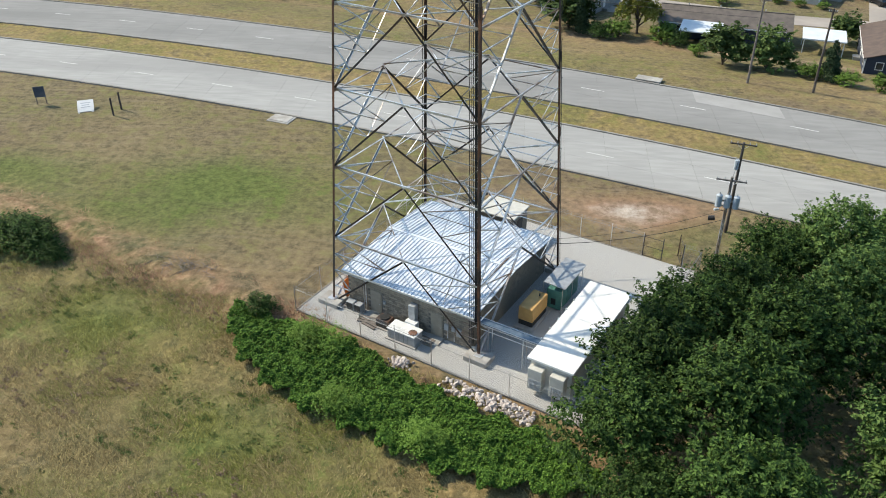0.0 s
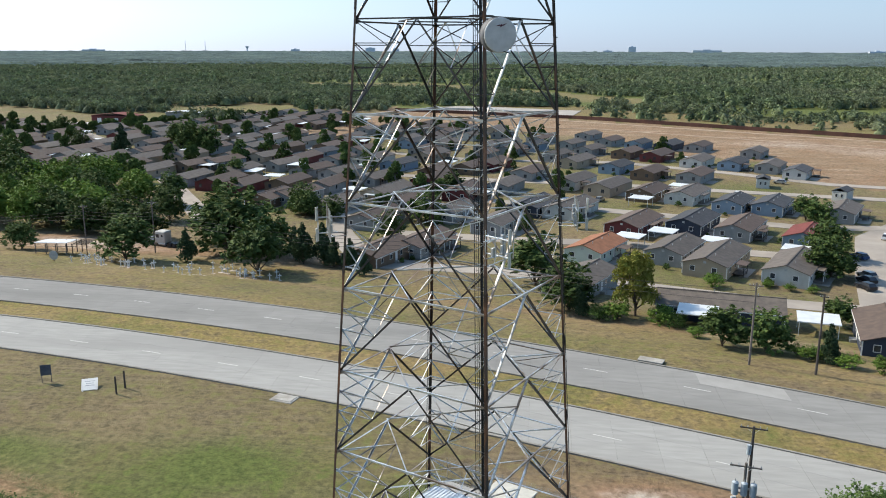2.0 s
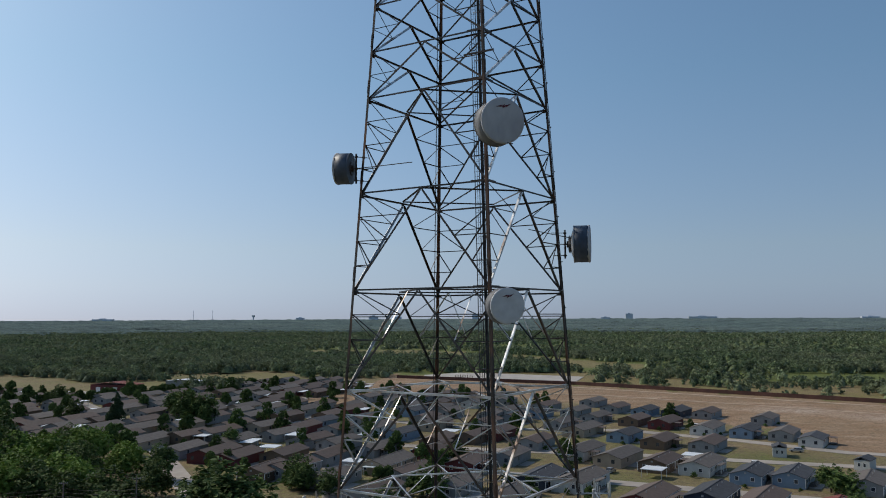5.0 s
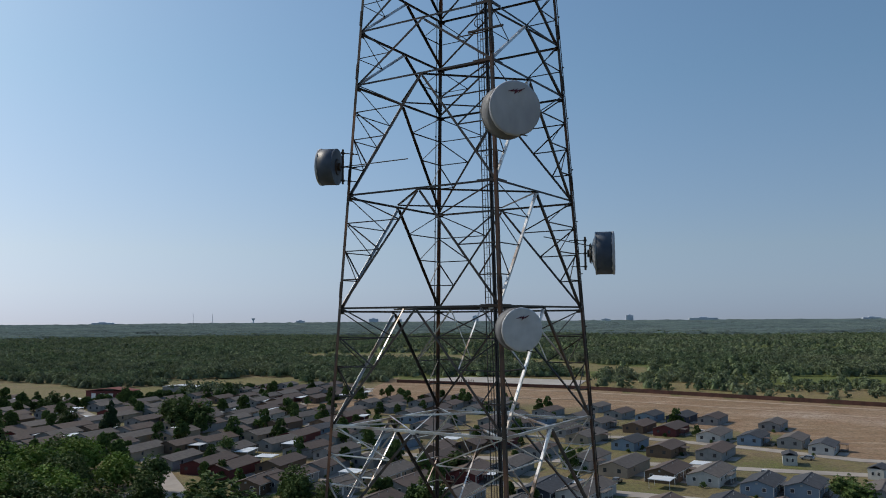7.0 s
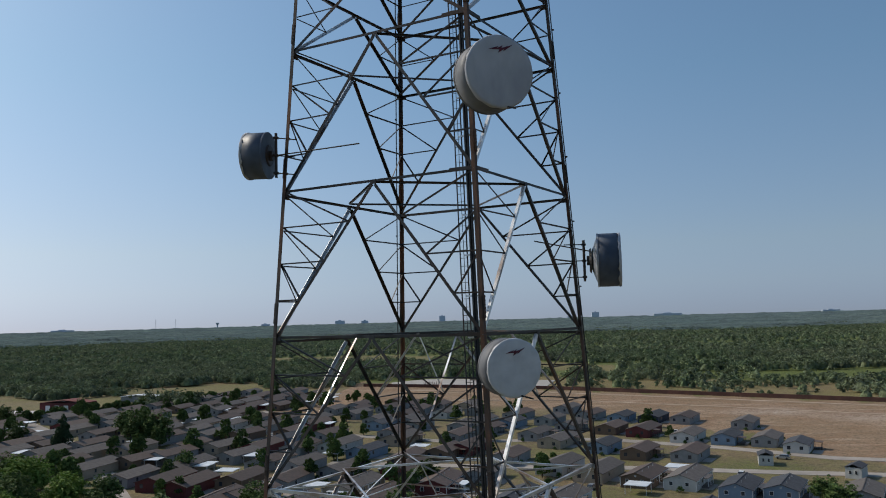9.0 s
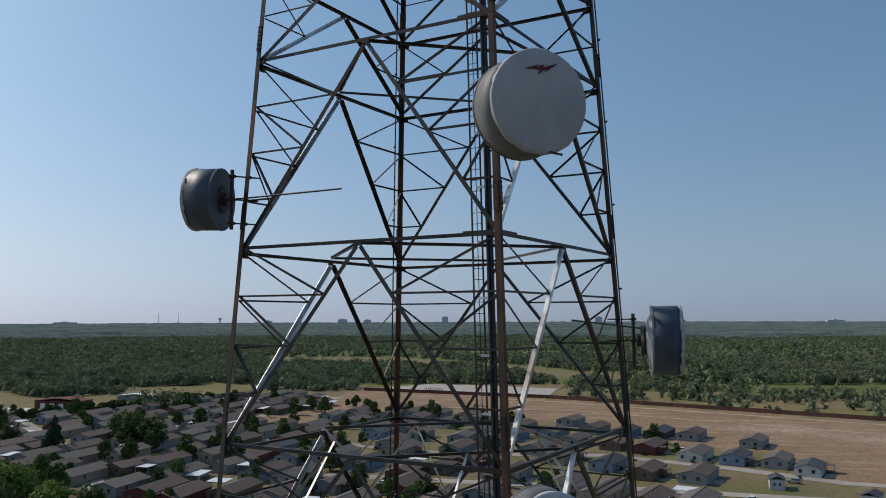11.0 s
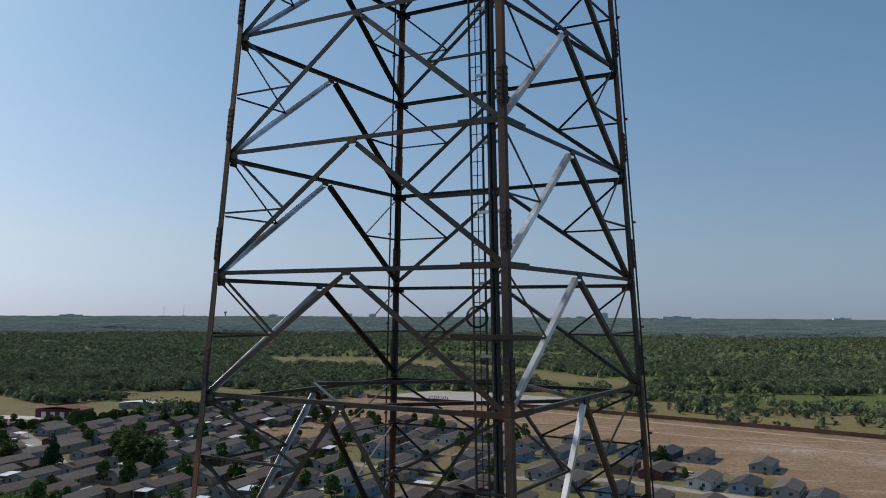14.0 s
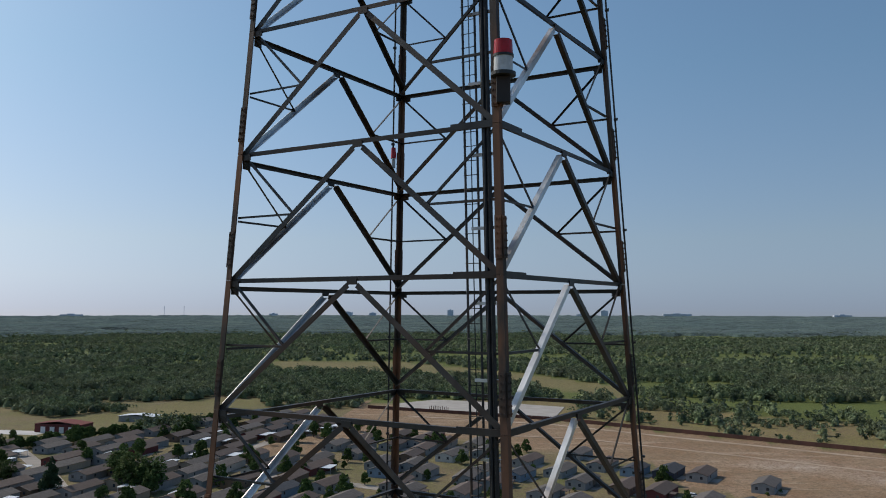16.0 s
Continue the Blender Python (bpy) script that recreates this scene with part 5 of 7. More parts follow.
def tree_parts(seed, h, spread, n, size, leaf, trunk_h=0.3, flat=0.85, lobes=14, conic=False, twigs=0.0):
    """Meshes of a trunk with limbs and of a crown."""
    rng = np.random.default_rng(seed)
    blobs = []
    if conic:
        for k in range(lobes):
            q = k / (lobes - 1)
            a = rng.random() * 6.28
            r = spread * (1 - q) ** 0.8 * 0.45
            blobs.append((r * math.cos(a), r * math.sin(a), h * (0.14 + 0.82 * q), max(0.3, spread * (0.62 * (1 - q) ** 0.8 + 0.1))))
    else:
        blobs.append((0, 0, h * 0.62, spread * 0.55))
        for k in range(lobes):
            a = 2.4 * k + rng.random()
            q = rng.random() ** 0.7
            el = rng.random()
            r = spread * (0.25 + 0.5 * q) * (1.0 - 0.45 * el)
            blobs.append((r * math.cos(a), r * math.sin(a), h * (trunk_h + 0.12 + 0.42 * el), spread * (0.24 + 0.2 * rng.random())))
    v, f = twig_cloud(rng, blobs, n, size, flat, length=twigs) if twigs else leaf_cloud(rng, blobs, n, size, flat)
    top = v[:, 2].max()
    v[:, 2] *= h / top
    crown = quads("crown", v, f, leaf)
    bm = bmesh.new()
    r0 = max(0.10, h * 0.022)
    tube((0, 0, -0.3), (0.1, 0.05, h * (trunk_h + 0.12)), r0, bm, 8, r0 * 0.7)
    for b in blobs[1:9]:
        tube((0.06, 0.03, h * trunk_h), (b[0] * 0.9, b[1] * 0.9, b[2] * h / top), r0 * 0.5, bm, 5, r0 * 0.12)
    trunk = mesh_of("trunk", bm, BARK)
    return trunk, crown


def plant(kit, name, label, x, y, scale=1.0, turn=0.0, z=None, group="", category="tree", wide=1.0):
    t = thing(name, label, category, pose(x, y, float(land(x, y)) if z is None else z, 0, 0, turn) @ Matrix.Diagonal((scale * wide, scale * wide, scale, 1)), group)
    piece("trunk", kit[0], t)
    piece("crown", kit[1], t)
    return t


NEAR_KITS = [tree_parts(20 + k, 10.0, 5.6, 17600, 0.26, LEAF_NEAR, 0.16, 0.8, 26, twigs=1.1) for k in range(3)]
PALE_KIT = tree_parts(24, 10.0, 5.4, 15400, 0.26, leafy("leaf_pale_green", (0.050, 0.105, 0.024), (0.17, 0.26, 0.070)), 0.12, 0.85, 24, twigs=1.0)
for k, (x, y, s, a) in enumerate(((13.0, -19.8, 0.86, 10), (14.9, -14.4, 0.88, 130), (17.8, -9.2, 0.86, 250), (22.2, -4.8, 0.77, 60), (26.4, 0.0, 0.78, 200), (31.0, 1.6, 1.0, 310), (36.0, 1.5, 0.95, 20),
                                  (19.5, -18.5, 1.0, 100), (25.0, -11.5, 1.0, 170), (31.0, -6.0, 1.05, 280), (29.4, -21.5, 1.0, 33), (33.5, -15.0, 1.0, 70), (40.5, -3.0, 1.05, 140), (19.5, -26.0, 0.9, 220),
                                  (14.2, -24.6, 0.62, 330), (43.0, 1.0, 0.95, 90), (30.0, -28.0, 0.95, 15))):
    if x in (31.0, 36.0, 43.0, 40.5, 29.4):
        plant(PALE_KIT, "shade_tree", "light green broadleaf tree beside the yard gate", x, y, s, a, group="trees by the yard")
        continue
    plant(NEAR_KITS[k % 3], "shade_tree", "dense deep-green broadleaf tree crowding the yard fence", x, y, s, a, group="trees by the yard")

MID_KITS = [tree_parts(40 + k, 8.0, 4.0, 2860, 0.56, LEAF_MID, 0.02, 0.95, 18, twigs=1.0) for k in range(4)]
CEDAR_KITS = [tree_parts(50 + k, 8.0, 2.6, 2600, 0.42, LEAF_CEDAR, 0.02, 1.0, 14, True) for k in range(2)]
YELLOW_KIT = tree_parts(60, 9.5, 4.2, 4200, 0.36, LEAF_YELLOW, 0.1, 1.0, 16)
LIME_KIT = tree_parts(61, 8.0, 4.6, 2860, 0.56, LEAF_LIME, 0.03, 0.85, 16, twigs=1.0)
BUSH_KIT = tree_parts(62, 2.6, 2.1, 1980, 0.24, LEAF_LIME, 0.02, 0.9, 8, twigs=0.6)
DARKBUSH_KIT = tree_parts(63, 2.6, 2.0, 3000, 0.18, LEAF_NEAR, 0.02, 0.9, 8, twigs=0.7)

for x, y, s in ((-71, 134, 1.15), (-50.5, 101, 1.0), (-81.5, 106.5, .95), (-63, 120, 1.45), (-56, 122, 1.1), (-31, 145, .7), (6, 103, 1.0), (12, 84, .8), (34, 63.5, .6), (40, 62.5, .6),
                (82, 183, .7), (73, 138, .85), (68, 120, .85), (82, 172, .75), (-24, 166, .8), (-22, 216, .7), (-60, 172, .7), (-51, 167, .65), (-64, 182, .75), (57.6, 83, .5), (-109, 112, .6), (-90, 133, .9), (-99, 140, 1.0), (-108, 137, .9), (-118, 142, 1.0)):
    plant(MID_KITS[int(abs(x)) % 4], "roadside_tree", "rounded olive-green tree beyond the road", x, y, s * 1.42, (x * 37) % 360, group="trees beyond the road", wide=1.22)
for x, y, s in ((-69, 109, .75), (-44, 112, .95), (-40, 114, .95), (-33, 109, .7), (-29, 104, .55), (13.5, 80, .65), (47, 57, .6), (-47, 116, .8), (9, 96, .7), (-37, 111, .7)):
    plant(CEDAR_KITS[int(abs(x)) % 2], "cedar_tree", "dark narrow cedar along the old fence line", x, y, s * 1.25, (x * 53) % 360, group="cedars")
plant(YELLOW_KIT, "yellowing_tree", "thin tree with yellow-green leaves", 23.3, 82, 1.25, 40)
for x, y, s in ((27, 78, .7), (20, 79, .75), (16.5, 78, .55), (29.5, 76, .55)):
    plant(DARKBUSH_KIT if s < .7 else BUSH_KIT, "hedge_shrub", "green shrub along the back fences", x, y, s * 2.0, x * 20, group="shrubs", category="shrub")
for x, y, s in ((42, 110, 1.3), (38, 91, 1.0), (53, 111, .7), (57, 109, .7), (61, 108, .7), (45, 58, 1.0), (49, 55, 1.0), (53, 53, 1.1), (57, 51, 1.1), (61, 49, 1.2), (47, 60, .9), (31, 69, .8), (44, 61, .8)):
    plant(BUSH_KIT, "garden_shrub", "bright green garden shrub", x, y, s, x * 31, group="shrubs", category="shrub")
for x, y, s, kit in ((-158, 191, 1.1, 0), (-141, 182, 1.2, 1), (-137, 197, 1.2, 1), (-138, 165, 1.1, 1), (-122, 168, 1.1, 0), (-114, 178, 1.0, 1), (-150, 210, 1.1, 0), (-186, 227, 1.2, 0),
                     (-153, 308, 1.3, 0), (-166, 326, 1.2, 0), (-143, 306, 1.3, 0), (-208, 312, .9, 0), (-106, 239, .7, 0), (-105, 181, 1.0, 0), (-256, 378, 1.0, 0), (-209, 258, 1.2, 0),
                     (-178, 293, 1.3, 2), (-128, 152, 1.1, 1), (-148, 150, 1.1, 0), (-112, 150, 1.0, 1), (-160, 172, 1.1, 0), (-130, 182, 1.0, 0), (-96, 160, .9, 0), (-172, 205, 1.1, 0), (-120, 190, .9, 1)):
    k = (MID_KITS[int(abs(y)) % 4], LIME_KIT, CEDAR_KITS[0])[kit]
    plant(k, "park_tree", ("olive-green tree at the edge of the park", "bright green tree at the edge of the park", "tall dark pine among the roofs")[kit], x, y, s * 1.45, (x * 29) % 360, group="trees among the homes")


# ---- vine bank, shrubs and grass in front ----
rng = np.random.default_rng(7)


def vine_inside(a, b):
    hi = np.interp(a, (-13, -8, -2, 3, 8, 17, 20), (-11.8, -11.6, -10.9, -11.8, -12.0, -12.0, -13.5)) + 0.35 * np.sin(a * 2.3)
    lo = np.interp(a, (-13, -10.5, -6, -1, 3, 8, 14, 20), (-12.5, -15.6, -17.4, -18.4, -18.0, -18.4, -17.6, -15)) + 0.45 * np.sin(a * 1.7) + 0.3 * np.sin(a * 4.1)
    return (b > lo) & (b < hi)


n = 230000
a = rng.uniform(-13.2, 20, n)
b = rng.uniform(-19.5, -10, n)
keep = vine_inside(a, b)
a, b = a[keep], b[keep]
mound = np.clip(0.66 + 0.32 * wobble(a, b, 1.1, 1.0) + 0.30 * wobble(a, b, 0.42, 2.0) + 0.12 * wobble(a, b, 0.16, 3.0), 0.1, 1.3)
c = np.stack([E1.x * a + E2.x * b, E1.y * a + E2.y * b, mound * (0.45 + 0.55 * rng.random(len(a)) ** 0.6)], 1)
nrm = np.stack([rng.normal(size=len(a)) * 0.5, rng.normal(size=len(a)) * 0.5, np.ones(len(a))], 1)
nrm /= np.linalg.norm(nrm, axis=1)[:, None]
t = np.cross(nrm, rng.normal(size=(len(a), 3)))
t /= np.linalg.norm(t, axis=1)[:, None]
bt = np.cross(nrm, t)
s = (0.04 + 0.07 * rng.random(len(a)))[:, None]
v = np.stack([c - t * s, c - bt * s * 0.7 + nrm * s * 0.3, c + t * s, c + bt * s * 0.7 + nrm * s * 0.3], 1).reshape(-1, 3)
i = np.arange(len(a)) * 4
vine = new("vine_bank", quads("vine_bank", v, np.stack([i, i + 1, i + 2, i + 3], 1), LEAF_IVY))
tagged(vine, "bright green creeping vine spread over the bank", "vine", kind="stuff")
FEATHER_KIT = tree_parts(70, 2.4, 1.5, 3300, 0.13, LEAF_FEATHER, 0.02, 1.1, 9, twigs=0.8)
for a0, b0, s0 in ((-4.5, -12.3, 1.0), (-3.2, -11.9, .95), (1.2, -17.2, .95), (8.1, -17.0, 1.0), (-5.7, -12.2, .8), (2.4, -16.9, .7), (9.3, -16.6, .7)):
    p = yard(a0, b0)
    plant(FEATHER_KIT, "feathery_shrub", "pale feathery green shrub in the vine bank", p.x, p.y, s0, a0 * 40, 0.0, group="bank shrubs", category="shrub")
plant(DARKBUSH_KIT, "round_bush", "dark round bush at the end of the vine bank", -15.0, -5.4, 0.75, 20, 0.0, category="shrub")
for x, y, s in ((-39.4, 2.6, 1.35), (-37.4, 1.6, 1.1), (-41.4, 3.6, 1.2), (-38.6, 4.0, 0.9), (-36.0, 0.6, 0.7)):
    plant(DARKBUSH_KIT, "field_bush", "leafy dark bush on the edge of the rough field", x, y, s, x * 50, -0.3, group="field bushes", category="shrub")
plant(BUSH_KIT, "field_shrub", "dusty green shrub in the rough grass", -42.5, 1.0, 0.8, 20, -0.2, category="shrub")


def tufts(name, label, count, inside, material, hgt, seed, blades=3):
    rg = np.random.default_rng(seed)
    x, y = rg.uniform(-62, 16, count), rg.uniform(-48, 28, count)
    k = inside(x, y, rg)
    x, y = x[k], y[k]
    m = len(x)
    z = np.array(land(x, y)) - np.clip(-bank(x, y), 0, 12) * 0.03 * (y < 40) - 0.1
    V = []
    for _ in range(blades):
        # blades lie over in drifts
        ang = 1.2 * wobble(x, y, 3.0, seed) + 2.6 + rg.normal(size=m) * 0.9
        ln = hgt * (1.0 + 1.6 * rg.random(m))
        hh = hgt * (0.5 + 0.9 * rg.random(m))
        w = 0.02 + 0.028 * rg.random(m)
        lean = np.stack([np.cos(ang), np.sin(ang), np.zeros(m)], 1) * ln[:, None]
        base = np.stack([x, y, z], 1) + rg.normal(size=(m, 3)) * np.array([0.14, 0.14, 0])
        sd = np.stack([-np.sin(ang), np.cos(ang), np.zeros(m)], 1) * w[:, None]
        V.append(np.stack([base - sd, base + sd, base + lean + np.array([0, 0, 1]) * hh[:, None]], 1))
    v = np.concatenate(V).reshape(-1, 3)
    i = np.arange(len(v) // 3) * 3
    ob = new(name, quads(name, v, np.stack([i, i + 1, i + 2], 1), material))
    return tagged(ob, label, "grass", kind="stuff")


def in_rough(x, y, rg):
    bb = x * E2.x + y * E2.y
    return (bank(x, y) < 0.4) & ((bb < -10.3) | (x < -12))


tufts("dry_grass", "long dry straw-coloured grass of the rough field", 150000, lambda x, y, rg: in_rough(x, y, rg) & (wobble(x, y, 5, 7.0) < 0.14 + 0.3 * rg.random(len(x))), TUFT_DRY, 0.27, 3)
tufts("green_grass", "yellow-green rough grass in patches", 150000, lambda x, y, rg: in_rough(x, y, rg) & (wobble(x, y, 5, 7.0) > -0.18 + 0.3 * rg.random(len(x))), TUFT_GREEN, 0.24, 4)
tufts("rusty_weeds", "rust-brown dead weeds along the bank", 140000, lambda x, y, rg: (np.abs(bank(x, y) + 1.2) < 4.2 * rg.random(len(x))) & (y < 12) & (x < -9), TUFT_RUST, 0.32, 5)


def clumps(name, label, spots, material, seed, leaf, per=44):
    """Low leafy weeds as many small clumps."""
    rg = np.random.default_rng(seed)
    V = []
    for x, y, r in spots:
        z = float(land(x, y)) - min(max(float(-bank(np.array(x), np.array(y))), 0.0), 12.0) * 0.03 - 0.05
        v, _ = leaf_cloud(rg, [(x, y, z, r), (x + r * 0.8, y - r * 0.4, z, r * 0.7), (x - r * 0.7, y + r * 0.3, z, r * 0.8)], per, leaf, 0.6)
        V.append(v)
    v = np.concatenate(V)
    i = np.arange(len(v) // 4) * 4
    return tagged(new(name, quads(name, v, np.stack([i, i + 1, i + 2, i + 3], 1), material)), label, "weeds", kind="stuff")


spot_rng = np.random.default_rng(12)
sx, sy = spot_rng.uniform(-60, 14, 6000), spot_rng.uniform(-46, 26, 6000)
rough_ok = in_rough(sx, sy, spot_rng)
drift = wobble(sx, sy, 4.5, 11.0)
on_bank = np.abs(bank(sx, sy) + 1.8) < 3.0
green_k = rough_ok & (drift > 0.12)
dead_k = ((on_bank & (sx < -10) & (sy < 24)) | (rough_ok & (drift < -0.25)))
clumps("green_weeds", "low green weeds scattered in drifts over the rough field", [(float(a), float(b), 0.18 + 0.25 * spot_rng.random()) for a, b in zip(sx[green_k], sy[green_k])], leafy("weed_green", (0.085, 0.125, 0.035), (0.19, 0.235, 0.07), 0.0), 15, 0.13)
clumps("dead_weeds", "rust and grey dead weeds along the bank", [(float(a), float(b), 0.16 + 0.24 * spot_rng.random()) for a, b in zip(sx[dead_k], sy[dead_k])], leafy("weed_dead", (0.19, 0.12, 0.08), (0.42, 0.30, 0.22), 0.0), 16, 0.12)
brush = thing("brush_pile", "grey heap of cut dead branches on the bank", "branches", pose(-23.5, 0.2, 0.1))
rnd = random.Random(3)
for k in range(60):
    x0, y0 = rnd.gauss(0, 1.6), rnd.gauss(0, 0.5)
    an = rnd.random() * 6.28
    ln = 0.6 + rnd.random()
    part("branch", tube((x0, y0 - 0.25 * x0, 0.05 + 0.4 * rnd.random()), (x0 + ln * math.cos(an), y0 - 0.25 * x0 + ln * math.sin(an), 0.05 + 0.5 * rnd.random()), 0.03, sides=4, r2=0.012), GREY_WOOD, brush)

# signs and posts in the mown grass
sign = thing("marker_sign", "grey back of a roadside sign on two thin posts", "sign", pose(-55.2, 34.2, 0, 0, 0, 20))
for x in (-0.55, 0.55):
    part("post", tube((x, 0, 0), (x, 0, 2.3), 0.05), GREY_WOOD, sign)
part("panel", box(-0.65, 0.65, -0.05, -0.01, 0.95, 2.35, bevel=0.01), DISH_METAL, sign, "weathered grey panel")
fallen = thing("fallen_board", "white sign board tipped flat on its legs", "sign", pose(-48.9, 33.2, 0, 0, 0, 25))
part("board", box(-0.95, 0.95, -0.05, 0.05, -1.0, 1.0, m=pose(0, 0, 0.45, -66)), WHITE_TRIM, fallen, "white painted board with faint dark lines")
for k, w in enumerate((0.6, 0.45, 0.55)):
    part("printed_bar", box(-w, w, -0.062, -0.054, 0.42 - 0.36 * k, 0.54 - 0.36 * k, m=pose(0, 0, 0.45, -66)), AC_GREY, fallen)
for x in (-0.8, 0.8):
    part("leg", box(x - 0.06, x + 0.06, -0.05, 0.05, -1.7, -0.2, m=pose(0, 0, 0.45, -66)), WHITE_TRIM, fallen)
for x, y in ((-44.65, 31.7), (-44.5, 33.6)):
    p = thing("timber_post", "dark upright timber post in the grass", "post", pose(x, y, 0), "timber posts")
    part("shaft", box(-0.09, 0.09, -0.09, 0.09, -0.2, 2.3, bevel=0.02), WOOD, p)


# ---- utility poles and wires ----
def utility_pole(x, y, h, arms, label, wood=WOOD, turn=-20, lean=0.0):
    z = float(land(x, y))
    p = thing("utility_pole", label, "utility pole", pose(x, y, z, lean, 0, turn), "utility poles")
    part("shaft", tube((0, 0, -0.5), (0, 0, h), 0.17, sides=12, r2=0.11), wood, p)
    for za, w in arms:
        c = part("crossarm", box(-w, w, -0.06, 0.06, za - 0.06, za + 0.06, bevel=0.01), wood, p)
        for xx in (-w * 0.92, -w * 0.45, w * 0.45, w * 0.92):
            part("insulator", tube((xx, 0, za + 0.06), (xx, 0, za + 0.24), 0.045, sides=8, r2=0.03), AC_GREY, c)
        for sx in (-1, 1):
            part("arm_brace", tube((sx * w * 0.5, 0.05, za), (0, 0.05, za - 0.55), 0.02, sides=5), STEEL, p)
    return p


p1 = utility_pole(25.1, 11.6, 9.3, ((9.1, 1.15),), "dark wooden utility pole carrying a cutout and crossarm", WOOD, -12)
part("capacitor", tube((-0.25, -0.2, 6.7), (-0.25, -0.2, 7.6), 0.2, sides=14), XFMR, p1, "pale blue-grey tank")
p2 = utility_pole(23.3, 6.4, 8.45, ((8.1, 1.25),), "grey wooden pole with three pale transformers", GREY_WOOD, -12)
for x in (-0.62, 0.0, 0.62):
    t = part("transformer", tube((x * 1.15, -0.28, 5.7), (x * 1.15, -0.28, 6.75), 0.27, sides=16), XFMR, p2, "pale blue-grey transformer can")
    part("lid", tube((x * 1.15, -0.28, 6.75), (x * 1.15, -0.28, 6.86), 0.27, sides=16, r2=0.12), XFMR, t)
    part("bushing", tube((x * 1.15, -0.28, 6.86), (x * 1.15, -0.28, 7.1), 0.04, sides=6), AC_GREY, t)
part("mount_band", box(-0.75, 0.75, -0.12, 0.0, 6.1, 6.25), STEEL, p2)
lampb = part("street_lamp", tube((-0.95, -0.25, 5.3), (-0.6, -0.1, 5.3), 0.12, sides=10), WHITE_TIN, p2, "small white lamp head")
part("lamp_arm", tube((-0.7, -0.15, 5.3), (0, 0, 5.1), 0.03, sides=6), STEEL, lampb)
for k in range(3):
    part("conduit", tube((-0.1 + 0.1 * k, -0.2, 0), (-0.1 + 0.1 * k, -0.2, 5.4), 0.04, sides=6), STEEL, p2)
coil = part("cable_coil", tube((-1.3, -0.2, 4.35), (-0.75, -0.2, 4.45), 0.22, sides=10), BLACK_CABLE, p2)
utility_pole(42.7, 48.8, 11.0, ((10.6, 0.5),), "dark wooden pole on the far verge", WOOD, -20)
utility_pole(34.9, 51.5, 11.5, ((11.1, 0.9),), "slim grey pole among the verge trees", GREY_WOOD, -20)
utility_pole(-79.5, 116, 12.0, ((11.5, 0.9),), "wooden pole by the burial ground", GREY_WOOD, 20)
utility_pole(-97, 118, 10.0, ((9.6, 0.9),), "wooden pole beside the open pavilion", GREY_WOOD, 20)


def wire(p, q, sag, name="overhead_wire", r=0.018, label="thin sagging overhead wire"):
    cu = bpy.data.curves.new(name, "CURVE")
    cu.dimensions, cu.bevel_depth, cu.bevel_resolution = "3D", r, 0
    sp = cu.splines.new("POLY")
    n = 16
    sp.points.add(n)
    for i in range(n + 1):
        t = i / n
        v = Vector(p).lerp(Vector(q), t)
        sp.points[i].co = (v.x, v.y, v.z - sag * 4 * t * (1 - t), 1)
    cu.materials.append(BLACK_CABLE)
    return tagged(new(name, cu), label, "wire", "overhead wires")


wire((23.2, 6.2, 4.4), (9.3, 3.2, 2.9), 0.5, r=0.03)
wire((23.2, 6.2, 5.4), (7.0, 3.0, 3.3), 0.7, r=0.018)
wire((25.1, 11.5, 9.1), (23.3, 6.4, 8.2), 0.1)
for k in range(3):
    wire((-170, 105 + 2 * k, 2.5 - 0.7 * k), (-97, 118, 4.8 - 0.8 * k), 1.0, r=0.03)
    wire((-97, 118, 4.8 - 0.8 * k), (-79.5, 116, 5.4 - 0.8 * k), 0.4, r=0.03)
    wire((-79.5, 116, 5.4 - 0.8 * k), (-20, 96, 5.0 - 0.8 * k), 1.2, r=0.03)
    wire((-20, 96, 5.0 - 0.8 * k), (34.9, 51.5, 10.2 - 0.8 * k), 1.2, r=0.025)


# ---- manufactured homes ----
ROOFS = [mat("roof_grey_shingle", (0.132, 0.108, 0.090), (0.090, 0.074, 0.062), 0.9, 0.7, spec=0.4, by_object=0.15),
         mat("roof_brown_shingle", (0.118, 0.080, 0.060), (0.084, 0.058, 0.044), 0.9, 0.7, spec=0.4, by_object=0.15),
         mat("roof_charcoal_shingle", (0.065, 0.068, 0.078), (0.045, 0.047, 0.054), 0.9, 0.95, by_object=0.15),
         mat("roof_orange_shingle", (0.30, 0.13, 0.07), (0.23, 0.10, 0.055), 0.9, 0.95),
         mat("roof_red_shingle", (0.19, 0.05, 0.042), (0.14, 0.038, 0.032), 0.9, 0.95)]
WALLS = [mat("siding_white", (0.50, 0.49, 0.46), (0.44, 0.43, 0.40), 0.7, 0.8), mat("siding_tan", (0.36, 0.29, 0.215), (0.31, 0.25, 0.185), 0.7, 0.8),
         mat("siding_grey", (0.26, 0.265, 0.265), (0.215, 0.22, 0.22), 0.7, 0.8), mat("siding_blue", (0.20, 0.27, 0.35), (0.17, 0.235, 0.305), 0.7, 0.8),
         mat("siding_maroon", (0.13, 0.03, 0.03), (0.10, 0.025, 0.025), 0.7, 0.8), mat("siding_navy", (0.035, 0.045, 0.07), (0.028, 0.036, 0.058), 0.7, 0.8),
         mat("siding_mint", (0.50, 0.55, 0.48), (0.45, 0.50, 0.44), 0.7, 0.8), mat("siding_brown", (0.155, 0.105, 0.07), (0.13, 0.088, 0.06), 0.7, 0.8)]


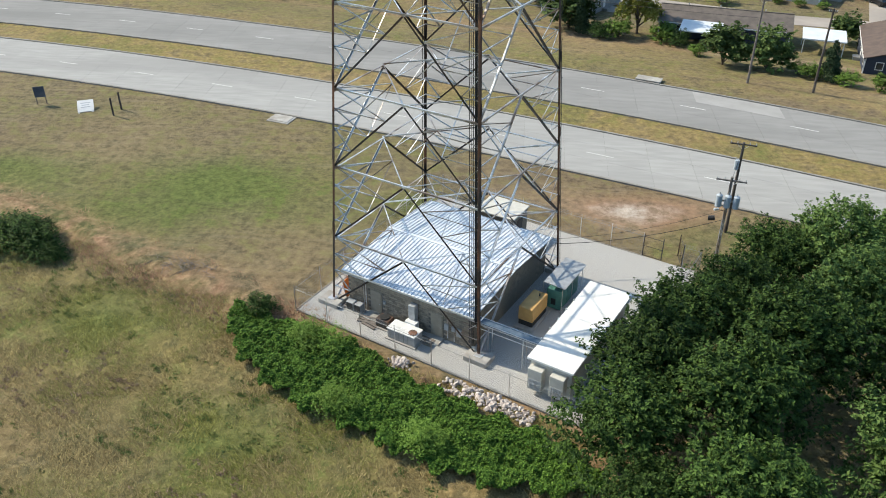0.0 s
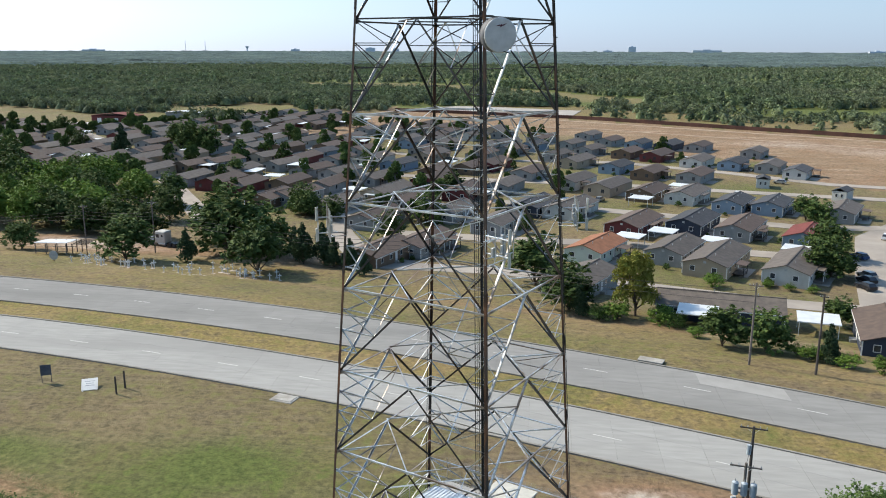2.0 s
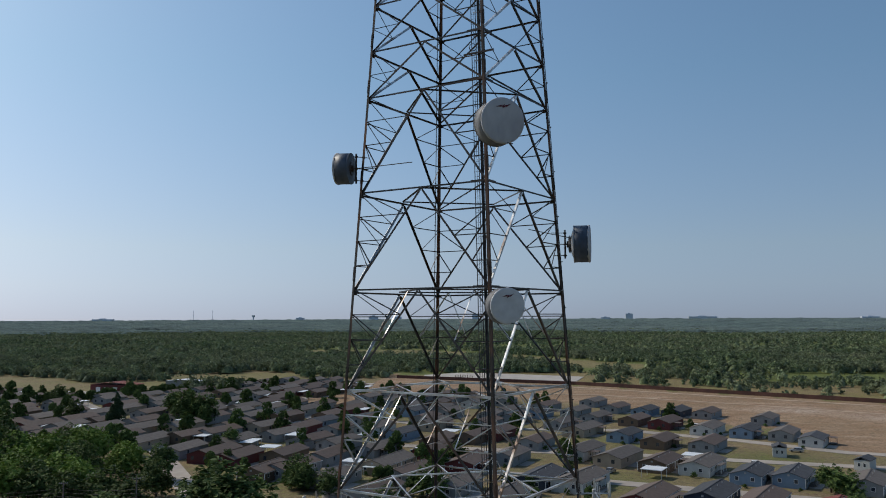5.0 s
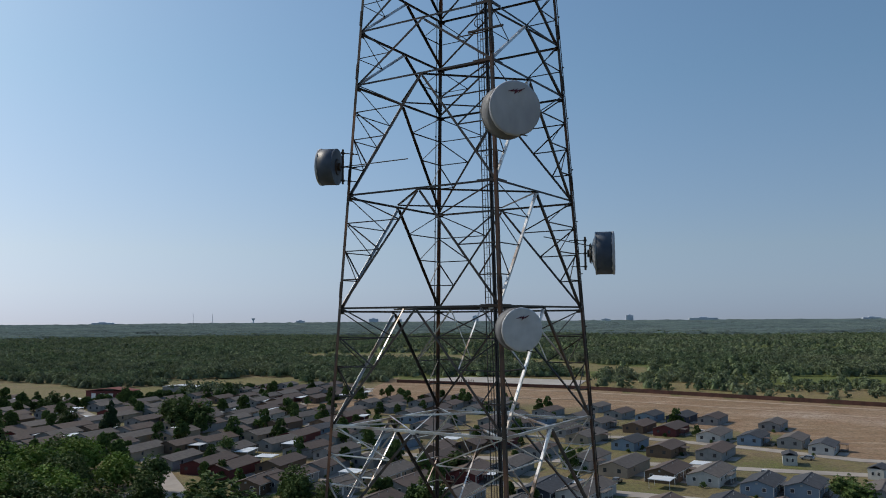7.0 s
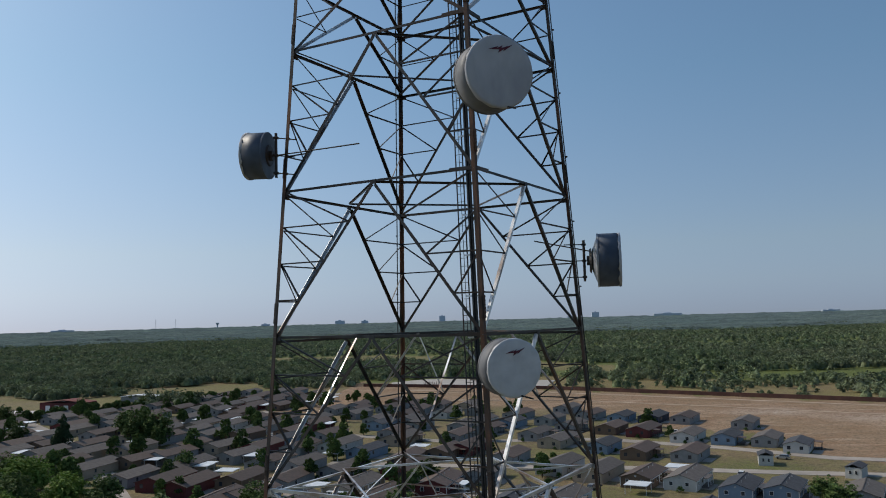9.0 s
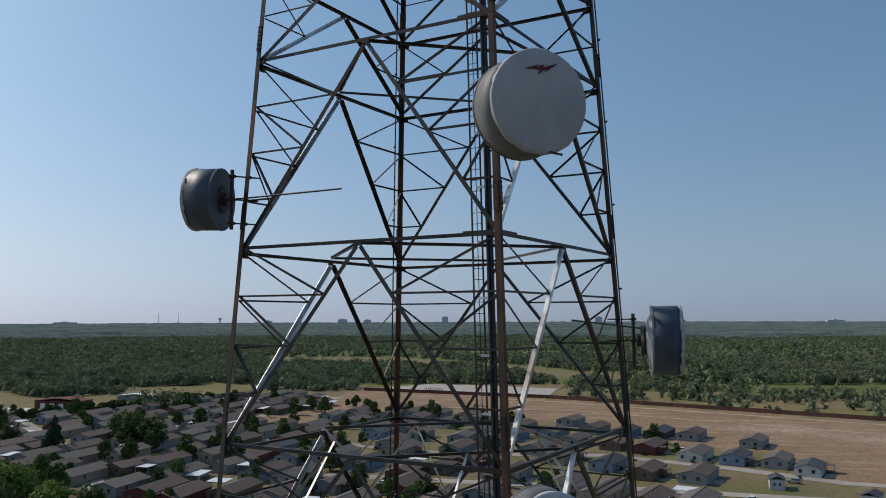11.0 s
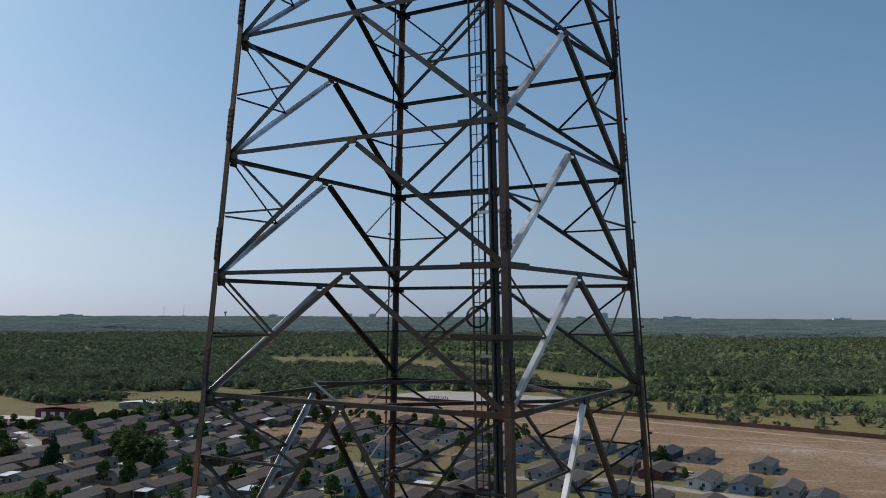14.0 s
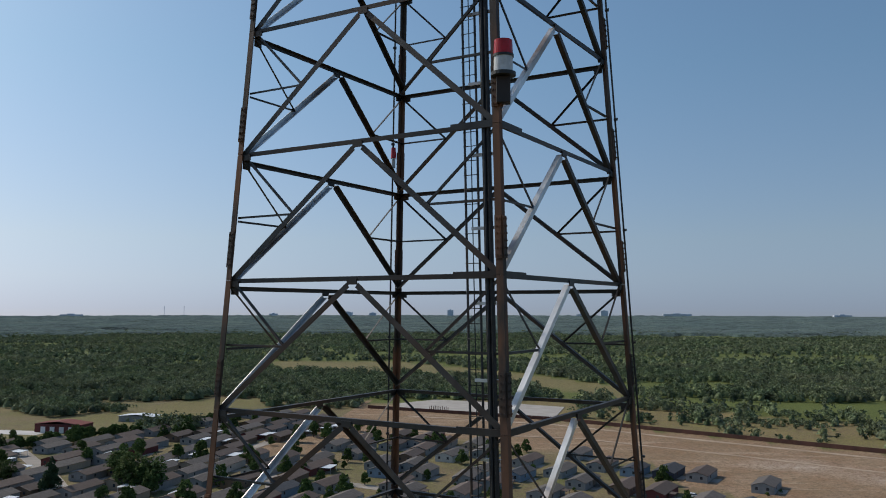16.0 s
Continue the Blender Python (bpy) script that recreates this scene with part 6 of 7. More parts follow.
def gable_roof(L, W, zh, rise, over, t=0.14):
    """Two roof slabs, the ridge along y."""
    bm = bmesh.new()
    for s in (-1, 1):
        e = s * (W / 2 + over)
        slope = rise / (W / 2)
        v = []
        for dz in (0, t):
            for x, y in ((0, -L / 2 - over), (e, -L / 2 - over), (e, L / 2 + over), (0, L / 2 + over)):
                v.append(bm.verts.new((x, y, zh + rise - abs(x) * slope + dz)))
        for f in ((0, 1, 2, 3), (7, 6, 5, 4), (0, 4, 5, 1), (1, 5, 6, 2), (2, 6, 7, 3), (3, 7, 4, 0)):
            bm.faces.new([v[k] for k in f])
    bmesh.ops.recalc_face_normals(bm, faces=bm.faces)
    return bm


def home(roof, wall, L, W, label, porch, x, y, turn, group, full=True):
    """A long low home: body with gables, roof, windows, door, skirting, sometimes a porch."""
    L, W = L * 1.08, W * 1.08
    h = thing("mobile_home", label, "house", pose(x, y, float(land(x, y)), 0, 0, turn), group)
    zh, rise = 3.0, W * 0.16
    bm = bmesh.new()
    box(-W / 2, W / 2, -L / 2, L / 2, 0.6, zh, bm)
    for s in (-1, 1):
        v = [bm.verts.new((xx, yy, zz)) for yy in (s * L / 2, s * (L / 2 - 0.1)) for xx, zz in ((-W / 2, zh), (W / 2, zh), (0, zh + rise))]
        for f in ((0, 1, 2), (5, 4, 3), (0, 3, 4, 1), (1, 4, 5, 2), (2, 5, 3, 0)):
            bm.faces.new([v[k] for k in f])
    part("wall", bm, wall, h)
    part("roof", gable_roof(L, W, zh, rise, 0.35), roof, h, "low shingle roof")
    part("skirting", box(-W / 2 + 0.05, W / 2 - 0.05, -L / 2 + 0.05, L / 2 - 0.05, -0.6, 0.6), wall, h)
    for sx in (-1, 1):
        for q in (-0.36, -0.14, 0.12, 0.34) if full else (-0.2,):
            win = part("window", box(sx * W / 2 - 0.03, sx * W / 2 + 0.03, q * L - 0.5, q * L + 0.5, 1.35, 2.55), WHITE_TRIM if full else GLASS, h)
            if full:
                part("pane", box(sx * W / 2 - 0.04, sx * W / 2 + 0.04, q * L - 0.4, q * L + 0.4, 1.45, 2.45), GLASS, win)
        if full:
            part("door", box(sx * W / 2 - 0.04, sx * W / 2 + 0.04, -0.03 * L, -0.03 * L + 0.95, 0.65, 2.65), WHITE_TRIM, h)
            part("step", box(sx * W / 2 + (0 if sx > 0 else -1.0), sx * W / 2 + (1.0 if sx > 0 else 0), -0.05 * L, -0.05 * L + 1.4, 0, 0.6), CONCRETE, h)
    for sy in (-1, 1) if full else (-1,):
        for xx in (-W * 0.27, W * 0.22):
            win = part("window", box(xx - 0.55, xx + 0.55, sy * L / 2 - 0.03, sy * L / 2 + 0.03, 1.35, 2.55), WHITE_TRIM if full else GLASS, h)
            if full:
                part("pane", box(xx - 0.45, xx + 0.45, sy * L / 2 - 0.04, sy * L / 2 + 0.04, 1.45, 2.45), GLASS, win)
    if porch and full:
        pr = part("porch_roof", box(W / 2, W / 2 + 2.0, -L * 0.2, L * 0.12, 2.75, 2.9), roof, h)
        for yy in (-L * 0.19, -L * 0.04, L * 0.11):
            part("porch_post", box(W / 2 + 1.8, W / 2 + 1.95, yy - 0.07, yy + 0.07, 0, 2.75), WHITE_TRIM, h)
        part("porch_deck", box(W / 2, W / 2 + 2.0, -L * 0.2, L * 0.12, 0.1, 0.6), GREY_WOOD, h)
    if full:
        for sx in (-1, 1):
            part("fascia", box(sx * (W / 2 + 0.36) - 0.03, sx * (W / 2 + 0.36) + 0.03, -L / 2 - 0.36, L / 2 + 0.36, zh - 0.2, zh - 0.02), WHITE_TRIM, h)
        for sx in (-1, 1):
            for sy in (-1, 1):
                part("corner_board", box(sx * W / 2 - 0.09, sx * W / 2 + 0.09, sy * L / 2 - 0.09, sy * L / 2 + 0.09, 0.5, zh - 0.02), WHITE_TRIM, h)
        part("gable_vent", box(-0.3, 0.3, -L / 2 - 0.05, -L / 2 + 0.05, zh + 0.25, zh + 0.75), AC_GREY, h)
        part("ridge_cap", box(-0.16, 0.16, -L / 2 - 0.36, L / 2 + 0.36, zh + rise + 0.10, zh + rise + 0.20), roof, h)
    for q in (-0.3, 0.05, 0.3) if full else ():
        part("vent", tube((W * 0.12, q * L, zh + rise * 0.7), (W * 0.12, q * L, zh + rise + 0.25), 0.09, sides=6), AC_GREY, h)
    return h


HOME_KINDS = [(0, 1, 19, 8.6, "tan home with a grey-brown shingle roof", 0), (0, 0, 18, 8.4, "white home with a grey shingle roof", 1), (3, 6, 15, 8.2, "pale mint home with an orange shingle roof", 0),
              (0, 2, 16, 8.0, "grey home with a grey shingle roof", 0), (1, 4, 18, 8.6, "maroon home with a brown shingle roof", 1), (2, 5, 17, 8.6, "navy home with a charcoal roof", 0),
              (1, 2, 17, 8.2, "grey home with a brown shingle roof", 1), (4, 3, 14, 8.2, "blue home with a red shingle roof", 0), (2, 3, 15, 8.0, "pale blue home with a charcoal roof", 1),
              (1, 7, 16, 8.2, "brown home with a brown shingle roof", 0), (2, 0, 14, 7.6, "white home with a charcoal roof", 1), (0, 5, 19, 8.4, "navy home with a grey shingle roof", 0), (1, 5, 15, 8.2, "navy home with a dark brown roof", 0)]
protos = {}


placed = []


def settle_home(kind, x, y, turn, group):
    if within(x, y, SOIL_TONGUE) or within(x, y, BARN_FIELD):
        return
    full = y < 215 and x > -80
    placed.append((x, y))
    if (kind, full) in protos:
        c = copy_thing(protos[kind, full], pose(x, y, float(land(x, y)), 0, 0, turn))
        c["group"] = group
    else:
        r, w, L, W, label, porch = HOME_KINDS[kind]
        protos[kind, full] = home(ROOFS[r], WALLS[w], L, W, label, porch, x, y, turn, group, full)


A = 64 - 90
NEAR_STREET = ((46, 126, 0), (61, 121, 1), (20, 133, 2), (38, 134, 3), (32, 163, 4), (48, 167, 5), (59, 161, 6), (73, 152, 7), (15, 101, 3))
for x, y, k in NEAR_STREET:
    settle_home(k, x, y, A, "homes on the nearest street")
settle_home(12, 61, 72, 75 - 90, "homes on the nearest street")
EAST_STREETS = ((65, 197, 8), (76, 195, 8), (104, 267, 10), (98, 282, 2 + 1), (85, 288, 8), (103, 328, 3), (93, 187, 3), (54, 211, 1), (42, 214, 9), (30, 224, 0), (19, 235, 1), (64, 254, 6), (48, 259, 9),
                (37, 273, 8), (22, 288, 0), (72, 295, 1), (58, 312, 4), (46, 320, 9), (30, 329, 3))
for x, y, k in EAST_STREETS:
    settle_home(k, x, y, A, "homes on the east streets")
for x, y, k in ((82, 348, 6), (69, 353, 5), (55, 356, 8), (42, 367, 6), (22, 351, 3), (33, 394, 3), (16, 184, 1), (8, 373, 6), (14, 306, 3), (4, 342, 8), (-10, 350, 1)):
    settle_home(k, x, y, A, "homes on the east streets")
for x, y, k in ((-70, 195, 6), (-54, 182, 3), (-95, 263, 3), (-79, 249, 6), (-67, 244, 3), (-51, 232, 3), (-49, 269, 8), (-73, 314, 6), (-74, 387, 3), (-60, 412, 6), (-20, 265, 9), (-18, 174, 3), (-21, 134, 6), (-29, 121, 9),
                (-12, 275, 4), (3, 253, 6), (-6, 324, 6), (-38, 342, 3), (-28, 385, 1), (5, 186, 5), (-33, 190, 6), (-89, 301, 8), (-87, 348, 4), (-4, 160, 3)):
    settle_home(k, x, y, 70 - 90, "homes on the middle streets")
for x, y, k in ((-38, 163, 6), (-42, 205, 0), (-30, 232, 4), (-5, 222, 3), (-62, 285, 1), (-40, 300, 0), (-18, 305, 6), (-55, 345, 8), (-110, 318, 9), (-109, 343, 1), (-108, 286, 0), (-121, 266, 6), (-129, 256, 9)):
    settle_home(k, x, y, 72 - 90, "homes on the middle streets")
for x, y, k in ((-76, 189, 9), (-93, 211, 4), (-139, 241, 0), (-117, 224, 3), (-103, 218, 4), (-126, 318, 3), (-128, 350, 1), (-138, 333, 3), (-219, 304, 0), (-254, 337, 4), (-240, 353, 6), (-281, 389, 6), (-209, 358, 4),
                (-179, 327, 6), (-241, 402, 3), (-191, 277, 3), (-144, 283, 0), (-211, 426, 6), (-183, 430, 9)):
    settle_home(k, x, y, 80 - 90, "homes on the west streets")
for x, y, k in ((-204, 447, 6), (-156, 415, 3), (-199, 494, 6), (-224, 516, 3), (-143, 417, 9), (-157, 500, 6), (-153, 527, 3), (-141, 529, 6), (-123, 506, 9), (-243, 441, 3), (-270, 437, 6), (-300, 430, 3), (-320, 400, 6), (-175, 470, 3), (-230, 470, 6), (-262, 480, 0),
                (-160, 382, 3), (-185, 385, 4), (-162, 355, 1), (-215, 385, 6), (-240, 320, 9), (-270, 362, 3)):
    settle_home(k, x, y, 82 - 90, "homes on the west streets")
settle_home(11, 37.8, 84, 78, "homes on the nearest street")


# the rows close up towards the west
fill = random.Random(8)
# no white kinds here: the darker wall colours stand in for shaded walls
kinds = (3, 6, 0, 9, 9, 3, 6, 4, 0, 6)
for r in range(15):
    for c in range(22):
        x = -345 + 15.5 * c + 3 * fill.random() + 4 * (r % 2)
        y = 232 + 21.0 * r + 3 * fill.random() - 0.16 * (x + 180)
        if x > 5 - 0.1 * (y - 230) or wall_w(x, y) > 348 or (x < -190 and y > 425) or y < 205:
            continue
        if min(math.hypot(x - px, (y - py) * 0.75) for px, py in placed) > 13.5:
            settle_home(kinds[fill.randrange(10)], x, y, 78 - 90, "homes on the west streets" if x < -90 else "homes on the middle streets")


# parking pads beside the homes
pads = bmesh.new()
for x, y in placed:
    ang = 64 if x > 10 else 72 if x > -90 else 80
    d = Vector((math.cos(radians(ang - 90)), math.sin(radians(ang - 90)))) * 6.2
    box(-1.6, 1.6, -5, 3, -0.1, 0.05, pads, pose(x + d.x, y + d.y, float(land(x + d.x, y + d.y)), 0, 0, ang - 90))
pads_ob = tagged(new("driveways", mesh_of("driveways", pads, STREET)), "pale concrete parking pads beside the homes", "pavement", kind="structure")


YARD_SHRUB = tree_parts(64, 1.5, 1.2, 320, 0.30, LEAF_MID, 0.02, 0.9, 5)
pick = random.Random(31)
for x, y in [q for q in placed if q[1] < 340 and q[0] > -75]:
    turn = radians(A if x > 10 else 70 - 90)
    for a, b in ((pick.choice((-5.4, 5.6)), pick.uniform(-8, 8)), (pick.uniform(-4, 4), -10.5 - pick.random()), (pick.uniform(-4, 4), 10.5)):
        if pick.random() < 0.7:
            plant(YARD_SHRUB, "yard_shrub", "low green shrub by the wall of a home", x + a * math.cos(turn) - b * math.sin(turn), y + a * math.sin(turn) + b * math.cos(turn), pick.uniform(0.6, 1.3), pick.random() * 360, group="shrubs", category="shrub")


def deck(x, y, turn):
    """A timber stair deck with rails against a home's side."""
    d = thing("porch_deck", "dark timber porch deck with rails beside a home", "porch", pose(x, y, float(land(x, y)), 0, 0, turn), "porch decks")
    part("floor", box(-1.3, 1.3, -1.8, 1.8, 0.45, 0.6), GREY_WOOD, d)
    part("awning", box(-1.4, 1.5, -2.0, 2.0, 2.7, 2.8, m=pose(0, 0, 0, 0, 4)), ROOFS[1], d)
    for px, py in ((1.2, -1.7), (1.2, 1.7), (-1.2, -1.7), (-1.2, 1.7)):
        part("post", box(px - 0.06, px + 0.06, py - 0.06, py + 0.06, 0, 2.72), WOOD, d)
    part("rail", box(1.17, 1.23, -1.75, 1.75, 1.4, 1.5), WOOD, d)


for k, (x, y) in enumerate([q for q in placed if 110 < q[1] < 330 and q[0] > -60][::2]):
    ang = A if x > 10 else 70 - 90
    off = pose(x, y, 0, 0, 0, ang) @ Vector((5.75, (-3.5, 2.0, 5.0)[k % 3], 0))
    deck(off.x, off.y, ang)


def shed(x, y, turn):
    s = thing("garden_shed", "small white shed with a dark gable roof", "shed", pose(x, y, float(land(x, y)), 0, 0, turn), "sheds")
    part("wall", box(-2.2, 2.2, -3.6, 3.6, 0, 3.2), WALLS[0], s)
    part("roof", gable_roof(7.2, 4.4, 3.2, 0.9, 0.25), ROOFS[2], s)
    for q in (-0.8, 0.8):
        win = part("window", box(q - 0.4, q + 0.4, -3.65, -3.58, 1.2, 2.4), WHITE_TRIM, s)
        part("pane", box(q - 0.32, q + 0.32, -3.67, -3.6, 1.28, 2.32), GLASS, win)


shed(85, 242, -14)
shed(104, 219, -35)


def carport(x, y, turn, w=6.5, l=5.5):
    c = thing("carport", "open carport with a flat white tin roof on posts", "carport", pose(x, y, float(land(x, y)), 0, 0, turn), "carports")
    part("roof", box(-w / 2, w / 2, -l / 2, l / 2, 2.6, 2.78, m=pose(0, 0, 0, 2)), WHITE_TIN, c)
    for sx in (-1, 1):
        for sy in (-1, 1):
            part("post", box(sx * (w / 2 - 0.3) - 0.06, sx * (w / 2 - 0.3) + 0.06, sy * (l / 2 - 0.3) - 0.06, sy * (l / 2 - 0.3) + 0.06, 0, 2.7), WHITE_TRIM, c)


for x, y, tn in ((52, 77, -14), (33, 78, -14), (49, 143, A), (29, 145, A), (38, 152, A), (66, 136, A), (38, 200, A), (54, 226, A), (-44, 196, -18), (-53, 205, -18), (-25, 180, -18), (-60, 262, -18), (-12, 205, -18), (-30, 275, -18), (12, 195, A),
                 (-100, 240, -10), (-88, 230, -10), (-125, 290, -10), (-150, 300, -10), (-170, 340, -10), (-215, 335, -10), (-240, 372, -10), (-192, 372, -10), (-150, 372, -10), (-135, 440, -8), (-165, 445, -8), (-118, 470, -8), (-108, 465, -8), (-128, 475, -8), (-140, 480, -8)):
    carport(x, y, tn)
pick = random.Random(14)
for x, y in [q for q in placed if q[0] < -70 and q[1] > 210][::5]:
    carport(x + 6.6, y - 3 + 3 * pick.random(), -10, 5.5, 7.5)


# yard trees between the homes
YARD_KITS = [tree_parts(80 + q, 7.0, 3.4, 800, 0.72, LEAF_MID, 0.03, 0.95, 11) for q in range(3)]
fill = random.Random(9)
made = 0
while made < 150:
    y = fill.uniform(150, 520)
    x = fill.uniform(-340, 90)
    if wall_w(x, y) > 350 or (x > 20 and fill.random() < 0.75) or (x < -190 and y > 440):
        continue
    dist = min(math.hypot(x - px, y - py) for px, py in placed)
    if 7.5 < dist < 30:
        plant(YARD_KITS[made % 3], "yard_tree", "dark green yard tree between homes", x, y, fill.uniform(0.55, 1.25) * (1.25 if x < -80 else 1.0), fill.random() * 360, group="trees among the homes")
        made += 1
for q in range(70):
    x, y = fill.uniform(-182, -92), fill.uniform(140, 212)
    if x + 0.4 * y > -48:
        continue
    plant((MID_KITS[q % 4], LIME_KIT, MID_KITS[(q + 1) % 4])[q % 3], "park_tree", ("olive-green tree at the edge of the park", "bright green tree at the edge of the park")[q % 3 == 1], x, y, fill.uniform(1.1, 1.6), fill.random() * 360, group="trees among the homes")
for q in range(96):
    k = q / 95
    x = float(np.interp(k, (0, 0.28, 1), (-318, -256, -188))) + fill.uniform(-5, 5)
    y = float(np.interp(k, (0, 0.28, 1), (338, 388, 502))) + fill.uniform(-4, 4)
    plant(YARD_KITS[q % 3], "yard_tree", "dark green tree of the hedgerow behind the homes", x, y, fill.uniform(0.65, 1.05), fill.random() * 360, group="hedgerow trees", wide=1.3)


# ---- streets of the park ----
def strip(name, pts, w, material, label):
    lift = 0.05 + 0.016 * int(name[-1])
    v, f = [], []
    line = []
    for (x0, y0), (x1, y1) in zip(pts[:-1], pts[1:]):
        k = max(1, int(math.hypot(x1 - x0, y1 - y0) / 6))
        line += [(x0 + (x1 - x0) * i / k, y0 + (y1 - y0) * i / k) for i in range(k)]
    line.append(pts[-1])
    for i, (x, y) in enumerate(line):
        xa, ya = line[max(0, i - 1)]
        xb, yb = line[min(len(line) - 1, i + 1)]
        d = Vector((xb - xa, yb - ya)).normalized()
        for s in (-1, 1):
            px, py = x - d.y * s * w / 2, y + d.x * s * w / 2
            v += [(px, py, float(land(px, py)) + lift), (px, py, float(land(px, py)) - 0.3)]
    for i in range(len(line) - 1):
        a, b = 4 * i, 4 * i + 4
        f += [(a, b, b + 2, a + 2), (a + 1, b + 1, b, a), (a + 2, b + 2, b + 3, a + 3)]
    return tagged(new(name, raw_mesh(name, v, f, material)), label, "street", kind="structure")


strip("street_1", [(-30, 116), (0, 116), (12, 110), (30, 107), (52, 99), (70, 96), (95, 100)], 8.0, STREET, "pale concrete street behind the nearest homes")
strip("street_2", [(70, 94), (78, 120), (92, 160), (125, 200), (190, 195)], 9.0, STREET, "pale concrete street at the edge of the park")
strip("street_3", [(-30, 152), (0, 148), (25, 147), (45, 143), (70, 138), (84, 132)], 6.5, STREET, "pale street between rows of homes")
strip("street_4", [(-40, 210), (0, 200), (40, 186), (80, 172), (100, 174)], 6.5, STREET, "pale street between rows of homes")
strip("street_5", [(-60, 255), (-10, 245), (40, 238), (90, 226), (140, 215), (220, 195)], 6.5, STREET, "pale street between rows of homes")
strip("street_6", [(-80, 330), (-20, 300), (40, 300), (80, 275), (110, 250), (200, 222)], 6.5, STREET, "pale street along the bare field")
strip("street_7", [(-30, 116), (-45, 150), (-62, 215), (-85, 280), (-100, 330), (-124, 368), (-135, 404), (-126, 448), (-113, 480), (-114, 530)], 7.0, STREET, "pale street running back through the park")
strip("street_8", [(-85, 160), (-110, 200), (-150, 265), (-200, 330), (-260, 400)], 7.0, STREET, "pale street through the west homes")


# ---- cars, truck, pavilion and burial ground ----
def car(x, y, turn, paint, label):
    c = thing("parked_car", label, "car", pose(x, y, float(land(x, y)) + 0.1, 0, 0, turn), "parked cars")
    bm = bmesh.new()
    prof = ((-2.2, 0.35), (2.25, 0.35), (2.3, 0.75), (1.2, 0.95), (-2.2, 0.98))
    lo = [bm.verts.new((-0.9, yy, zz)) for yy, zz in prof]
    hi = [bm.verts.new((0.9, yy, zz)) for yy, zz in prof]
    for i in range(5):
        j = (i + 1) % 5
        bm.faces.new((lo[i], lo[j], hi[j], hi[i]))
    bm.faces.new(lo[::-1])
    bm.faces.new(hi)
    part("body", bm, paint, c)
    bm = bmesh.new()
    v = [bm.verts.new((sx * w, yy, zz)) for yy, zz, w in ((-2.0, 0.97, 0.86), (1.1, 0.95, 0.86), (0.4, 1.5, 0.7), (-1.5, 1.52, 0.7)) for sx in (-1, 1)]
    for f in ((0, 2, 4, 6), (1, 7, 5, 3), (2, 3, 5, 4), (0, 6, 7, 1), (0, 1, 3, 2)):
        bm.faces.new([v[k] for k in f])
    part("windows", bm, GLASS, c)
    part("car_roof", box(-0.7, 0.7, -1.5, 0.42, 1.5, 1.57, bevel=0.02), paint, c)
    for sx in (-0.85, 0.85):
        for yy in (-1.4, 1.45):
            part("wheel", tube((sx - 0.1, yy, 0.33), (sx + 0.1, yy, 0.33), 0.33, sides=14), BLACK, c)


CARP = [mat("car_dark", (0.02, 0.022, 0.026), (0.03, 0.03, 0.034), 1, 0.25, 0.3), mat("car_white", (0.7, 0.7, 0.7), (0.62, 0.62, 0.62), 1, 0.3), mat("car_blue", (0.03, 0.08, 0.2), (0.025, 0.06, 0.16), 1, 0.3, 0.2),
        mat("car_silver", (0.4, 0.41, 0.42), (0.35, 0.36, 0.37), 1, 0.3, 0.5)]
for x, y, tn, k in ((72.5, 112, 20, 0), (74.5, 117, 20, 0), (76, 121, 22, 3), (80.5, 138, 22, 2), (95, 160, -30, 1), (54, 186, A, 1), (50, 148, A, 2), (26, 206, A, 3), (-38, 238, 70, 1), (-35, 241, 70, 1), (-5, 232, 65, 2), (-92, 296, 70, 3), (-20, 147, 80, 0), (72, 222, A, 1), (70, 312, 60, 1), (93, 250, 60, 3)):
    car(x, y, tn, CARP[k], ("dark car", "white car", "blue pickup", "silver car")[k] + " parked by the street kerb")

truck = thing("truck_tractor", "white sleeper-cab truck tractor parked by the trees", "truck", pose(-82, 125.5, float(land(-82, 125.5)), 0, 0, 75))
part("cab", box(-1.25, 1.25, -1.6, 1.2, 0.9, 3.7, bevel=0.18), WALLS[0], truck, "white sleeper cab")
part("bonnet", box(-1.0, 1.0, 1.2, 3.4, 0.8, 2.1, bevel=0.2), WALLS[0], truck)
part("windscreen", box(-1.05, 1.05, 1.19, 1.24, 2.1, 3.0), GLASS, truck)
for sx in (-1.26, 1.22):
    part("side_window", box(sx, sx + 0.04, 0.1, 1.0, 2.2, 3.0), GLASS, truck)
    part("bunk_window", box(sx, sx + 0.04, -1.0, -0.5, 2.4, 2.9), GLASS, truck)
part("chassis", box(-0.6, 0.6, -4.6, 1.0, 0.6, 0.95), BLACK, truck)
for sx in (-1.1, 1.1):
    part("fuel_tank", tube((sx * 0.95, -1.6, 0.75), (sx * 0.95, 0.3, 0.75), 0.35, sides=12), AC_GREY, truck)
    for yy in (-4.0, -2.7, 2.4):
        part("wheel", tube((sx - 0.2, yy, 0.52), (sx + 0.2, yy, 0.52), 0.52, sides=16), BLACK, truck)

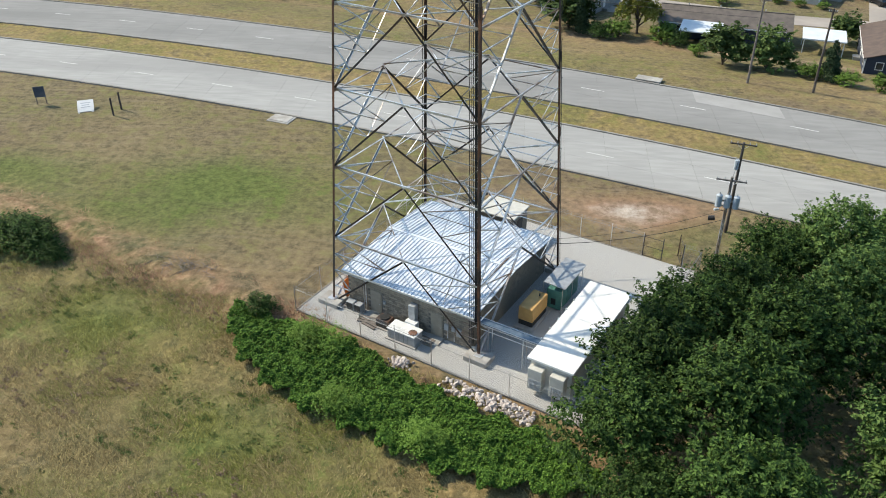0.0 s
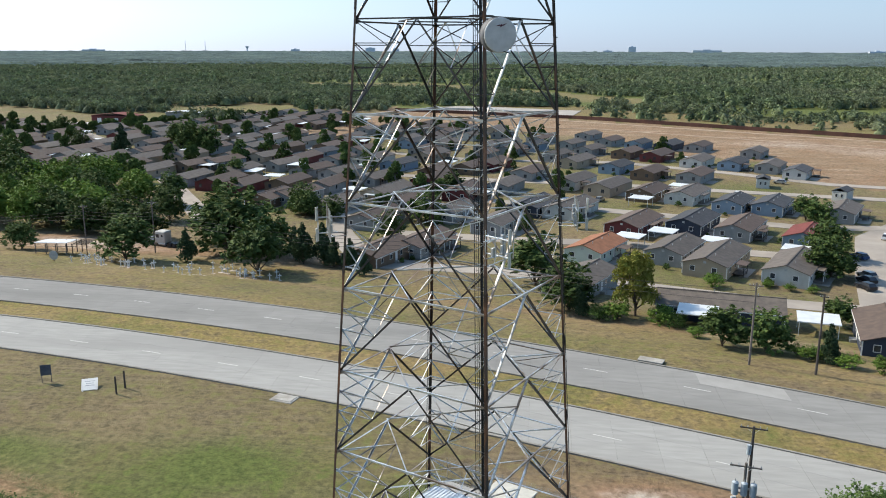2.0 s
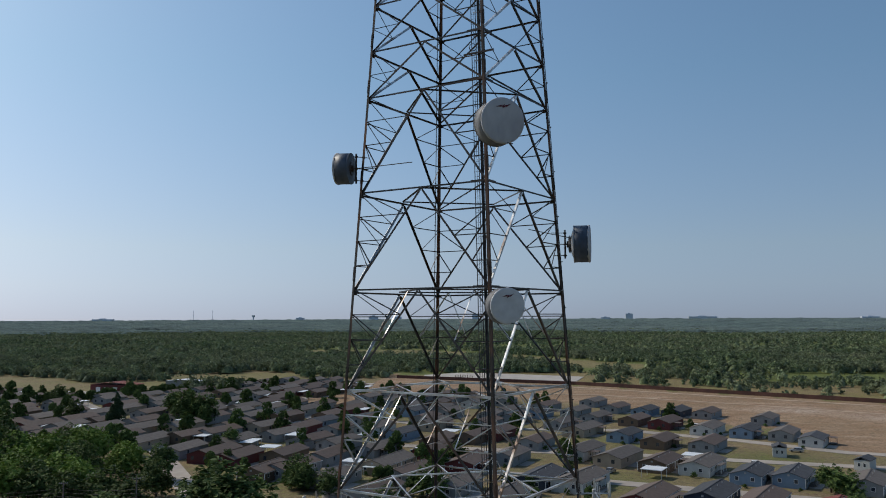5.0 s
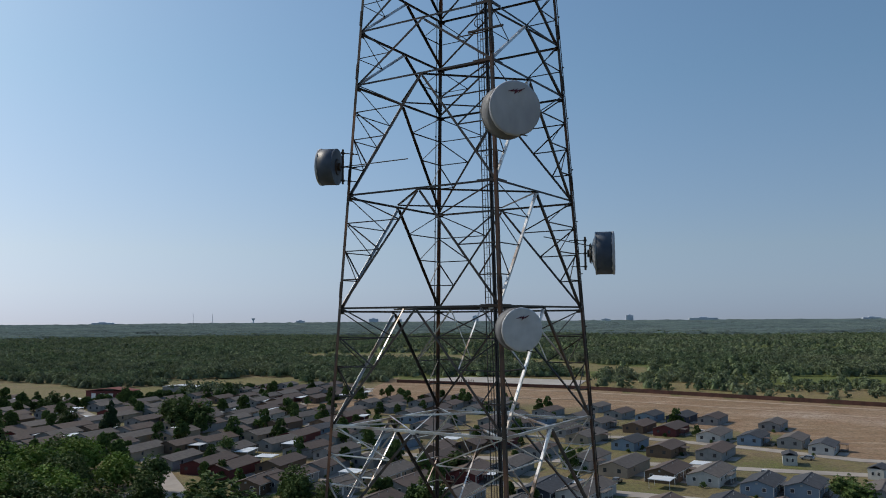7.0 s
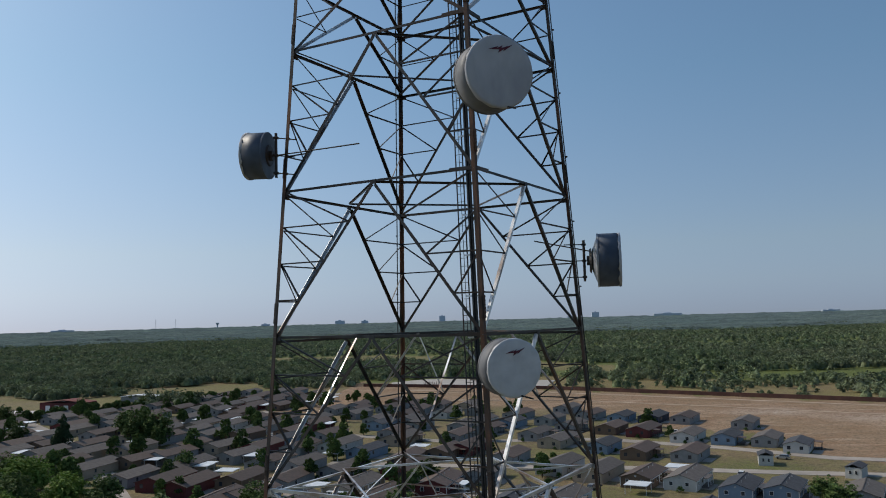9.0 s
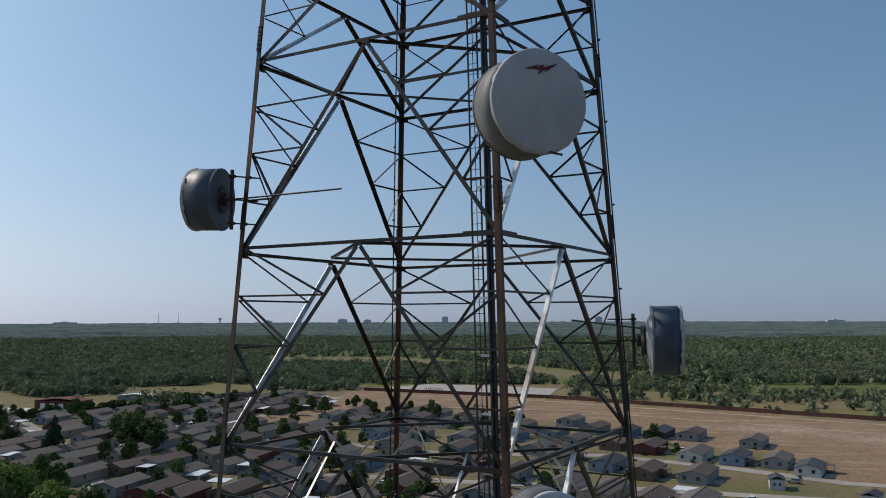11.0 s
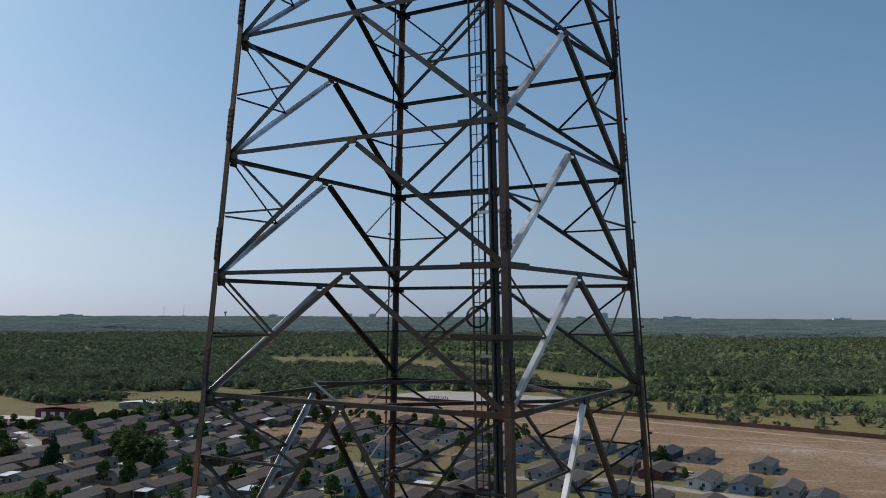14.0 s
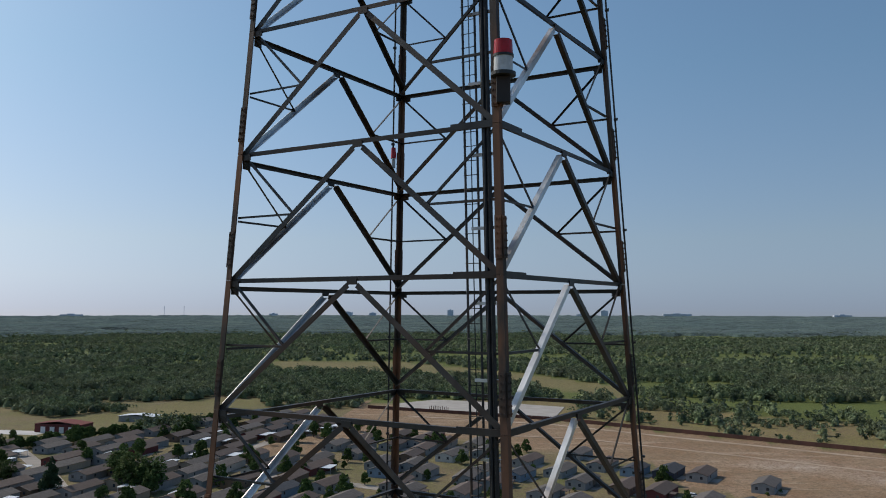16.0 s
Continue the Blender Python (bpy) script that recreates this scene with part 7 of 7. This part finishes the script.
pz = float(land(-98, 108))
pav = thing("pavilion", "open picnic pavilion with a pale tin roof on timber posts", "pavilion", pose(-98.5, 108.5, pz, 0, 0, 4))
part("roof", box(-3.6, 3.6, -2.7, 2.7, 2.6, 2.72, m=pose(0, 0, 0, -5)), WHITE_TIN, pav, "pale corrugated tin roof")
for x in (-3.4, -1.1, 1.1, 3.4):
    for y in (-2.4, 2.4):
        part("post", box(x - 0.08, x + 0.08, y - 0.08, y + 0.08, -0.3, 2.6), GREY_WOOD, pav)
for y in (-2.4, 2.4):
    part("rail", box(-3.4, 3.4, y - 0.05, y + 0.05, 0.9, 1.0), GREY_WOOD, pav)
perg = thing("bare_frame", "bare timber frame beside the pavilion", "frame", pose(-92.6, 109.5, pz, 0, 0, 4))
for x in (-1.6, 1.6):
    for y in (-2.2, 2.2):
        part("post", box(x - 0.07, x + 0.07, y - 0.07, y + 0.07, -0.3, 2.4), WOOD, perg)
for k in range(6):
    part("rafter", box(-1.8, 1.8, -2.2 + 0.88 * k - 0.05, -2.2 + 0.88 * k + 0.05, 2.4, 2.52), WOOD, perg)

bm = bmesh.new()
box(-0.07, 0.07, -0.05, 0.05, 0, 1.25, bm, bevel=0.015)
box(-0.38, 0.38, -0.05, 0.05, 0.78, 0.92, bm, bevel=0.015)
cross_me = mesh_of("cross", bm, WHITE_TRIM)
rock_me = lump(77, 0.3)
rnd = random.Random(21)
for k in range(64):
    q = rnd.random()
    x = -90 + 46 * q
    y = 101 - 3.0 * q - 4 + 9 * rnd.random() - 6 * q * rnd.random()
    z = float(land(x, y))
    if k < 58:
        ob = new("grave_cross", cross_me)
        ob.matrix_basis = pose(x, y, z, 0, 0, rnd.uniform(-25, 25)) @ Matrix.Scale(0.95 + 0.4 * rnd.random(), 4)
        tagged(ob, "white wooden grave cross on a grassy slope", "cross", "grave crosses")
    g = new("grave_mound", rock_me)
    g.matrix_basis = pose(x + 0.3, y - 1.0, z + 0.02, 0, 0, rnd.random() * 360) @ Matrix.Diagonal((3.2, 1.6, 0.7, 1))
    tagged(g, "low oblong stone grave mound", "grave", "grave mounds")
oval = thing("oval_sign", "round grey sign board on a post by the road", "sign", pose(-91.5, 96, float(land(-91.5, 96))))
part("disc", tube((0, -0.06, 1.3), (0, 0.06, 1.3), 0.95, sides=24), AC_GREY, oval)
part("post", tube((0, 0.1, -0.2), (0, 0.1, 1.4), 0.07), GREY_WOOD, oval)


# ---- the bare field's edge and the woods beyond ----
DIRT = mat("pale_dirt_track", (0.42, 0.32, 0.235), (0.35, 0.26, 0.185), 0.12, 0.95, 0, 0, (0.30, 0.215, 0.145), 0.05)
strip("track_8", [(-70, 540), (24, 508), (186, 399), (416, 245), (700, 40)], 4.0, DIRT, "pale dirt track along the boundary fence")
strip("track_9", [(-60, 470), (40, 452), (120, 400), (230, 322), (400, 205)], 3.0, DIRT, "faint dirt track across the bare field")


def wall_run(pts, h, step):
    w = thing("boundary_fence", "long red-brown board fence along the bare field", "fence")
    for (x0, y0), (x1, y1) in zip(pts[:-1], pts[1:]):
        L = math.hypot(x1 - x0, y1 - y0)
        n = int(L / step)
        ang = math.degrees(math.atan2(y1 - y0, x1 - x0))
        for i in range(n):
            t = (i + 0.5) / n
            x, y = x0 + (x1 - x0) * t, y0 + (y1 - y0) * t
            part("panel", box(-step * 0.52, step * 0.52, -0.15, 0.15, -0.5, h, m=pose(x, y, float(land(x, y)), 0, 0, ang)), FENCE_RED, w)


wall_run([(-104, 581), (29, 527), (192, 416), (420, 262), (900, -60)], 2.3, 8.0)
slab = solo("concrete_pad", prism([(-82, 576), (-87, 611), (-60, 640), (-24, 630), (39, 600), (28, 535), (-9, 551)], -6.3, -5.7), mat("weathered_pad_concrete", (0.40, 0.365, 0.33), (0.33, 0.30, 0.27), 0.12, 0.9), "broad pale concrete pad behind the boundary fence", "pavement")
for k in range(11):
    x, y = -58 + 1.35 * k, 574 - 0.6 * k
    post = thing("pad_post", "dark rust-red upright pipe on the concrete pad", "post", pose(x, y, -5.7), "pad posts")
    part("shaft", tube((0, 0, 0), (0, 0, 2.6 + 0.5 * (k % 2)), 0.22, sides=7), FENCE_RED, post)
barn = thing("red_barn", "long dark red metal barn", "barn", pose(-262, 452, float(land(-262, 452)), 0, 0, -6))
part("wall", box(-15, 15, -6, 6, 0, 5), WALLS[4], barn)
part("roof", gable_roof(12, 30, 5, 1.6, 0.3), ROOFS[4], barn)
for k in range(4):
    part("door", box(-11 + 6 * k, -8 + 6 * k, -6.1, -5.98, 0, 3.5), WHITE_TRIM, barn)


pad = solo("concrete_pad", box(-17, 17, -7, 7, -0.3, 0.12, bevel=0.03), TARP, "pale concrete pad beside the red barn", "pavement", pose(-287, 446, float(land(-287, 446)), 0, 0, -6))
long_shed = thing("grey_shed", "long low grey metal shed behind the barn", "shed", pose(-238, 500, float(land(-238, 500)), 0, 0, -6))
part("wall", box(-12, 12, -5, 5, 0, 3.6), WALLS[2], long_shed)
part("roof", gable_roof(10, 24, 3.6, 1.0, 0.3), WHITE_TIN, long_shed)


def crown_mesh_points(rg, m, sides, rings):
    """Unit rounded crowns: rings whose outline swells and dips gently, each crown in its own way."""
    p1, p2, p3 = (rg.uniform(0, 6.28, m) for _ in range(3))
    v = []
    for z, r in rings:
        for k in range(sides):
            a = 2 * math.pi * (k + 0.5 * (z > 0.3)) / sides
            j = 1 + 0.16 * np.sin(2 * a + p1 + 2 * z) + 0.12 * np.sin(3 * a + p2 - 3 * z) + 0.10 * (rg.random(m) - 0.5)
            v.append(np.stack([r * np.cos(a) * j, r * np.sin(a) * j, z * (1 + 0.12 * np.sin(a + p3)) + 0.05 * (rg.random(m) - 0.5)], 1))
    v = np.stack(v, 1)
    f = []
    for i in range(len(rings) - 1):
        for k in range(sides):
            a, b = i * sides + k, i * sides + (k + 1) % sides
            f.append((a, b, b + sides, a + sides))
    f.append(tuple((len(rings) - 1) * sides + k for k in range(sides)))
    return v, f


def is_wood(x, y, rg, clear_bias=0.0):
    w = wall_w(x, y)
    base = (w > 462 + 30 * wobble(x, y, 60, 1.0)) | ((x < -190) & (y > 380 + 0.3 * (x + 190)) & (w > 250)) | ((x < -113) & (y > 574))
    far = np.hypot(x, y)
    open_f = (wobble(x, y, 85, 3.0) > 0.62) | ((wobble(x * 0.35, y, 60, 9.0) > 0.6) & (far > 480) & (far < 1500)) | (wobble(x * 0.3, y, 210, 4.0) > 0.52)
    meadow = (w < 640) & (x > 20) & (rg.random(len(x)) > 0.22 + 0.75 * (wobble(x, y, 33, 6.0) > -0.1))
    near_gap = meadow | ((x > 40) & (far > 600) & (far < 1600) & (wobble(x * 0.3, y, 50, 2.0) > 0.5))
    green_field = (np.abs(x + 250) < 60) & (np.abs(y - 578) < 26)
    # bare tracts far out
    tract = ((np.abs(x + 878) < 190) & (np.abs(y - 1522) < 60)) | ((np.abs(x - 525) < 170) & (np.abs(y - 2030) < 80)) | ((np.abs(x - 151) < 60) & (np.abs(y - 763) < 45)) | ((np.abs(x - 240) < 65) & (np.abs(y - 617) < 30))
    green_field = green_field | tract
    store = ((np.abs(x + 25) < 72) & (np.abs(y - 592) < 50)) | within(x, y, BARN_FIELD) | within(x, y, FAR_MEADOW)
    return base & ~open_f & ~near_gap & ~green_field & ~store


def woods(name, label, count, r0, r1, h0, h1, sides, seed, sprays=0, leaf=LEAF_FAR, wide=1.0):
    """Trees over a wide fan of land: a dark core each, and uneven lobes of leaf clumps round it."""
    rg = np.random.default_rng(seed)
    ang = rg.uniform(-0.85, 0.75, count)
    rad = np.sqrt(rg.uniform(r0 ** 2, r1 ** 2, count))
    x, y = rad * np.sin(ang), rad * np.cos(ang)
    k = is_wood(x, y, rg)
    x, y = x[k], y[k]
    m = len(x)
    h = rg.uniform(h0, h1, m) * (0.9 + 0.3 * wobble(x, y, 40, 8.0)) * np.where(rg.random(m) < 0.3, rg.uniform(0.5, 0.8, m), 1.0)
    h *= np.where((wall_w(x, y) < 640) & (x > 20) & (rg.random(m) < 0.75), rg.uniform(0.2, 0.6, m), 1.0)
    r = h * rg.uniform(0.42, 0.75, m) * wide
    z = np.array(land(x, y))
    core = 0.6
    u, f = crown_mesh_points(rg, m, sides, ((0.0, 0.9), (0.4, 1.0), (0.8, 0.66), (1.0, 0.16)) if sides > 5 else ((0.0, 1.0), (0.6, 0.85), (1.0, 0.2)))
    P = u.shape[1]
    V = u * np.stack([r * core, r * core, h * 0.86 * core], 1)[:, None, :] + np.stack([x, y, z + h * 0.1], 1)[:, None, :]
    faces = [tuple(int(q) + i * P for q in face) for i in range(m) for face in f]
    me = bpy.data.meshes.new(name)
    me.from_pydata(V.reshape(-1, 3).tolist(), [], faces)
    me.materials.append(leaf)
    me.polygons.foreach_set("use_smooth", np.ones(len(me.polygons), dtype=bool))
    ob = tagged(new(name, me), label, "woodland", kind="stuff")
    if sprays:
        lobes = 6
        lob = rg.normal(size=(m, lobes, 3)) * np.array([0.5, 0.5, 0.2]) + np.array([0, 0, 0.1])
        lob[:, 0] = (0, 0, 0.32)
        idx = np.repeat(np.arange(m), sprays)
        which = rg.integers(0, lobes, len(idx))
        d = rg.normal(size=(len(idx), 3))
        d /= np.linalg.norm(d, axis=1)[:, None]
        d[:, 2] = np.where(d[:, 2] < -0.3, -d[:, 2], d[:, 2])
        size = np.stack([r, r, h * 0.55], 1)[idx]
        c = np.stack([x, y, z + h * 0.46], 1)[idx] + lob[idx, which] * size * np.array([1, 1, 1.0]) + d * size * (rg.uniform(0.34, 0.56, len(idx)))[:, None]
        nn = d + rg.normal(size=d.shape) * 0.45 + np.array([0, 0, 0.25])
        nn /= np.linalg.norm(nn, axis=1)[:, None]
        t = np.cross(nn, rg.normal(size=d.shape))
        t /= np.linalg.norm(t, axis=1)[:, None]
        b = np.cross(nn, t)
        s = (h[idx] ** 0.5 * rg.uniform(0.16, 0.36, len(idx)) * (84 / sprays) ** 0.45)[:, None]
        v = np.stack([c - t * s, c - b * s * 0.7 + nn * s * 0.3, c + t * s, c + b * s * 0.7 + nn * s * 0.3], 1).reshape(-1, 3)
        i = np.arange(len(idx)) * 4
        lv = new(name + "_leaves", quads(name + "_leaves", v, np.stack([i, i + 1, i + 2, i + 3], 1), leaf))
        tagged(lv, "leafy outer clumps of the wood's crowns", "woodland", kind="stuff")
    return ob


woods("wood_near", "mixed green woodland behind the bare field", 12500, 400, 1000, 7.0, 11.5, 5, 31, 64, wide=1.1)
woods("wood_middle", "continuous green woodland on the plain", 22500, 950, 2480, 8, 10.5, 5, 32, 18, wide=1.25)


def far_canopy():
    """The crowns of the far plain, run together into one uneven skin with clearings."""
    rg = np.random.default_rng(33)
    ang = np.linspace(-0.9, 0.8, 420)
    rad = 2150 * (4900 / 2150) ** np.linspace(0, 1, 130)
    aa, rr = np.meshgrid(ang, rad)
    rr = rr + rg.normal(size=rr.shape) * 5
    x, y = rr * np.sin(aa), rr * np.cos(aa)
    gap = (wobble(x * 0.35, y, 190, 4.0) > 0.56) | (rr < 2230 + 120 * wobble(x, y, 45, 3.0) + 90 * wobble(x, y, 160, 1.0)) | ((np.abs(x - 525) < 170) & (np.abs(y - 2030) < 80))
    z = np.array(land(x, y)) + 7.5 + 2.2 * wobble(x, y, 70, 6.0) + rg.normal(size=x.shape) * 1.3 - 16 * gap
    n, m = len(rad), len(ang)
    ids = np.arange(n * m).reshape(n, m)
    f = np.stack([ids[:-1, :-1].ravel(), ids[:-1, 1:].ravel(), ids[1:, 1:].ravel(), ids[1:, :-1].ravel()], 1)
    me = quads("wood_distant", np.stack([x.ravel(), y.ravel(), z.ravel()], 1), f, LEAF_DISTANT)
    me.polygons.foreach_set("use_smooth", np.ones(len(me.polygons), dtype=bool))
    tagged(new("wood_distant", me), "woodland tinted with painted haze, fading to the horizon", "woodland", kind="stuff")


far_canopy()

FAR = 0.735
# skyline: a few far buildings, masts and a water tower
sky_grey = mat("far_building_paint", (0.56, 0.60, 0.66), (0.48, 0.52, 0.58), 0.02, 0.9)
for x, w, h, label in ((-1385, 70, 45, "far pale block on the horizon"), (-1180, 50, 40, "far pale block on the horizon"), (-529, 45, 62, "far square tower block"), (753, 55, 58, "far square tower block"), (560, 70, 30, "far low block on the horizon"),
                       (1330, 210, 34, "far long low block"), (-1980, 60, 34, "far low block on the horizon"), (-3400, 160, 30, "far long low block"), (2500, 120, 30, "far low block on the horizon")):
    y = math.sqrt(7000 ** 2 - x * x) * 0.93
    f = thing("skyline_block", label, "building", pose(x * 0.93 * FAR, y * FAR, 8) @ Matrix.Scale(FAR, 4), "far buildings")
    part("wall", box(-w / 2, w / 2, -15, 15, 0, h), sky_grey, f)
    part("plant_room", box(-w / 6, w / 8, -8, 8, h, h + 6), sky_grey, f)
wt = thing("water_tower", "far bulb-headed water tower on the horizon", "water tower", pose(-2346 * 0.93 * FAR, 6595 * 0.93 * FAR, 12) @ Matrix.Scale(FAR, 4))
part("stem", tube((0, 0, 0), (0, 0, 38), 5, sides=10), sky_grey, wt)
part("tank", tube((0, 0, 36), (0, 0, 50), 9, sides=14, r2=14), sky_grey, wt)
for x in (-2790, -2650):
    y = math.sqrt(7000 ** 2 - x * x) * 0.93
    mst = thing("far_mast", "far thin mast on the horizon", "mast", pose(x * 0.93 * FAR, y * FAR, 21) @ Matrix.Scale(FAR, 4), "far masts")
    part("shaft", tube((0, 0, 0), (0, 0, 75), 1.6, sides=5), sky_grey, mst)
